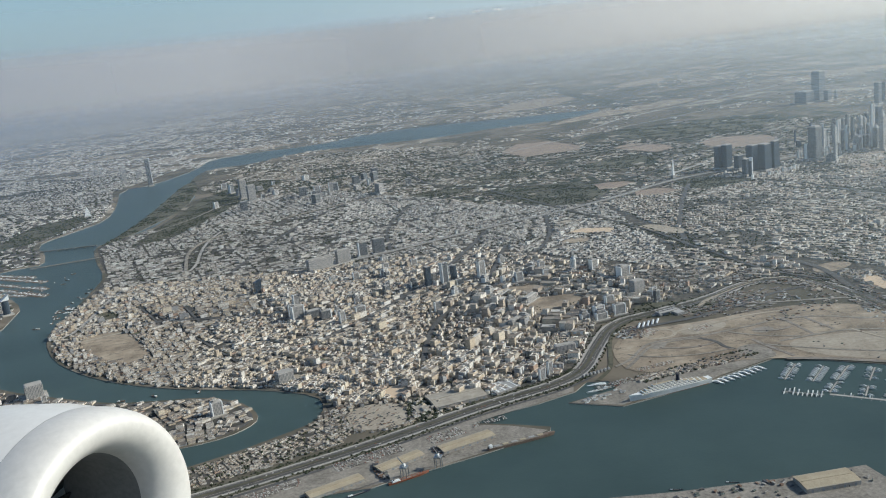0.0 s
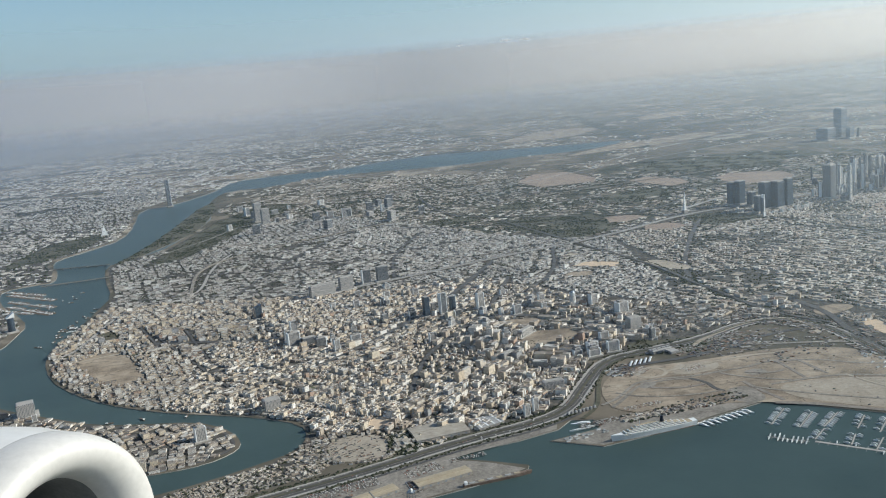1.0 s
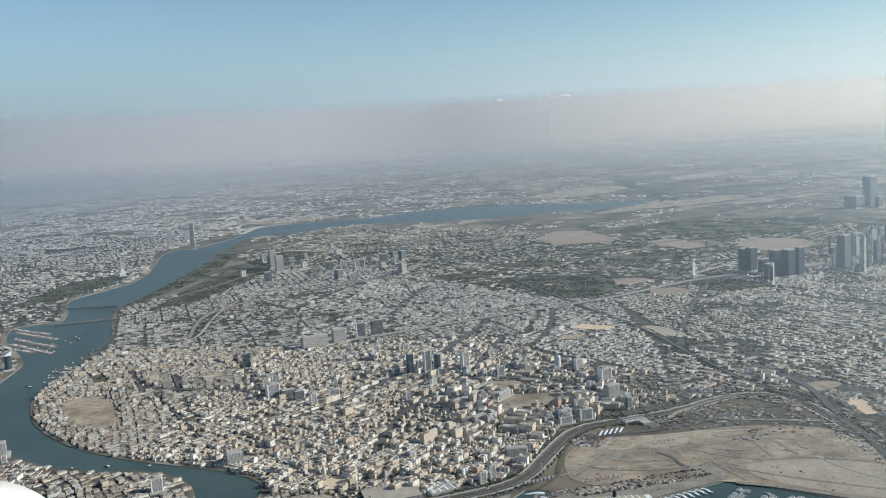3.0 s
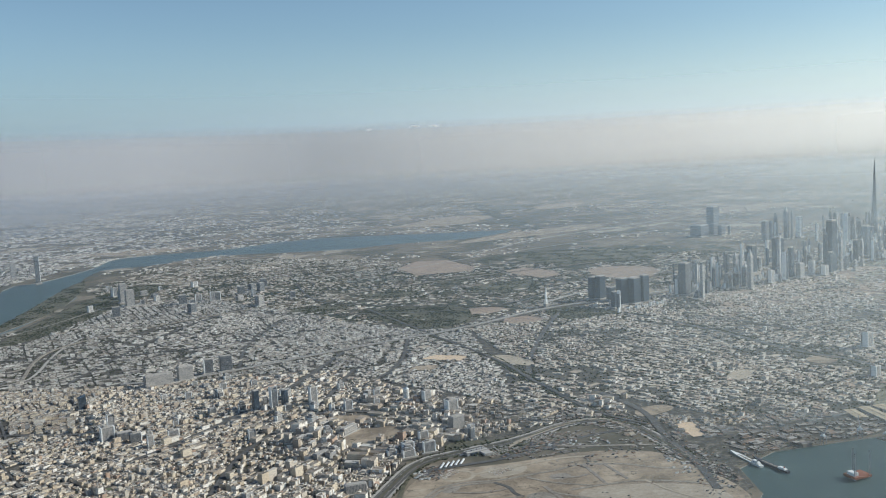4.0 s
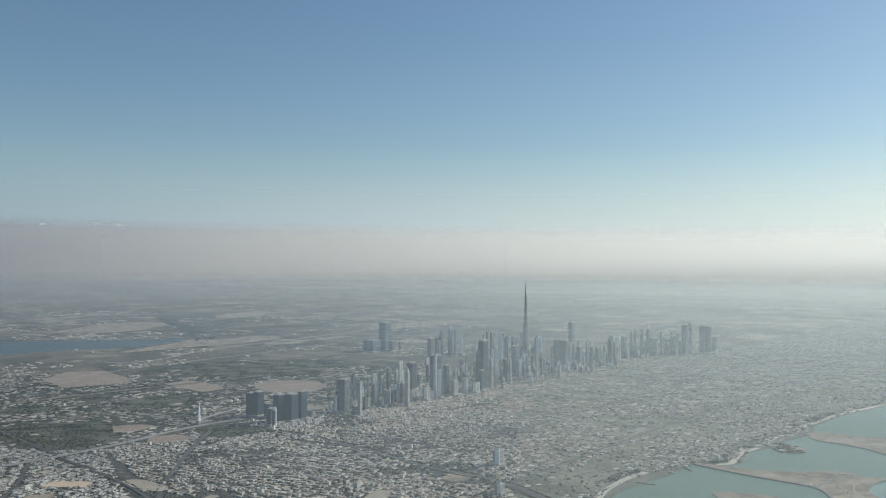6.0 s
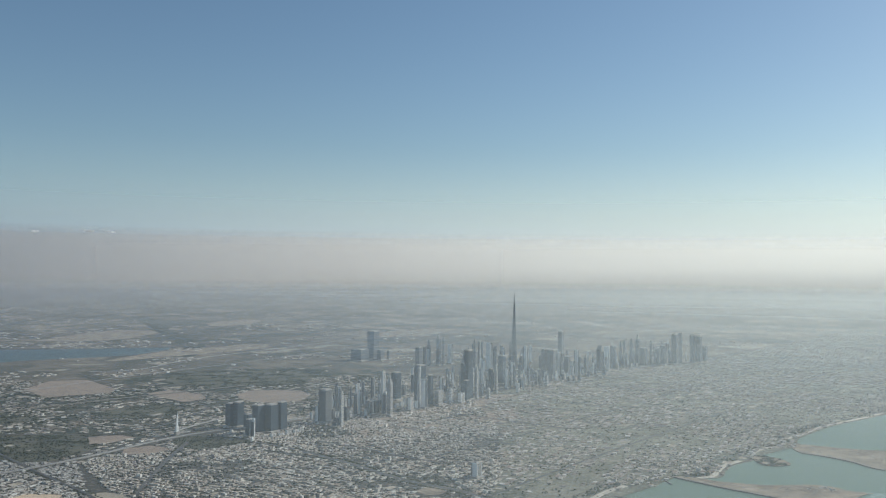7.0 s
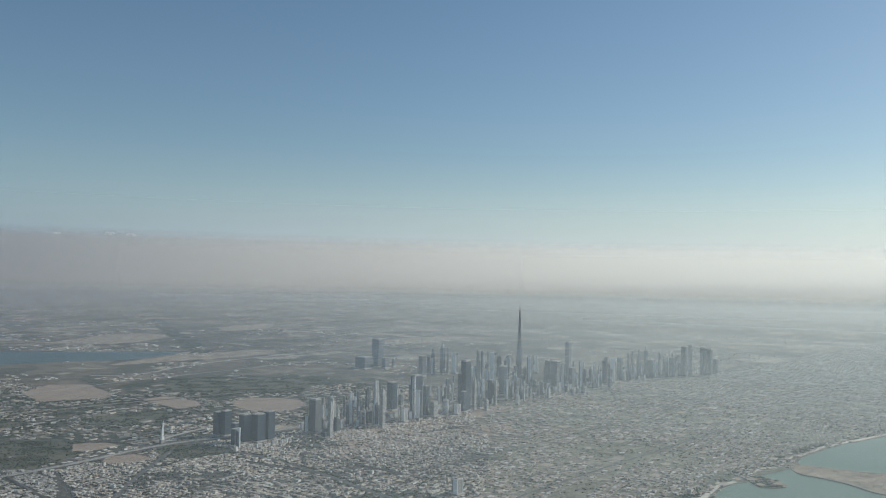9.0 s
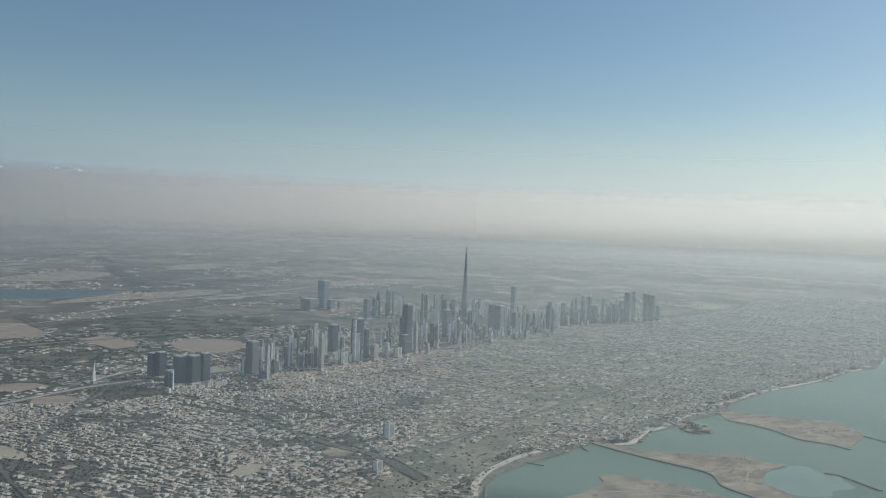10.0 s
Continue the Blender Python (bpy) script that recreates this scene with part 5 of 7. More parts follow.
def tower(x, y, w, h, style, angle=33.0, name="office_tower", group="skyline towers", form="", deep=0.0):
    """A high building on a podium: a plain slab, set-back tiers, a round shaft, a sloping roof, a pointed crown or a tall white frame."""
    root = new(name)
    root.matrix_world = pose(x, y, 0, 0, 0, angle)
    r = random.Random(int(x * 7 + y))
    mat = {"dark": M_DARK, "glass": M_GLASSY, "pale": M_LIGHT, "white": M_LIGHT}[style]
    form = form or ("slab" if w > 5.5 else "") or r.choice(("slab", "slab", "tiers", "round", "slope", "point", "frame") if h > 9 else ("slab", "slab", "frame", "tiers"))
    dpt = deep or w * r.uniform(0.6, 0.95)
    part("podium", box_bm(w * 1.4, dpt * 1.5, min(1.4, h * 0.13), bevel=0.05), M_CONCRETE, root)
    crown = None
    if form == "tiers":
        part("shaft", box_bm(w, dpt, h * 0.62, bevel=w * 0.03), mat, root)
        part("upper_shaft", box_bm(w * 0.78, dpt * 0.8, h * 0.24, z=h * 0.615, bevel=w * 0.03), mat, root)
        crown = part("crown", box_bm(w * 0.5, dpt * 0.55, h * 0.15, z=h * 0.85, bevel=w * 0.03), mat, root)
    elif form == "round":
        part("shaft", prism_bm(w, dpt, 0.0, h * 0.95, sides=14), mat, root)
        crown = part("crown", prism_bm(w * 0.7, dpt * 0.7, h * 0.945, h, sides=14), M_CONCRETE, root)
    elif form == "slope":
        part("shaft", prism_bm(w, dpt, 0.0, h * 0.92, r.choice((-1, 1)) * min(h * 0.16, w * 0.9)), mat, root)
    elif form == "point":
        part("shaft", box_bm(w, dpt, h * 0.84, bevel=w * 0.04), mat, root)
        bm = bmesh.new()
        bmesh.ops.create_cone(bm, cap_ends=True, segments=4, radius1=w * 0.62, radius2=w * 0.08, depth=h * 0.16, matrix=Matrix.Translation((0, 0, h * 0.915)) @ Matrix.Diagonal((1, dpt / w, 1, 1)) @ Matrix.Rotation(radians(45), 4, "Z"))
        crown = part("crown", bm, M_GREYROOF, root)
    elif form == "frame":
        part("shaft", box_bm(w * 0.84, dpt * 0.9, h * 0.9, bevel=w * 0.03), mat, root)
        for s in (-1, 1):
            part("fin", box_bm(w * 0.09, dpt, h, x=s * w * 0.455, bevel=0.03), M_WHITE if r.random() < 0.4 else M_LIGHT, root, "pale vertical slab")
        part("top_beam", box_bm(w * 0.8, dpt * 0.5, 0.5, z=h - 0.55, bevel=0.03), M_LIGHT, root)
    else:
        part("shaft", box_bm(w, dpt, h * 0.965, bevel=w * 0.03), mat, root)
        crown = part("crown", box_bm(w * 0.86, dpt * 0.86, h * 0.035, z=h * 0.963, bevel=0.04), M_CONCRETE, root)
    if form in ("slab", "tiers") and style != "dark" and w < 5.5:
        for s in ((-1, 1) if style in ("white", "pale") else (r.choice((-1, 1)),)):
            part("fin", box_bm(w * 0.1, dpt * 0.75, h * (0.985 if form == "slab" else 0.66), x=s * w * 0.47, y=-dpt * 0.16, bevel=0.03), M_WHITE, root, "white vertical fin")
        if form == "slab":
            part("plant_room", box_bm(w * 0.3, dpt * 0.4, 0.6, x=-w * 0.1, z=h * 0.996, bevel=0.04), M_CONCRETE, root)
    if crown and h > 20 and r.random() < 0.4:
        bm = bmesh.new()
        bmesh.ops.create_cone(bm, cap_ends=True, segments=6, radius1=w * 0.05, radius2=0.02, depth=h * 0.1, matrix=Matrix.Translation((0, 0, h * 1.04)))
        part("mast", bm, M_STEEL, crown)
    text = {"dark": "dark blue-grey glass tower in haze", "glass": "grey glass office tower in haze", "pale": "pale concrete and glass tower block", "white": "slim pale tower with bright white fins"}[style]
    return tagged(root, text, "tower", group)


GATE = [(207, 633, 5.6, 17.1), (212, 631, 6.4, 17.9), (217, 622, 4.8, 10.4), (220, 603, 6.9, 19.5), (229, 604, 7.7, 19.2), (237, 606, 6.2, 20.2), (212, 592, 5.3, 12.1)]
TRADE = [(273, 624, 6.9, 24.5), (268, 626, 3.6, 12.0), (281, 631, 3.3, 8.2), (288, 620, 3.6, 11.3), (303, 645, 3.4, 16.8), (334, 725, 4.8, 15.2),
         (313, 642, 5.1, 11.4), (319, 645, 5.1, 10.7), (325, 639, 3.8, 18.7), (276, 606, 5.5, 6.3)]
FINS = [(279, 605, 2.4, 26.6), (306, 644, 2.5, 19.4), (325, 644, 3.0, 33.3), (326, 632, 3.4, 29.8), (349, 648, 4.3, 10.5), (358, 656, 4.0, 6.2), (381, 665, 6.3, 12.3),
        (393, 670, 5.5, 12.9), (403, 670, 5.1, 8.4), (426, 686, 3.3, 28.7), (435, 681, 3.3, 10.1), (456, 707, 2.5, 23.5), (476, 703, 2.5, 8.6), (362, 661, 3.6, 34.4)]
MID = [(359, 704, 7.0, 24.0), (375, 690, 9.0, 31.0), (364, 655, 3.5, 23.1), (374, 666, 3.6, 25.4), (412, 683, 3.8, 36.9), (416, 682, 8.0, 43.1), (412, 677, 4.7, 17.9),
       (433, 690, 3.4, 11.6), (451, 708, 3.5, 22.5), (490, 760, 6.4, 28.1)]
BACK = [(451, 1018, 11.6, 34.6), (431, 1009, 16.1, 14.0), (456, 1005, 8.1, 12.8), (468, 1010, 3.4, 12.2), (468, 916, 6.2, 23.1), (481, 930, 3.8, 21.6), (486, 929, 3.8, 29.3),
        (497, 927, 4.4, 36.4), (503, 926, 3.2, 31.3), (516, 935, 5.2, 23.3), (500, 840, 2.9, 36.5), (505, 839, 2.9, 34.8), (527, 858, 5.4, 30.9), (544, 879, 5.0, 24.9), (552, 878, 3.7, 23.1)]
DOWN = [(556, 830, 4.8, 28.7), (493, 730, 2.6, 18.8), (490, 717, 2.0, 19.0), (521, 742, 4.3, 15.1), (549, 780, 5.6, 30.6), (557, 778, 7.9, 29.6), (569, 784, 4.0, 25.9),
        (653, 915, 6.7, 36.4), (578, 782, 5.7, 21.9), (588, 789, 4.6, 14.6), (593, 788, 4.1, 26.9), (611, 798, 4.7, 20.8), (634, 807, 4.9, 28.5), (636, 802, 3.6, 22.4), (649, 814, 4.9, 26.4)]
BAY = [(662, 821, 5.6, 26.8), (680, 832, 3.2, 29.8), (685, 832, 2.6, 33.0), (693, 830, 5.1, 32.5), (704, 833, 3.9, 37.2), (711, 832, 6.5, 21.9), (728, 840, 3.3, 28.7), (732, 834, 5.2, 22.7),
       (740, 833, 6.6, 23.4), (752, 836, 5.3, 17.7), (758, 835, 6.0, 36.1), (773, 843, 4.1, 35.9), (789, 840, 6.1, 34.1), (797, 839, 6.2, 32.2), (809, 842, 6.9, 19.6)]
for row, style in ((GATE, "dark"), (TRADE, "glass"), (FINS, "white"), (MID, "dark"), (BACK, "glass"), (DOWN, "glass"), (BAY, "dark")):
    for r in row:
        tower(*r, style, form="slab" if row is GATE else "")
for k in range(190):
    t = (k + 0.5) / 190
    x, y = 285 + 520 * t + random.uniform(-6, 6), 648 + 205 * t + 14 * math.sin(t * 9) + random.uniform(0, 60)
    tower(x, y, random.uniform(1.9, 3.6), random.choice((random.uniform(4, 12), random.uniform(9, 22))), random.choice(("glass", "pale", "glass", "white", "dark")))

FRONT = np.array([(266.6, 623.8), (284, 630), (307, 636), (351, 663), (398, 686), (452, 715), (509, 748), (568, 776), (659, 812), (752, 836)])
for k in range(84):
    t = 8.98 * (k + 0.5) / 84
    x, y = FRONT[int(t)] + (t - int(t)) * (FRONT[int(t) + 1] - FRONT[int(t)]) + np.array((random.uniform(-4, 4), random.uniform(1, 14)))
    tower(x, y, random.uniform(2.0, 3.6), random.uniform(2.5, 7.5), random.choice(("pale", "white", "white", "glass")))
for k in range(60):
    x, y = random.uniform(470, 640), random.uniform(760, 990)
    if abs(y - 760 - 0.72 * (x - 470) - 70) < 95:
        tower(x, y, random.uniform(2.0, 3.6), random.uniform(8, 22), random.choice(("glass", "dark", "glass", "pale")))

CORE = [(-158, 753, 6.9, 14.8), (-170, 777, 6.1, 17.3), (-309, 963, 4.5, 31.2), (-358, 1024, 5.6, 19.3), (-355, 1070, 5.8, 9.0), (-435, 1154, 9.5, 9.0)]
BLOCKS = [(27, 269, 2.1, 3.9), (30, 272, 1.8, 4.9), (-61, 295, 5.8, 4.5),
          (-67, 373, 5.4, 6.5), (-157, 311, 6.3, 5.6), (-151, 305, 1.7, 2.7), (-80, 272, 3.6, 5.0), (57, 327, 4.3, 4.6), (78, 379, 5.0, 5.2), (78, 351, 5.8, 6.1), (300, 433, 4.7, 8.4), (273, 380, 3.6, 5.2)]
for r in CORE + BLOCKS:
    tower(*r, "glass" if r is CORE[2] else "pale", 28.0, "apartment_tower", "town high-rises", "slab")
# slabs and towers of the old town, long faces towards the streets
for x, y, w, h, deep, angle, style, form in ((-67, 463, 15.0, 7.2, 3.0, 34, "pale", "slab"), (-55, 471.5, 8.0, 8.4, 3.0, 31, "pale", "slab"), (-36, 485.5, 6.5, 9.4, 3.4, 20, "glass", "slab"), (-45, 483, 5.0, 8.6, 3.0, 20, "glass", "slab"), (-94, 426, 3.4, 7.6, 2.6, 30, "dark", "slope"),
                                             (-70.6, 378, 2.2, 6.0, 2.0, 26, "white", "slab"), (-68.6, 384, 3.0, 8.6, 2.6, 26, "pale", "frame"), (-49, 369.5, 2.3, 5.1, 2.0, 30, "pale", "tiers"), (-46, 359, 2.4, 5.4, 2.2, 30, "white", "slab"), (-39, 369, 4.4, 4.0, 2.4, 20, "pale", "slab"),
                                             (-8.7, 399.5, 2.6, 10.6, 2.4, 30, "dark", "slab"), (-1, 402, 3.2, 10.8, 2.8, 30, "glass", "frame"), (3.6, 406, 3.4, 8.3, 2.6, 30, "dark", "round"), (16.5, 405, 3.4, 8.8, 3.0, 30, "white", "slab"), (57, 322.5, 4.8, 4.9, 2.4, 20, "pale", "tiers"), (65, 326.5, 4.6, 4.5, 2.6, 14, "pale", "slab"),
                                             (24.5, 327.5, 7.0, 3.4, 2.2, 50, "white", "slab"), (34, 358, 9.0, 3.2, 2.4, 55, "pale", "slab"), (38, 291, 7.5, 3.6, 2.6, 12, "pale", "slab"), (-60, 372, 6.5, 4.0, 3.2, 28, "glass", "slab"), (-54, 367, 4.6, 4.6, 2.8, 28, "glass", "slab")):
    tower(x, y, w, h, style, angle, "apartment_tower", "town high-rises", form, deep)
for k, (x, y) in enumerate(((220, 585.6), (225.2, 584.2), (230.9, 586.4), (237, 590.5), (243.3, 594.6), (247.6, 597.4))):
    tower(x, y, 3.6, (1.6, 2.6, 2.0, 3.2, 2.2, 2.8)[k], "pale", 33.0, "apartment_tower", "town high-rises", "slab")
for k in range(46):
    t = k / 46
    x, y = -60 + 150 * t + random.uniform(-14, 14), 470 - 110 * t + random.uniform(-70, 30)
    if bool(inside(BUR, np.array([x]), np.array([y]))[0]) and not bool(inside(FIELD, np.array([x]), np.array([y]))[0]) and not bool(near_line(HIGHWAY, np.array([x]), np.array([y]), 5.0)[0]):
        tower(x, y, random.uniform(2.0, 3.8), random.uniform(2.6, 5.0), random.choice(("pale", "pale", "white", "glass")), random.choice((20, 34, 58)), "apartment_tower", "town high-rises")
for k in range(26):
    tower(-140 + random.uniform(-70, 120), 740 + random.uniform(-60, 130), random.uniform(3, 6), random.uniform(3.5, 9), random.choice(("pale", "glass")), random.choice((20, 50)), "apartment_tower", "town high-rises")


def cone_bm(r1, r2, depth, z, seg=16, x=0.0, y=0.0, bm=None):
    bm = bm or bmesh.new()
    bmesh.ops.create_cone(bm, cap_ends=True, segments=seg, radius1=r1, radius2=r2, depth=depth, matrix=Matrix.Translation((x, y, z + depth / 2)))
    return bm


# round white tower with ring balconies
rt = new("round_tower")
rt.matrix_world = pose(59.5, 398, 0)
part("podium", box_bm(5.0, 3.6, 0.9, bevel=0.06), M_CONCRETE, rt)
part("shaft", cone_bm(1.35, 1.3, 6.4, 0.0, 24), M_WHITE, rt)
for k in range(14):
    part("balcony_ring", cone_bm(1.46, 1.46, 0.07, 0.9 + 0.38 * k, 24), M_CONCRETE, rt)
part("cap", cone_bm(1.0, 0.7, 0.6, 6.4, 24), M_STEEL, rt)
tagged(rt, "round white residential tower with ring balconies", "tower")

# slender white landmark beside the park: a leaning blade on a base
bl = new("sculpted_tower")
bl.matrix_world = pose(168.6, 617, 0, 0, 0, 30)
part("base", box_bm(3.2, 2.6, 2.4, bevel=0.1), M_CONCRETE, bl)
bm = bmesh.new()
for k in range(10):
    f = k / 9
    box_bm(1.9 * (1 - f) ** 0.7 + 0.16, 1.2 * (1 - f) + 0.2, 1.32, x=1.0 * f * f - 0.5 * f, z=2.2 + 1.3 * k, bm=bm, bevel=0.04)
part("blade", bm, M_WHITE, bl)
part("needle", cone_bm(0.12, 0.03, 2.4, 15.0, 8, x=0.5), M_STEEL, bl)
tagged(bl, "slender white sculpted tower tapering to a needle", "tower")
# white stair fin on the dark towers
nf = new("stair_tower")
nf.matrix_world = pose(210, 576, 0, 0, 0, 33)
part("shaft", box_bm(1.5, 1.1, 3.2, bevel=0.06), M_WHITE, nf)
part("cap", box_bm(1.1, 0.8, 0.5, z=3.18, bevel=0.05), M_CONCRETE, nf)
tagged(nf, "small white stair tower beside dark glass towers", "tower")
wf = new("white_slab_tower")
wf.matrix_world = pose(213, 586, 0, 0, 0, 33)
part("fin", box_bm(0.9, 2.2, 13.4, bevel=0.06), M_WHITE, wf)
part("core", box_bm(1.6, 1.8, 11.0, x=-1.0, bevel=0.06), M_DARK, wf)
tagged(wf, "thin white slab tower in front of dark towers", "tower")

# ---- the tallest tower: a spire of stepped wings ----
spire = new("spire_tower")
spire.matrix_world = pose(568, 877, 0, 0, 0, 20)
TIERS = [(10, 4.3), (18, 3.9), (26, 3.5), (34, 3.0), (42, 2.5), (50, 2.0), (58, 1.55)]
for k, (top, reach) in enumerate(TIERS):
    bm = bmesh.new()
    for wing in range(3):
        tip = box_bm(reach, 1.0 + 0.22 * reach, top - 2.4 * wing, x=reach / 2, bevel=0.1)
        bmesh.ops.rotate(tip, verts=tip.verts, cent=(0, 0, 0), matrix=Matrix.Rotation(radians(120 * wing), 3, "Z"))
        lump = bpy.data.meshes.new("tip")
        tip.to_mesh(lump)
        tip.free()
        bm.from_mesh(lump)
        bpy.data.meshes.remove(lump)
    part("tier", bm, M_SPIRE, spire)
part("core", cone_bm(2.2, 1.3, 62.0, 0.0, 12), M_SPIRE, spire)
part("pinnacle", cone_bm(1.3, 0.16, 21.5, 61.5, 12), M_SPIRE, spire)
tagged(spire, "very tall stepped grey spire tower above the skyline", "tower")


# ---- harbour ----
def shed(x0, y0, x1, y1, width, height, mat, label, striped=False, name="warehouse"):
    """A long shed: walls, a low pitched roof with an overhang, a ridge vent and doors."""
    root = new(name)
    length, a = math.hypot(x1 - x0, y1 - y0), math.degrees(math.atan2(y1 - y0, x1 - x0))
    root.matrix_world = pose((x0 + x1) / 2, (y0 + y1) / 2, 0, 0, 0, a)
    part("wall", box_bm(length, width, height), M_CONCRETE, root)
    lx, wy, rise = length / 2 + 0.1, width / 2 + 0.12, min(height * 0.35, width * 0.045)
    z = height - 0.02
    v = [(-lx, -wy, z), (lx, -wy, z), (lx, 0, z + rise), (-lx, 0, z + rise), (lx, wy, z), (-lx, wy, z), (-lx, -wy, z - 0.06), (lx, -wy, z - 0.06), (lx, wy, z - 0.06), (-lx, wy, z - 0.06)]
    f = [(0, 1, 2, 3), (3, 2, 4, 5), (0, 3, 5), (1, 4, 2), (6, 7, 1, 0), (9, 5, 4, 8), (6, 0, 5, 9), (7, 8, 4, 1), (6, 9, 8, 7)]
    mesh_ob("roof", v, f, [mat], root)
    n = max(2, int(length / 2.2))
    for k in range(n):
        x = -length / 2 + (k + 0.5) * length / n
        if striped:
            for s in (-1, 1):
                bm = box_bm(0.5, width * 0.44, 0.05, z=0.0)
                bmesh.ops.rotate(bm, verts=bm.verts, cent=(0, 0, 0), matrix=Matrix.Rotation(-s * math.atan2(rise, wy), 3, "X"))
                bmesh.ops.translate(bm, verts=bm.verts, vec=(x, s * wy / 2, z + rise / 2))
                part("roof_light", bm, M_WHITE, root, "white strip of roof light")
        part("door", box_bm(0.55, 0.06, height * 0.6, x=x, y=-width / 2 - 0.02), M_STEEL, root)
    part("ridge_vent", box_bm(length * 0.94, 0.3, 0.14, z=z + rise - 0.04, bevel=0.02), mat, root)
    return tagged(root, label, "warehouse", "harbour sheds")


for row in ((-42.1, 207.7, -28.7, 214.8, 4.2, 0.9, M_TANROOF, "long tan sheet-roofed quay shed"), (-7.3, 225.3, 7.4, 232.2, 4.6, 0.9, M_TANROOF, "long tan sheet-roofed quay shed"),
            (-24.3, 217.8, -12.8, 225.0, 4.2, 0.9, M_TANROOF, "long tan sheet-roofed quay shed"), (-9.6, 259.2, 6.6, 264.6, 11.0, 1.1, M_CREAMROOF, "wide cream flat-roofed market hall"),
            (9.4, 263.6, 17.4, 268.2, 8.0, 0.8, M_GREYROOF, "market hall with a white-striped sheet roof", True), (75.4, 184.4, 88.4, 185.6, 6.4, 1.2, M_TANROOF, "large flat tan port warehouse"), (234.2, 323.0, 234.8, 334.0, 4.6, 0.9, M_TANROOF, "long brown dock shed"),
            (242.9, 315, 241.9, 336, 4.8, 0.9, M_TANROOF, "long brown dock shed"), (253.0, 318, 248.5, 337, 5.0, 0.9, M_TANROOF, "long brown dock shed"), (-14.6, 255.4, -10.6, 256.8, 5.6, 0.6, M_CREAMROOF, "low pale workshop by the highway"),
            (-20, 281, -14, 286, 1.6, 0.9, M_WHITE, "long low white-roofed hall")):
    shed(*row)
# office complex with shade tents, and a row of quay kiosks
oc = new("office_complex")
oc.matrix_world = pose(83, 319, 0, 0, 0, 24)
part("main_wing", box_bm(9.0, 3.2, 1.3, y=2.2, bevel=0.06), M_LIGHT, oc)
part("front_wing", box_bm(3.6, 3.6, 1.0, x=2.7, y=-1.15, bevel=0.06), M_LIGHT, oc)
part("glass_front", box_bm(3.0, 0.3, 1.1, x=-1.6, y=0.48, bevel=0.03), M_DARK, oc, "dark glass front")
for k in range(4):
    part("roof_plant", box_bm(1.2, 1.0, 0.4, x=-3.4 + 2.2 * k, y=2.2, z=1.28, bevel=0.04), M_GREYROOF, oc)
tagged(oc, "pale office complex with two wings beside the sand fill", "building")
tent = new("shade_tent")
bm = bmesh.new()
for k in range(6):
    bmesh.ops.create_cone(bm, cap_ends=True, segments=4, radius1=0.62, radius2=0.1, depth=0.4, matrix=Matrix.Translation((-2.2 + 0.88 * k, 0, 0.55)) @ Matrix.Rotation(radians(45), 4, "Z"))
part("canopy", bm, M_WHITE, tent)
for k in (-2.2, 0.0, 2.2):
    part("post", box_bm(0.07, 0.07, 0.42, x=k), M_STEEL, tent)
tagged(tent, "long white peaked shade tent over parked cars", "tent", "shade tents")
tent.matrix_world = pose(68.5, 309.5, 0.06, 0, 0, 70)
for k in range(1, 5):
    copy_thing(tent, pose(68.5 + 1.9 * k, 309.5 + 0.7 * k, 0.06, 0, 0, 70))
kiosk = new("kiosk")
part("body", box_bm(0.9, 0.9, 0.75, bevel=0.04), M_LIGHT, kiosk)
part("domed_roof", cone_bm(0.55, 0.2, 0.35, 0.74, 12), M_GREYROOF, kiosk)
tagged(kiosk, "small grey domed quay kiosk by the highway", "kiosk", "kiosk row")
kiosk.matrix_world = pose(40, 266.4, 0.02, 0, 0, 24)
for k in range(1, 8):
    copy_thing(kiosk, pose(40 + 1.28 * k, 266.4 + 0.58 * k, 0.02, 0, 0, 24))
cabin = new("site_cabin")
part("body", box_bm(1.3, 0.5, 0.32, bevel=0.02), M_SHIPWHITE, cabin)
part("roof", box_bm(1.4, 0.56, 0.05, z=0.315, bevel=0.01), M_GREYROOF, cabin)
tagged(cabin, "white site cabin on the sand fill", "cabin", "site cabins")
cabin.matrix_world = pose(59, 300, 0.1, 0, 0, 20)
for k in range(46):
    x, y = ((60.5 + random.uniform(-2.4, 2.6), 301 + random.uniform(-5, 5)), (random.uniform(110, 136), 322 + random.uniform(-3, 5)), (random.uniform(146, 152), random.uniform(284, 300)))[k % 3]
    copy_thing(cabin, pose(x, y, 0.1, 0, 0, random.choice((20, 110, 32, 66))))

for k in range(18):
    f = random.random()
    copy_thing(cabin, pose(36 + 14 * f + random.uniform(-1, 1), 248 + 5.5 * f + random.uniform(-2.5, 0.8), 0.03, 0, 0, random.choice((20, 110, 25))))

# port pier with its quay
slab("quay", [(20, 170), (32, 190), (48, 189), (75, 189.5), (94, 191), (95.5, 184), (100, 150), (20, 150)], 0.02, 0.6, M_WHARF, "broad stained concrete port pier", "quay", M_ROCK)


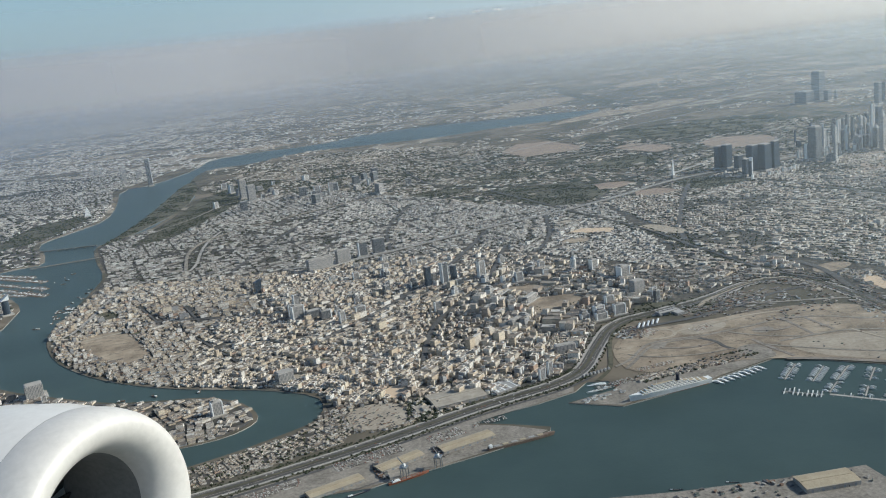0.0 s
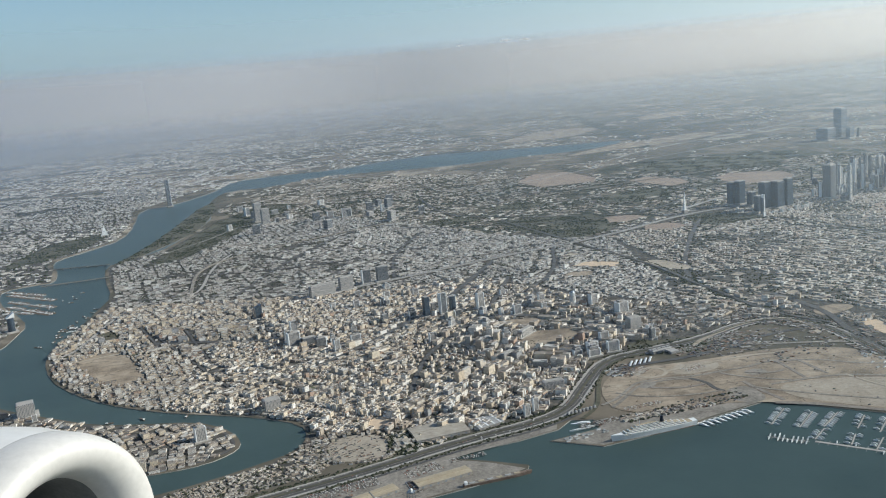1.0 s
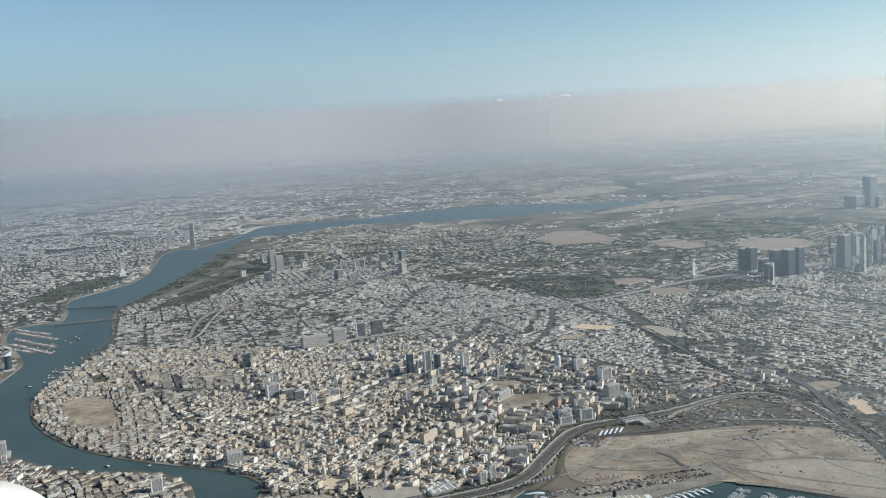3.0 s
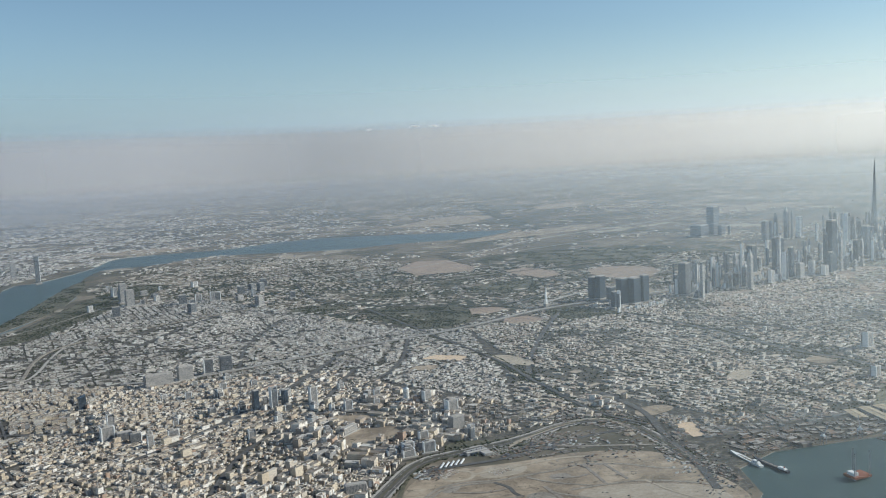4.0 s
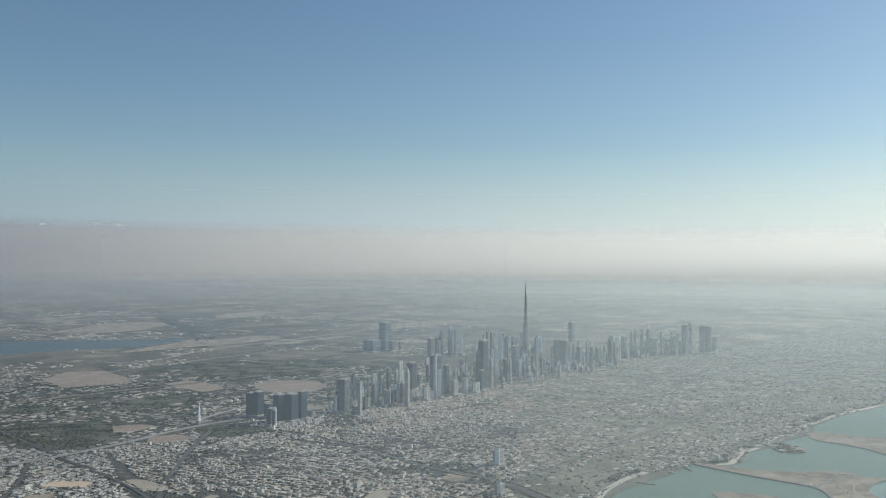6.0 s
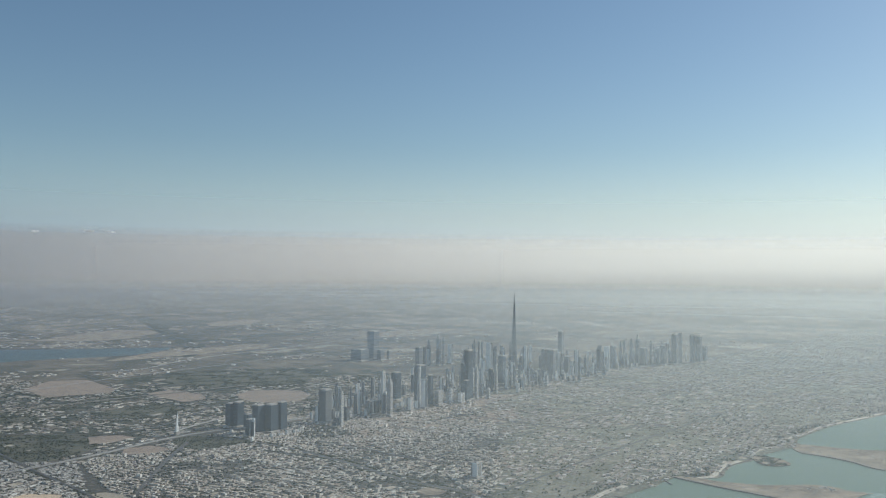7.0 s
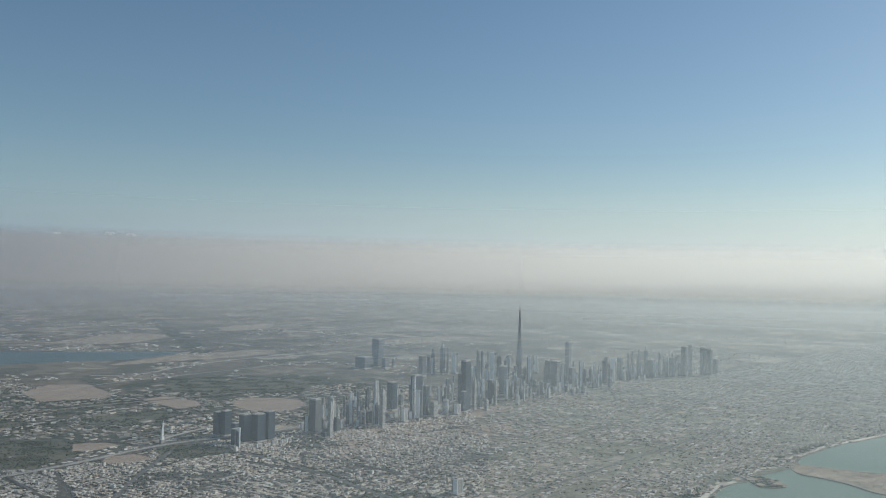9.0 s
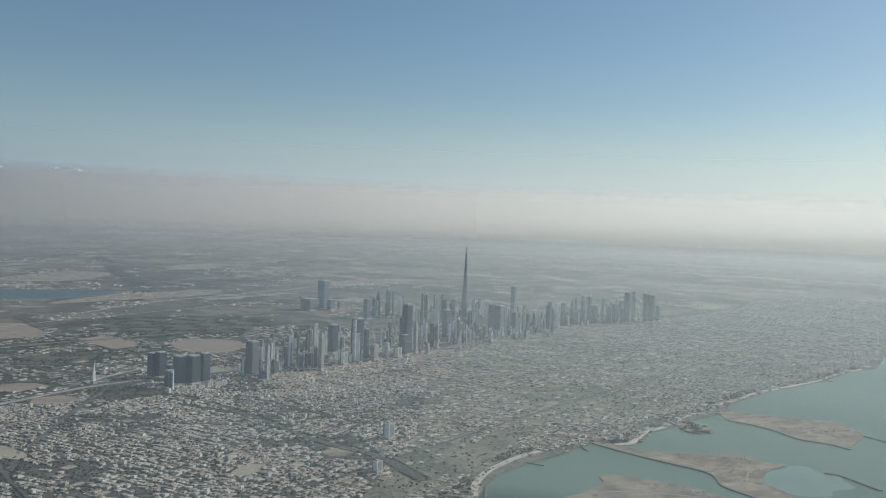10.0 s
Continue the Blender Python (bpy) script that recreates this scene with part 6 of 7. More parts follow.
def ship(x0, y0, x1, y1, label, hull, decks, funnel, name="ship"):
    """A ship from bow to stern: flared hull, stacked decks, lifeboats, funnel and masts."""
    root = new(name)
    length = math.hypot(x1 - x0, y1 - y0)
    a = math.degrees(math.atan2(y0 - y1, x0 - x1))
    root.matrix_world = pose((x0 + x1) / 2, (y0 + y1) / 2, -0.25, 0, 0, a)
    beam, depth = length * 0.11, length * (0.042 if decks < 4 else 0.058)
    ring = []
    for k in range(17):
        f = k / 16
        wide = math.sin(min(1.0, (1 - f) * 2.6) * math.pi / 2) ** 0.8 * (0.75 + 0.25 * min(1.0, f * 5))
        x = -length / 2 + f * length
        sheer = depth * (1 + 0.35 * f ** 3)
        ring.append([(x, -wide * beam / 2, sheer), (x * (0.96 if f > 0.8 else 1.0), -wide * beam * 0.36, -0.1), (x * (0.96 if f > 0.8 else 1.0), wide * beam * 0.36, -0.1), (x, wide * beam / 2, sheer)])
    v = [p for r in ring for p in r]
    f = []
    for k in range(16):
        b = 4 * k
        f += [(b, b + 1, b + 5, b + 4), (b + 2, b + 3, b + 7, b + 6), (b + 3, b, b + 4, b + 7)]
    f.append((0, 3, 2, 1))
    mesh_ob("hull", v, f, [hull], root)
    z = depth
    if decks < 4:
        # a working ship: bridge house aft, hatches and derricks along the deck
        for k in range(decks):
            house = part("deck_house", box_bm(length * (0.2 - 0.03 * k), beam * (0.8 - 0.12 * k), depth * 0.42, x=-length * 0.33, z=z, bevel=0.03), M_SHIPWHITE, root)
            part("window_band", box_bm(length * (0.2 - 0.03 * k) * 0.96, beam * (0.8 - 0.12 * k) + 0.02, depth * 0.08, x=-length * 0.33, z=z + depth * 0.2), M_DARK, house)
            z += depth * 0.42
        for k in range(4):
            part("hatch", box_bm(length * 0.1, beam * 0.5, depth * 0.16, x=-length * 0.14 + k * length * 0.13, z=depth * 0.98, bevel=0.02), M_WHARF, root)
            part("derrick", cone_bm(0.05, 0.03, depth * 1.5, depth * 0.95, 6, x=-length * 0.08 + k * length * 0.13), M_STEEL, root)
        part("funnel", cone_bm(beam * 0.14, beam * 0.11, depth * 0.7, z - 0.02, 12, x=-length * 0.38), funnel, root)
        return tagged(root, label, "ship")
    for k in range(decks):
        s, wide = (0.74, 0.64, 0.52, 0.40, 0.26)[k], (0.78, 0.66, 0.54, 0.46, 0.38)[k]
        house = part("deck_house", box_bm(length * s, beam * wide, depth * 0.24, x=length * (0.0, 0.02, 0.04, 0.05, 0.08)[k], z=z, bevel=0.03), M_SHIPWHITE, root)
        part("window_band", box_bm(length * s * 0.97, beam * wide + 0.03, depth * 0.08, x=length * (0.0, 0.02, 0.04, 0.05, 0.08)[k], z=z + depth * 0.09), M_DARK, house)
        part("deck_planking", box_bm(length * s * 0.96, beam * wide * 0.9, 0.03, x=length * (0.0, 0.02, 0.04, 0.05, 0.08)[k], z=z + depth * 0.24 - 0.01), M_TANROOF, house, "weathered wooden deck")
        z += depth * 0.24
    part("fore_deck", box_bm(length * 0.8, beam * 0.82, 0.04, x=-length * 0.04, z=depth * 1.0), M_TANROOF, root, "weathered wooden deck")
    for k in range(max(0, decks - 2) * 4):
        for s in (-1, 1):
            part("lifeboat", box_bm(length * 0.025, beam * 0.09, depth * 0.13, x=-length * 0.2 + k * length * 0.04, y=s * beam * 0.42, z=depth * 1.12, bevel=0.02), M_SHIPWHITE, root, "white lifeboat")
    part("funnel", cone_bm(beam * 0.2, beam * 0.15, depth * 1.3, z - depth * 0.4, 14, x=-length * 0.10), funnel, root, "tall dark funnel with a slanted top")
    part("boot_stripe", box_bm(length * 0.86, beam * 0.86, depth * 0.09, x=-length * 0.03, z=0.02, bevel=0.02), M_OLDHULL, root, "dull brown waterline stripe")
    part("mast", cone_bm(0.06, 0.03, depth * 1.3, z, 6, x=length * 0.16), M_SHIPWHITE, root)
    return tagged(root, label, "ship")


ship(49.4, 243.6, 76.4, 251.9, "long white ocean liner with stacked decks at the quay", M_SHIPWHITE, 5, M_HULL, "ocean_liner")
ship(38.6, 253.9, 46.4, 256.4, "small white ferry by the quay", M_SHIPWHITE, 3, M_HULL, "ferry")
ship(-26.0, 208.4, -32.0, 205.6, "small coaster moored at the wharf", M_HULL, 2, M_RUST, "coaster")
ship(-10.6, 214.6, -21.2, 209.8, "rusty coaster moored at the wharf", M_RUST, 2, M_HULL, "coaster")
ship(171.5, 300.5, 175.5, 283.5, "white supply ship in the dock", M_SHIPWHITE, 3, M_HULL, "supply_ship")
ship(176.5, 292.5, 181.5, 276.5, "dark supply ship in the dock", M_HULL, 2, M_RUST, "supply_ship")
for x0, y0, x1, y1, white in ((233, 287, 243, 271, 0), (246, 268, 250, 255, 1), (282, 276, 288, 262, 0), (296, 286, 306, 272, 1), (268, 296, 276, 284, 0), (312, 266, 320, 250, 0)):
    ship(x0, y0, x1, y1, "work ship moored in the docks", M_OLDHULL if white else M_HULL, 2, M_RUST, "work_ship")
for x, y in ((61.8, 190.6), (48.2, 190.3)):
    ship(x + 1.6, y - 0.4, x - 1.6, y + 0.4, "small tug at the pier", M_HULL, 2, M_RUST, "tug")
barge = new("barge")
barge.matrix_world = pose(15.3, 225.6, -0.3, 0, 0, math.degrees(math.atan2(6.0, 20.4)))
v, q = [], [(0, 3, 2, 1)]
for k in range(13):
    f = k / 12
    w, top = 0.85 * (1 - max(0.0, f - 0.75) * 2.4) * (1 - max(0.0, 0.15 - f) * 2.0), 0.85 + 0.5 * max(0.0, f - 0.7)
    v += [(-10.0 + 20.0 * f, -w, top), (-10.0 + 19.6 * f, -w * 0.85, 0.0), (-10.0 + 19.6 * f, w * 0.85, 0.0), (-10.0 + 20.0 * f, w, top)]
for k in range(12):
    c = 4 * k
    q += [(c, c + 1, c + 5, c + 4), (c + 1, c + 2, c + 6, c + 5), (c + 2, c + 3, c + 7, c + 6), (c + 3, c, c + 4, c + 7)]
mesh_ob("hull", v, q + [(48, 49, 50, 51)], [M_OLDHULL], barge)
part("deck", box_bm(16.5, 1.2, 0.06, x=-0.6, z=0.83, bevel=0.01), M_WHARF, barge)
for k in range(6):
    part("hatch", box_bm(1.7, 0.8, 0.22, x=-7.4 + 2.6 * k, z=0.88, bevel=0.03), M_TANROOF if k % 2 else M_GREYROOF, barge)
part("wheelhouse", box_bm(0.9, 1.0, 0.8, x=-9.2, z=0.8, bevel=0.05), M_SHIPWHITE, barge)
tagged(barge, "long low weathered brown barge lying along the pier tip", "barge")


def yacht(x, y, length, angle, label="white motor yacht moored by the quay"):
    root = new("motor_yacht")
    root.matrix_world = pose(x, y, -0.25, 0, 0, angle)
    b = length * 0.26
    v = []
    for f in (0.0, 0.35, 0.7, 0.9, 1.0):
        w = b / 2 * (1 - max(0, (f - 0.35) / 0.65) ** 2)
        v += [(-length / 2 + f * length, -w, 0.26 + 0.08 * f), (-length / 2 + f * length, -w * 0.7, -0.03), (-length / 2 + f * length, w * 0.7, -0.03), (-length / 2 + f * length, w, 0.26 + 0.08 * f)]
    q = [(0, 3, 2, 1)]
    for k in range(4):
        c = 4 * k
        q += [(c, c + 1, c + 5, c + 4), (c + 1, c + 2, c + 6, c + 5), (c + 2, c + 3, c + 7, c + 6), (c + 3, c, c + 4, c + 7)]
    mesh_ob("hull", v, q, [M_SHIPWHITE], root)
    cabin = part("cabin", box_bm(length * 0.5, b * 0.72, 0.22, x=-length * 0.08, z=0.26, bevel=0.04), M_SHIPWHITE, root)
    part("window_band", box_bm(length * 0.48, b * 0.74, 0.07, x=-length * 0.08, z=0.34), M_DARK, cabin)
    part("flybridge", box_bm(length * 0.26, b * 0.55, 0.14, x=-length * 0.12, z=0.47, bevel=0.03), M_SHIPWHITE, root)
    return tagged(root, label, "yacht", "moored yachts")


first = yacht(78.4, 250.2, 4.4, -50)
for k in range(1, 9):
    copy_thing(first, pose(78.4 + 1.95 * k, 250.2 + 0.9 * k, -0.25, 0, 0, -50 + random.uniform(-5, 5)))
yacht(42.8, 259.6, 6.2, 185, "large white motor yacht in the inlet beside the highway")
small = yacht(97.0, 239.0, 1.7, 60, "small white motor boat at a marina pontoon")


def pontoon(x0, y0, x1, y1, width, label):
    root = new("pontoon")
    length, a = math.hypot(x1 - x0, y1 - y0), math.degrees(math.atan2(y1 - y0, x1 - x0))
    root.matrix_world = pose((x0 + x1) / 2, (y0 + y1) / 2, -0.27, 0, 0, a)
    part("deck", box_bm(length, width, 0.14, bevel=0.01), M_CONCRETE, root)
    n = max(2, int(length / 2.4))
    for k in range(n):
        for s in (-1, 1):
            part("finger", box_bm(0.08, 1.2, 0.1, x=-length / 2 + (k + 0.5) * length / n, y=s * (width / 2 + 0.62)), M_CONCRETE, root)
    return tagged(root, label, "pontoon", "marina pontoons")


for row in ((93.2, 238.5, 102.9, 232.8), (104.4, 232.6, 122.4, 220.5), (105.0, 257.6, 97.2, 246.5), (112.0, 253.4, 104.0, 242.8), (118.8, 251.4, 110.7, 241.8), (125.0, 247.6, 118.9, 238.7), (130.0, 243.9, 123.5, 235.0),
            (110.3, 240.7, 104.9, 233.9), (116.8, 235.2, 112.7, 228.6), (122.8, 231.5, 117.7, 224.5), (137, 239, 131, 229), (143, 235, 137, 225), (128.5, 229, 124, 222)):
    pontoon(*row, 1.0 if row[2] - row[0] > 15 else 0.4, "grey floating marina pontoon with fingers")
    n = int(math.hypot(row[2] - row[0], row[3] - row[1]) / 1.15)
    a = math.degrees(math.atan2(row[3] - row[1], row[2] - row[0]))
    for k in range(n):
        for s in (-1, 1):
            if random.random() < (0.85 if row[0] < 119 and row[1] > 237 else 0.05 if row[2] - row[0] > 15 else 0.35):
                f = (k + 0.5) / n
                nx, ny = -math.sin(radians(a)) * s * 1.3, math.cos(radians(a)) * s * 1.3
                copy_thing(small, pose(row[0] + f * (row[2] - row[0]) + nx, row[1] + f * (row[3] - row[1]) + ny, -0.25, 0, 0, a + 90 * s))
def dhow(x, y, length, angle):
    """A wooden trading boat: a deep hull with rising bow and stern, a deck, a stern cabin and a mast."""
    root = new("wooden_dhow")
    root.matrix_world = pose(x, y, -0.25, 0, 0, angle)
    v, q = [], [(0, 3, 2, 1)]
    for k in range(7):
        f = k / 6
        w = length * 0.15 * math.sin(math.pi * (0.18 + 0.8 * f)) ** 0.7
        top = 0.28 + 0.5 * (f - 0.4) ** 2
        v += [(length * (f - 0.5), -w, top), (length * (f - 0.5) * 0.92, -w * 0.6, -0.04), (length * (f - 0.5) * 0.92, w * 0.6, -0.04), (length * (f - 0.5), w, top)]
    for k in range(6):
        c = 4 * k
        q += [(c, c + 1, c + 5, c + 4), (c + 1, c + 2, c + 6, c + 5), (c + 2, c + 3, c + 7, c + 6), (c + 3, c, c + 4, c + 7)]
    mesh_ob("hull", v, q + [(24, 25, 26, 27)], [M_OLDHULL], root)
    cab = part("stern_cabin", box_bm(length * 0.3, length * 0.22, 0.26, x=-length * 0.3, z=0.28, bevel=0.03), M_SHIPWHITE, root)
    part("window_band", box_bm(length * 0.28, length * 0.23, 0.08, x=-length * 0.3, z=0.38), M_DARK, cab)
    part("cargo", box_bm(length * 0.34, length * 0.18, 0.16, x=length * 0.08, z=0.26, bevel=0.04), M_CONTAINER, root)
    part("mast", cone_bm(0.04, 0.02, 1.1, 0.25, 6, x=length * 0.1), M_OLDHULL, root)
    return tagged(root, "brown wooden trading dhow with a white stern cabin", "boat", "creek dhows")


craft = dhow(-198, 438, 3.0, 30)
for k in range(46):
    i = random.choice((0, 1, 2))
    x, y = ((-197 + random.uniform(-4, 3), 440 + random.uniform(-30, 45)), (-232 + random.uniform(-8, 8), 500 + random.uniform(-18, 40)), (-110 + random.uniform(-60, 55), 297 + random.uniform(-2, 2)))[i]
    if not bool(inside(LAND, np.array([x]), np.array([y]))[0]):
        copy_thing(craft, pose(x, y, -0.25, 0, 0, random.uniform(0, 180)))

for x0, y0, x1, y1 in ((-281, 545.7, -240, 518.7), (-271.6, 526, -231, 497.5), (-266.4, 512, -224, 480.5), (-288, 556, -252.7, 535.2), (-265, 502.4, -237, 485.2)):
    pontoon(x0, y0, x1, y1, 1.0, "long moored-boat jetty across the creek")
    n, a = int(math.hypot(x1 - x0, y1 - y0) / 1.5), math.degrees(math.atan2(y1 - y0, x1 - x0))
    for k in range(n):
        for s in (-1, 1):
            if random.random() < 0.5:
                f = (k + 0.5) / n
                copy_thing(craft, pose(x0 + f * (x1 - x0) - math.sin(radians(a)) * s * 1.5, y0 + f * (y1 - y0) + math.cos(radians(a)) * s * 1.5, -0.25, 0, 0, a + 90 * s))
for x, y, a in ((-194, 436, 25), (-196, 444, 30)):
    copy_thing(first, pose(x, y, -0.25, 0, 0, a))


def sail_hall(x, y, w, h, angle, label):
    """A hall under one great white curved sail."""
    root = new("sail_hall")
    root.matrix_world = pose(x, y, 0, 0, 0, angle)
    part("base", box_bm(w * 1.5, w * 0.9, h * 0.18, bevel=0.08), M_CONCRETE, root)
    v, f, n = [], [], 10
    for k in range(n + 1):
        t = k / n
        half = w * 0.62 * (1 - t) ** 0.8 + 0.05
        y0 = -w * 0.35 + w * 0.5 * t * t
        v += [(-half, y0, h * 0.15 + h * t), (half, y0, h * 0.15 + h * t), (half, y0 + 0.25, h * 0.15 + h * t), (-half, y0 + 0.25, h * 0.15 + h * t)]
    for k in range(n):
        b = 4 * k
        f += [(b, b + 1, b + 5, b + 4), (b + 1, b + 2, b + 6, b + 5), (b + 2, b + 3, b + 7, b + 6), (b + 3, b, b + 4, b + 7)]
    f += [(3, 2, 1, 0), (4 * n, 4 * n + 1, 4 * n + 2, 4 * n + 3)]
    mesh_ob("sail", v, f, [M_WHITE], root, "white curved sail")
    return tagged(root, label, "hall")


gt = new("bank_tower")
gt.matrix_world = pose(-229, 445, 0, 0, 0, 38)
part("base", box_bm(6.0, 5.0, 0.9, bevel=0.06), M_CONCRETE, gt)
part("shaft", prism_bm(3.6, 3.0, 0.0, 8.2, sides=14), M_DARK, gt)
part("wing", box_bm(3.2, 1.2, 7.2, x=0.4, y=1.3, bevel=0.05), M_GLASSY, gt)
part("slanting_crown", prism_bm(4.0, 3.2, 8.15, 9.6, 2.6), M_WHITE, gt, "white slanting crown")
tagged(gt, "dark glass bank tower with a white slanting crown", "tower")
sail_hall(-309, 776, 4.6, 8.0, 20, "far white sail-shaped pavilion on the creek bank")

# containers, parked cars and yard clutter, too many to count
clutter = Heap()
for poly, count, size, rise in (([(-26.8, 221.8), (-24.8, 223), (-21.1, 213), (-23, 212.7)], 60, (1.2, 0.26), 0.5), ([(-9.7, 227.6), (-8, 229), (-5.4, 222), (-7.1, 221.4)], 60, (1.2, 0.26), 0.5),
                                (DOCKS, 400, (1.2, 0.26), 0.4), (DOCK, 420, (1.4, 0.5), 0.5), (MOLE, 240, (1.2, 0.4), 0.4), (YARDS, 500, (1.2, 0.3), 0.3), (QUAYSIDE, 120, (1.0, 0.3), 0.3), (COAST_SAND, 60, (0.7, 0.3), 0.25), ([(88, 312), (110, 318), (126, 330), (104, 328)], 160, (1.2, 0.6), 0.3), ([(58, 300), (66, 296), (70, 306), (64, 312)], 160, (0.9, 0.4), 0.25), (LOT_EARTH, 70, (1.6, 0.12), 0.16), (LOT_EARTH, 40, (0.6, 0.4), 0.2), ([(110, 300), (140, 320), (146, 310), (120, 296)], 60, (1.0, 0.5), 0.3), ([(24, 175), (92, 183), (92, 190), (34, 189)], 120, (1.2, 0.3), 0.4)):
    p = np.asarray(poly, float)
    x, y = rng.uniform(p[:, 0].min(), p[:, 0].max(), count * 3), rng.uniform(p[:, 1].min(), p[:, 1].max(), count * 3)
    ok = inside(poly, x, y)
    x, y = x[ok][:count], y[ok][:count]
    m = len(x)
    clutter.add(x, y, np.full(m, 0.05), np.full(m, size[0]) * rng.uniform(0.6, 1.2, m), np.full(m, size[1]) * rng.uniform(0.8, 1.8, m), rise * rng.uniform(0.5, 1.3, m), np.radians(rng.choice((25, 115, 30, 60), m)), False)
clutter.build("freight_containers", [M_CONTAINER], "stacked containers, trucks and stores on the quays", "containers")
cars = Heap()
for (x0, y0, x1, y1), rows in (((-37.5, 225, -19, 233.5), 6), ((-11.5, 235, -2, 240), 6), ((-62, 212, -46, 219), 5), ((58, 268, 70, 272), 3), ((42, 257, 54, 262), 4), ((2, 240.5, 12, 244), 3), ((84, 322, 97, 328), 7), ((100, 330, 116, 338), 4), ((66, 300, 72, 306), 5), ((84, 300, 92, 304), 5)):
    a = math.atan2(y1 - y0, x1 - x0)
    length = math.hypot(x1 - x0, y1 - y0)
    for k in range(rows):
        u = np.arange(0, length, 0.32)
        u = u[rng.random(len(u)) < 0.7]
        off = -(k * 0.95)
        cars.add(x0 + u * math.cos(a) - off * math.sin(a), y0 + u * math.sin(a) + off * math.cos(a), np.full(len(u), 0.05), np.full(len(u), 0.2), np.full(len(u), 0.45), np.full(len(u), 0.16), np.full(len(u), a), False)
for line, count in ((HIGHWAY, 220), (TRUNK, 400), (AVENUE, 100)):
    p = np.asarray(rounded(line, 2))[:-1]
    t = rng.uniform(0, len(p) - 1.01, count)
    i = t.astype(int)
    d = p[i + 1] - p[i]
    q = p[i] + (t - i)[:, None] * d
    u = rng.choice((-1.7, -1.2, -0.7, 0.7, 1.2, 1.7), count)
    ln = np.hypot(*d.T)
    cars.add(q[:, 0] - d[:, 1] / ln * u, q[:, 1] + d[:, 0] / ln * u, np.full(count, 0.15), np.full(count, 0.46), np.full(count, 0.2), np.full(count, 0.16), np.arctan2(d[:, 1], d[:, 0]), False)
cars.build("parked_cars", [M_CAR], "parked and driving cars, white, grey and dark", "cars")

# bridges over the creek
for x0, y0, x1, y1 in ((-290, 623.5, -246, 622.4), (-268, 562, -226, 574)):
    br = new("bridge")
    length, a = math.hypot(x1 - x0, y1 - y0), math.degrees(math.atan2(y1 - y0, x1 - x0))
    br.matrix_world = pose((x0 + x1) / 2, (y0 + y1) / 2, 0, 0, 0, a)
    part("deck", box_bm(length, 2.0, 0.3, z=0.5, bevel=0.03), M_WHARF, br)
    for s in (-1, 1):
        part("railing", box_bm(length, 0.08, 0.14, y=s * 0.96, z=0.79), M_WHARF, br)
    for k in range(7):
        part("pier", box_bm(0.5, 1.6, 0.9, x=-length / 2 + (k + 0.5) * length / 7, z=-0.38), M_WHARF, br)
    tagged(br, "low grey concrete road bridge across the creek", "bridge", "creek bridges")

# jack-up barge with lattice legs in the dock
rig = new("jack_up_rig")
rig.matrix_world = pose(200.5, 268, 0, 0, 0, 15)
part("platform", box_bm(7, 5, 0.8, z=0.4, bevel=0.08), M_RUST, rig)
part("deck_house", box_bm(2, 3, 1.0, x=-2, z=1.19, bevel=0.05), M_SHIPWHITE, rig)
for lx, ly in ((-3, -2), (3, -2), (0, 2)):
    bm = bmesh.new()
    for cx, cy in ((-0.25, -0.2), (0.25, -0.2), (0, 0.25)):
        box_bm(0.1, 0.1, 9.5, lx + cx, ly + cy, -0.3, bm=bm)
    for k in range(12):
        box_bm(0.6, 0.5, 0.06, lx, ly, 0.4 + 0.74 * k, bm=bm)
    part("lattice_leg", bm, M_STEEL, rig)
tagged(rig, "grey jack-up rig with three lattice legs in the dock", "rig")

# quay cranes
def crane(x, y, angle):
    root = new("quay_crane")
    root.matrix_world = pose(x, y, 0.03, 0, 0, angle)
    for lx, ly in ((-0.8, -0.8), (0.8, -0.8), (-0.8, 0.8), (0.8, 0.8)):
        part("leg", box_bm(0.16, 0.16, 3.0, lx, ly), M_STEEL, root)
    part("cross_beam", box_bm(2.0, 2.0, 0.25, z=2.95, bevel=0.03), M_STEEL, root)
    part("cab", box_bm(0.9, 0.8, 0.7, z=3.18, bevel=0.05), M_SHIPWHITE, root)
    bm = box_bm(5.0, 0.22, 0.26, x=2.2)
    bmesh.ops.rotate(bm, verts=bm.verts, cent=(0, 0, 0), matrix=Matrix.Rotation(radians(-48), 3, "Y"))
    bmesh.ops.translate(bm, verts=bm.verts, vec=(0, 0, 3.6))
    part("jib", bm, M_STEEL, root)
    return tagged(root, "grey harbour crane with a raised jib", "crane", "quay cranes")


for x, y, a in ((239, 280, 20), (248, 262, 50), (284, 268, 200), (276, 286, 220), (-17, 212.6, 250), (-8, 216.2, 255), (228, 297, 10), (290, 255, 190), (258, 300, 30), (266, 246, 80), (262, 280, 140), (304, 300, 60), (318, 282, 230), (206, 300, 20), (222, 304, 70)):
    crane(x, y, a)

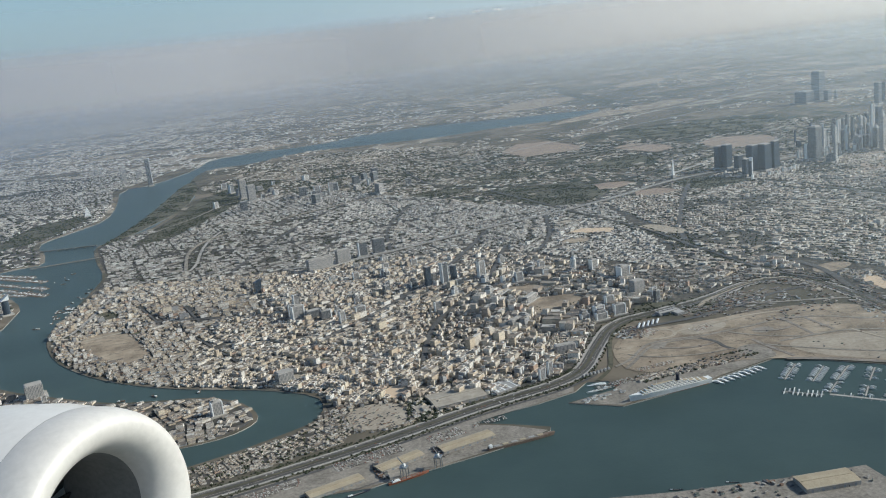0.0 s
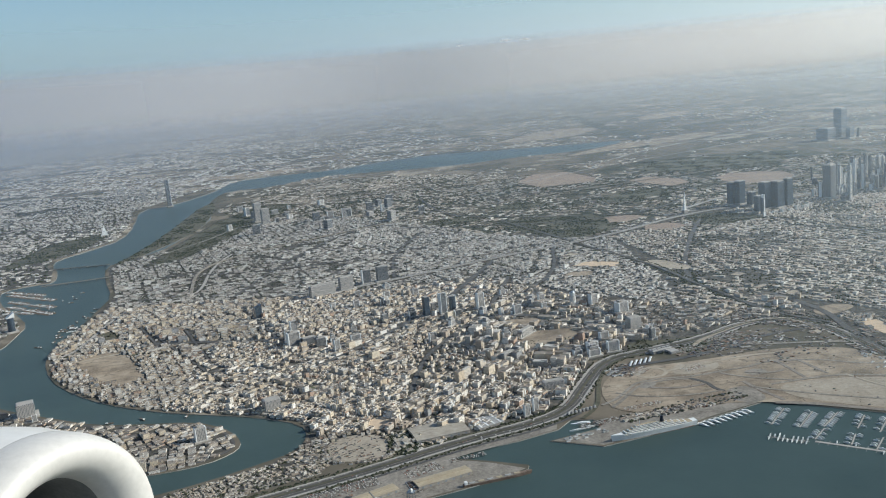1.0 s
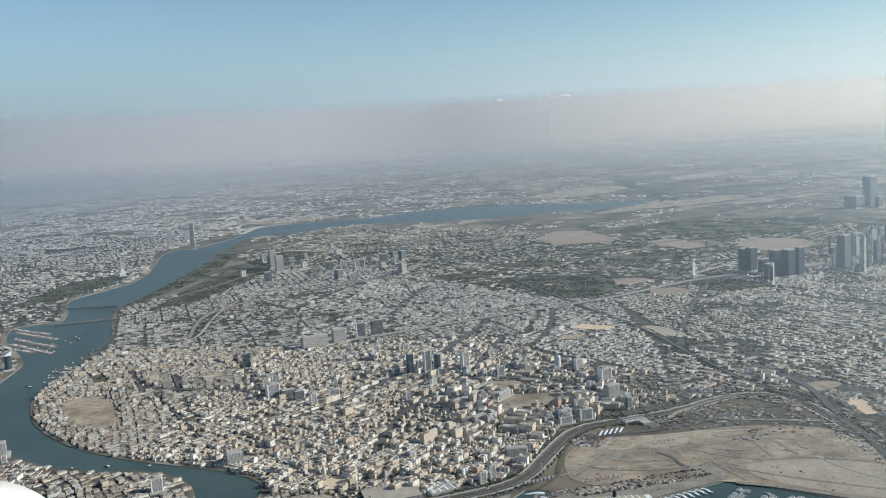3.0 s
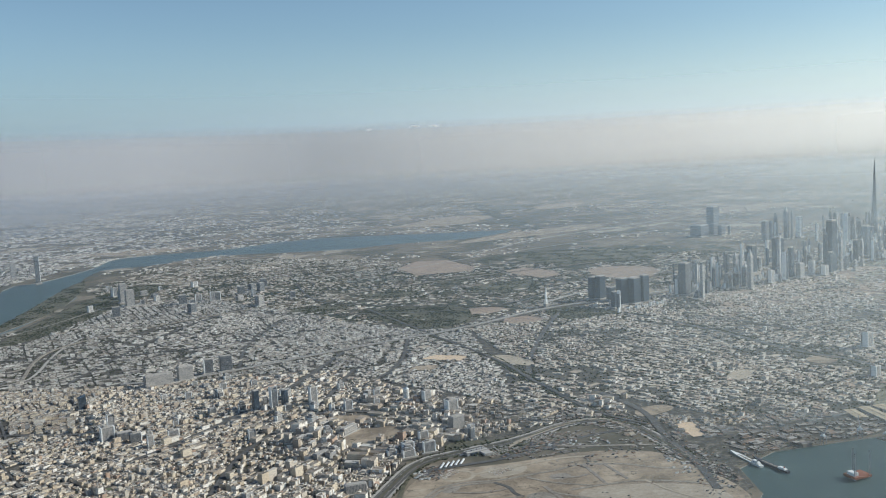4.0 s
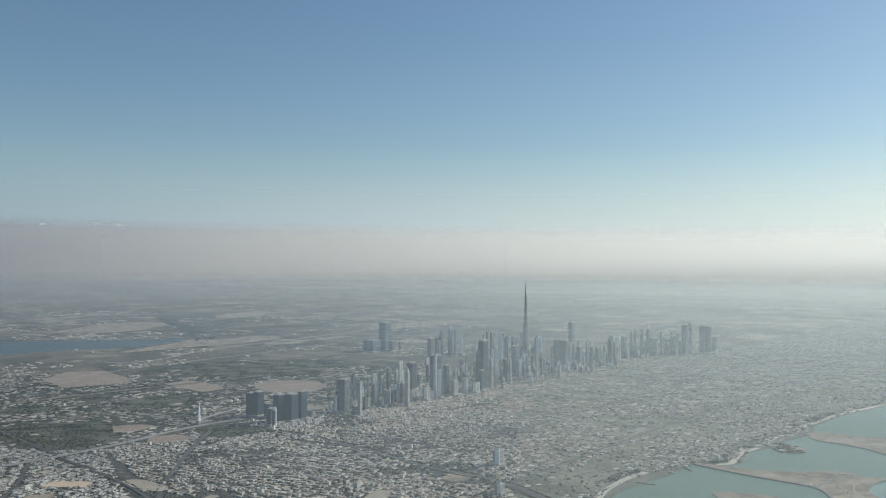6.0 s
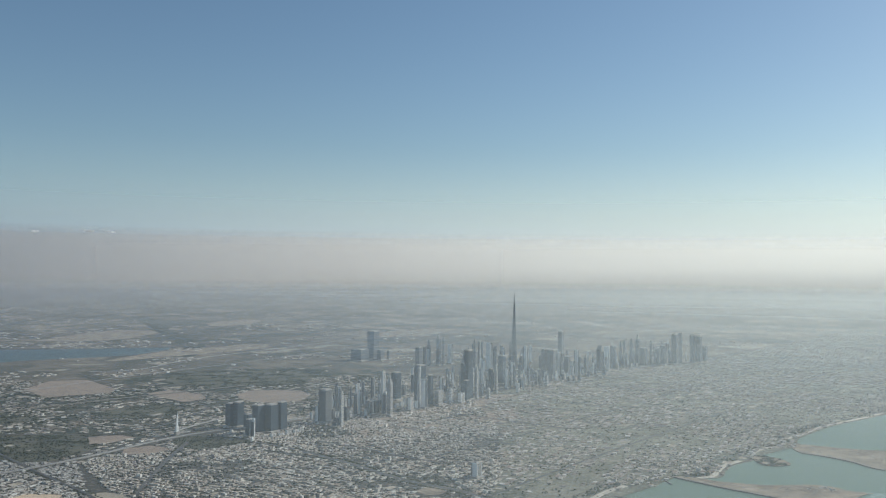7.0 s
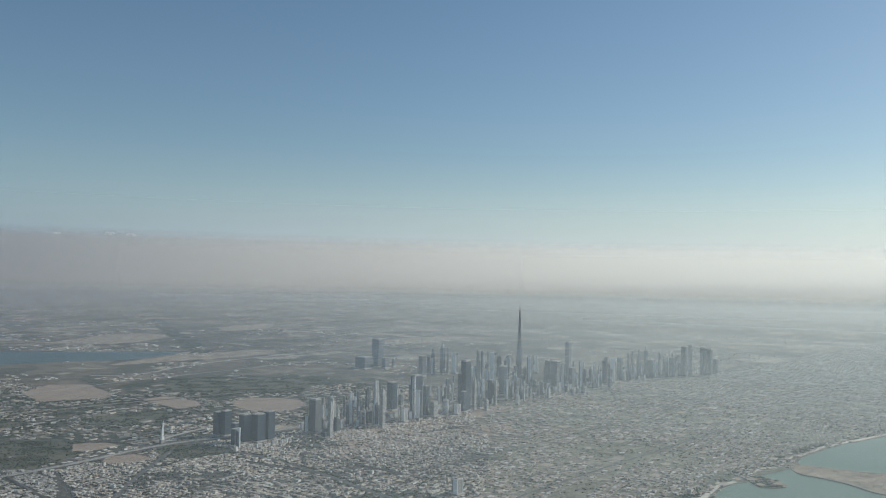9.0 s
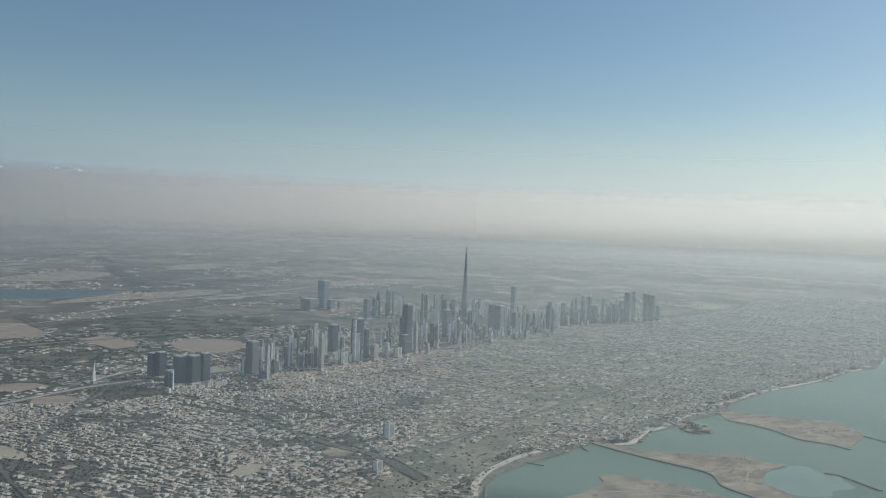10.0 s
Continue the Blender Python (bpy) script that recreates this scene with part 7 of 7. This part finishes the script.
# sand-fill tracks and bund lines
LOOP = [(68.2, 299.5), (70.5, 302.6), (73.7, 303.6), (77.5, 302.4), (79, 299.3), (78, 296), (75.1, 294), (70.2, 294), (68.2, 297), (68.2, 299.5)]
TRACKS = [([(51.7, 272.4), (57.3, 276.3), (63.2, 285.5), (66.7, 290.3), (76.6, 292.3), (85.9, 291.2), (98.2, 294.6), (106.2, 295.9), (115.1, 300.1), (122.7, 299.8), (133.1, 296.6), (142, 290.4), (156, 286)], 0.6, M_WHARF),
          ([(54.6, 269.5), (57.9, 273.8), (63.7, 282.8), (67.2, 287.5), (76, 290.2), (84.7, 289.8)], 0.6, M_WHARF), (LOOP, 0.7, M_BEACH), ([(84.7, 289.8), (89.2, 284.7), (89.9, 278.4), (92.4, 275.4)], 0.7, M_ASPHALT),
          ([(100.6, 282.7), (102.4, 276.2), (105.4, 268.4), (107.3, 263.4)], 0.7, M_ROCK), ([(117.8, 299.6), (125.1, 298.2)], 0.5, M_ROCK), ([(125.1, 298.2), (129, 282.9)], 0.6, M_ROCK), ([(117.8, 299.6), (120.9, 280.7)], 0.6, M_ROCK),
          ([(108.3, 277.7), (119.8, 279.8), (132.9, 281.2), (148.1, 275.9), (160, 268)], 0.6, M_WHARF), ([(79, 299), (86, 301), (96, 304), (110, 308), (122, 308)], 0.7, M_BEACH), ([(101, 277.5), (112, 270), (126, 262), (148, 252)], 0.5, M_WHARF),
          ([(104, 262), (113, 259.4), (124, 253.4), (135, 247.6), (152, 243)], 0.9, M_ROCK), ([(96, 292), (104, 285), (116, 280)], 0.5, M_WHARF), ([(134, 281), (140, 268), (150, 258)], 0.5, M_BEACH), ([(-168, 376), (-152, 384), (-140, 388)], 0.8, M_BEACH),
          ([(62, 306), (76, 309), (92, 312), (112, 322), (130, 332), (146, 334)], 1.0, M_ASPHALT), ([(95, 325), (107, 337), (125, 349), (139, 351), (144, 339), (144, 326)], 1.0, M_BEACH), ([(112, 322), (124, 318), (140, 316), (154, 312)], 0.8, M_WHARF),
          ([(58, 282), (66, 276), (80, 274), (92, 276)], 0.4, M_WHARF), ([(70, 284), (80, 281), (88, 283)], 0.5, M_ROCK), ([(104, 291), (112, 288), (117, 290)], 0.6, M_ROCK)]
for k, (line, w, mat) in enumerate(TRACKS):
    ribbon("dirt_track", line, 2.1 * w, 0.165 + 0.004 * k, mat, "rough track or earth bund across the sand fill", "track", depth=0.06)
for line, w in (([(399, 394), (404, 376), (409, 360), (415, 346), (419.5, 336), (422, 327.5), (419, 319), (413, 311), (413.6, 302), (416, 288)], 1.3), ([(476.7, 309), (481.4, 306.4), (480.8, 296.3), (479.3, 280)], 1.6), ([(512, 411), (517, 401), (521, 383), (518, 366), (519, 360), (527, 349), (528, 337)], 1.4), ([(297, 320), (305, 335), (312, 347)], 0.7), ([(346, 372), (352, 364)], 0.6),
                ([(390, 388), (388, 380)], 0.7), ([(689, 508), (691, 489)], 1.2), ([(562, 356), (563, 343), (566, 330)], 1.2)):
    ribbon("breakwater", line, w, 0.3, M_ROCK, "dark rock breakwater along the sand", "breakwater", depth=0.7)


SPIT_TRACKS = [[(411, 384), (420, 358), (429, 340), (426, 326), (423, 312), (430, 292)], [(426, 330), (440, 336), (452, 342), (448, 350), (434, 352)], [(430, 312), (442, 324), (456, 326), (470, 325)], [(527, 420), (534, 400), (546, 384), (540, 366), (536, 346)], [(546, 384), (558, 380), (566, 372)], [(540, 404), (552, 400), (560, 388)],
               [(328, 318), (350, 322), (372, 316), (392, 300)], [(352, 322), (356, 300), (372, 280)], [(330, 296), (352, 288), (376, 296)]]
for k, line in enumerate(SPIT_TRACKS):
    ribbon("dirt_track", line, 0.9, 0.115 + 0.004 * k, M_WHARF if k % 2 else M_BEACH, "dusty track along the sand spit", "track", depth=0.06)
for k in range(40):
    x, y = random.choice(((426, 330), (452, 340), (545, 390), (555, 372), (384, 322), (395, 308), (372, 300), (350, 310)))
    copy_thing(cabin, pose(x + random.uniform(-6, 6), y + random.uniform(-4, 4), 0.06, 0, 0, random.choice((20, 110, 66))))


# ---- the airliner's engine, seen past the window ----
def lathe(profile, seg, mat, name, parent, label=""):
    v, f = [], []
    for x, r in profile:
        for k in range(seg):
            a = 2 * math.pi * k / seg
            v.append((x, r * math.cos(a), r * math.sin(a)))
    for i in range(len(profile) - 1):
        for k in range(seg):
            j = (k + 1) % seg
            f.append((i * seg + k, i * seg + j, (i + 1) * seg + j, (i + 1) * seg + k))
    return mesh_ob(name, v, f, [mat], parent, label, True)


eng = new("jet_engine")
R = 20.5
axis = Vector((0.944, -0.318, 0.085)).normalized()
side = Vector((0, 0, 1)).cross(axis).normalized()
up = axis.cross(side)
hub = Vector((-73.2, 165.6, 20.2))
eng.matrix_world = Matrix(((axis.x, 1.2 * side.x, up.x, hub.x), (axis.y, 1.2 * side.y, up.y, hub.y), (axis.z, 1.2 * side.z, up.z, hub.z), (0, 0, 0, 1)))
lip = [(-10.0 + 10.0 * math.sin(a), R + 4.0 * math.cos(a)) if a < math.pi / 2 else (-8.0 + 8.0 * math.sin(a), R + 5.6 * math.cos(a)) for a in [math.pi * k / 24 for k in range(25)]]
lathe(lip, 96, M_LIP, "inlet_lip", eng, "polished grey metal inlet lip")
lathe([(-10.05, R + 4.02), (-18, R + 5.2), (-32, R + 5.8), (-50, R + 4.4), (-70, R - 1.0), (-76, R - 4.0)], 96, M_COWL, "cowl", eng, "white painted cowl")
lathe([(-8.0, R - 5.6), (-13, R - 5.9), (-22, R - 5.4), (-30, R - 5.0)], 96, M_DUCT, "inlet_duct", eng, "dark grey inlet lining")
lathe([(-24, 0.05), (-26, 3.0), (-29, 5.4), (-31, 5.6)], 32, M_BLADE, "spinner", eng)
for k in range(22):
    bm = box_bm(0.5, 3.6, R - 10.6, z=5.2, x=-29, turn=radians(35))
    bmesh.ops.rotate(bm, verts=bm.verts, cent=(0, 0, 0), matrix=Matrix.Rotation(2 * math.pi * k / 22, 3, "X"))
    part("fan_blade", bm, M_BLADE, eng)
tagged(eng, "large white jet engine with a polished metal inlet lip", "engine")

# ---- small cumulus puffs on the edge of the dust ----
for az, el, s in ((-0.1, 1.93, 6), (2.8, 2.0, 8), (4.15, 1.95, 8)):
    bm = bmesh.new()
    for k in range(18):
        bmesh.ops.create_icosphere(bm, subdivisions=2, radius=s * random.uniform(0.15, 0.45), matrix=Matrix.Translation((random.gauss(0, 0.8) * s, random.uniform(-1, 1) * s, random.uniform(-0.1, 0.5) * s)) @ Matrix.Diagonal((1.3, 1.0, 0.7, 1.0)))
    me = bpy.data.meshes.new("cloud")
    bm.to_mesh(me)
    bm.free()
    me.materials.append(M_CLOUD)
    me.shade_smooth()
    ob = new("cloud", me)
    ob.matrix_world = pose(60 + 3050 * math.sin(radians(az)), 3050 * math.cos(radians(az)), 112 + 3050 * math.tan(radians(el)), 0, 0, -az)
    tagged(ob, "tiny white cumulus puff above the dust", "cloud", "far clouds", "structure")

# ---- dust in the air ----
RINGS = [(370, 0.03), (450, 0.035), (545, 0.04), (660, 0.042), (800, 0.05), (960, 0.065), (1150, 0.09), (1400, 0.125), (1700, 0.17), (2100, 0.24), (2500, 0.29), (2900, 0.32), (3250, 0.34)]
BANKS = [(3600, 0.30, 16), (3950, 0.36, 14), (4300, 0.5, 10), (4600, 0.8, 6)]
# Brightness towards the sun and far inland is painted into these tones by bearing.
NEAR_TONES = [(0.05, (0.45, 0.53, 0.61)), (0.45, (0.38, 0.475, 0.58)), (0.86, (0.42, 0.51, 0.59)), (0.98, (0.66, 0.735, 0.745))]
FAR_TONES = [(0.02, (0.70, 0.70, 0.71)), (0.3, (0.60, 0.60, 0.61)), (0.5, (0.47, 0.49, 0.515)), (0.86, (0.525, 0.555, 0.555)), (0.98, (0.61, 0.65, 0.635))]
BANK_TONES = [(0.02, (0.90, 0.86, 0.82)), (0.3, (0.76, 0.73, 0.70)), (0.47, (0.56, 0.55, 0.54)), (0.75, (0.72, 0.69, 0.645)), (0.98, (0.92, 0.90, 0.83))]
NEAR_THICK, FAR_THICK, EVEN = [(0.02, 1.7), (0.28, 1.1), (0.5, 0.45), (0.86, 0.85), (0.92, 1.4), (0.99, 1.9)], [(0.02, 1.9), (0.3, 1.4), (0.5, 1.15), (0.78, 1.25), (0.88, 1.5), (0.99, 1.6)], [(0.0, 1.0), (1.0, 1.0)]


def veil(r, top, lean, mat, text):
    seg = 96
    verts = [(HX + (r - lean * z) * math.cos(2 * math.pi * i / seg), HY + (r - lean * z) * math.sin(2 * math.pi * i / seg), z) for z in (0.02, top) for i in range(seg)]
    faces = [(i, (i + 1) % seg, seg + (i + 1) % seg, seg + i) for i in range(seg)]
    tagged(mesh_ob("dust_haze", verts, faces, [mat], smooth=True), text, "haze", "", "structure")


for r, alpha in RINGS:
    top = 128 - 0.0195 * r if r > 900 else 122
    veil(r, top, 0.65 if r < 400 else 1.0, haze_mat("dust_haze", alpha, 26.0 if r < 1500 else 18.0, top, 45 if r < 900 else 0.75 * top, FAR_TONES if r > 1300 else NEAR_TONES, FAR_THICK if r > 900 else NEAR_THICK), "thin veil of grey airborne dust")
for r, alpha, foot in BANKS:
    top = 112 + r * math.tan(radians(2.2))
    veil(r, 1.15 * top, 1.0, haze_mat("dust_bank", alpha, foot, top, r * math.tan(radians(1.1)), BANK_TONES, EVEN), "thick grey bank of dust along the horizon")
# the pale air above the dust bank, with sunward brightness painted into its tones
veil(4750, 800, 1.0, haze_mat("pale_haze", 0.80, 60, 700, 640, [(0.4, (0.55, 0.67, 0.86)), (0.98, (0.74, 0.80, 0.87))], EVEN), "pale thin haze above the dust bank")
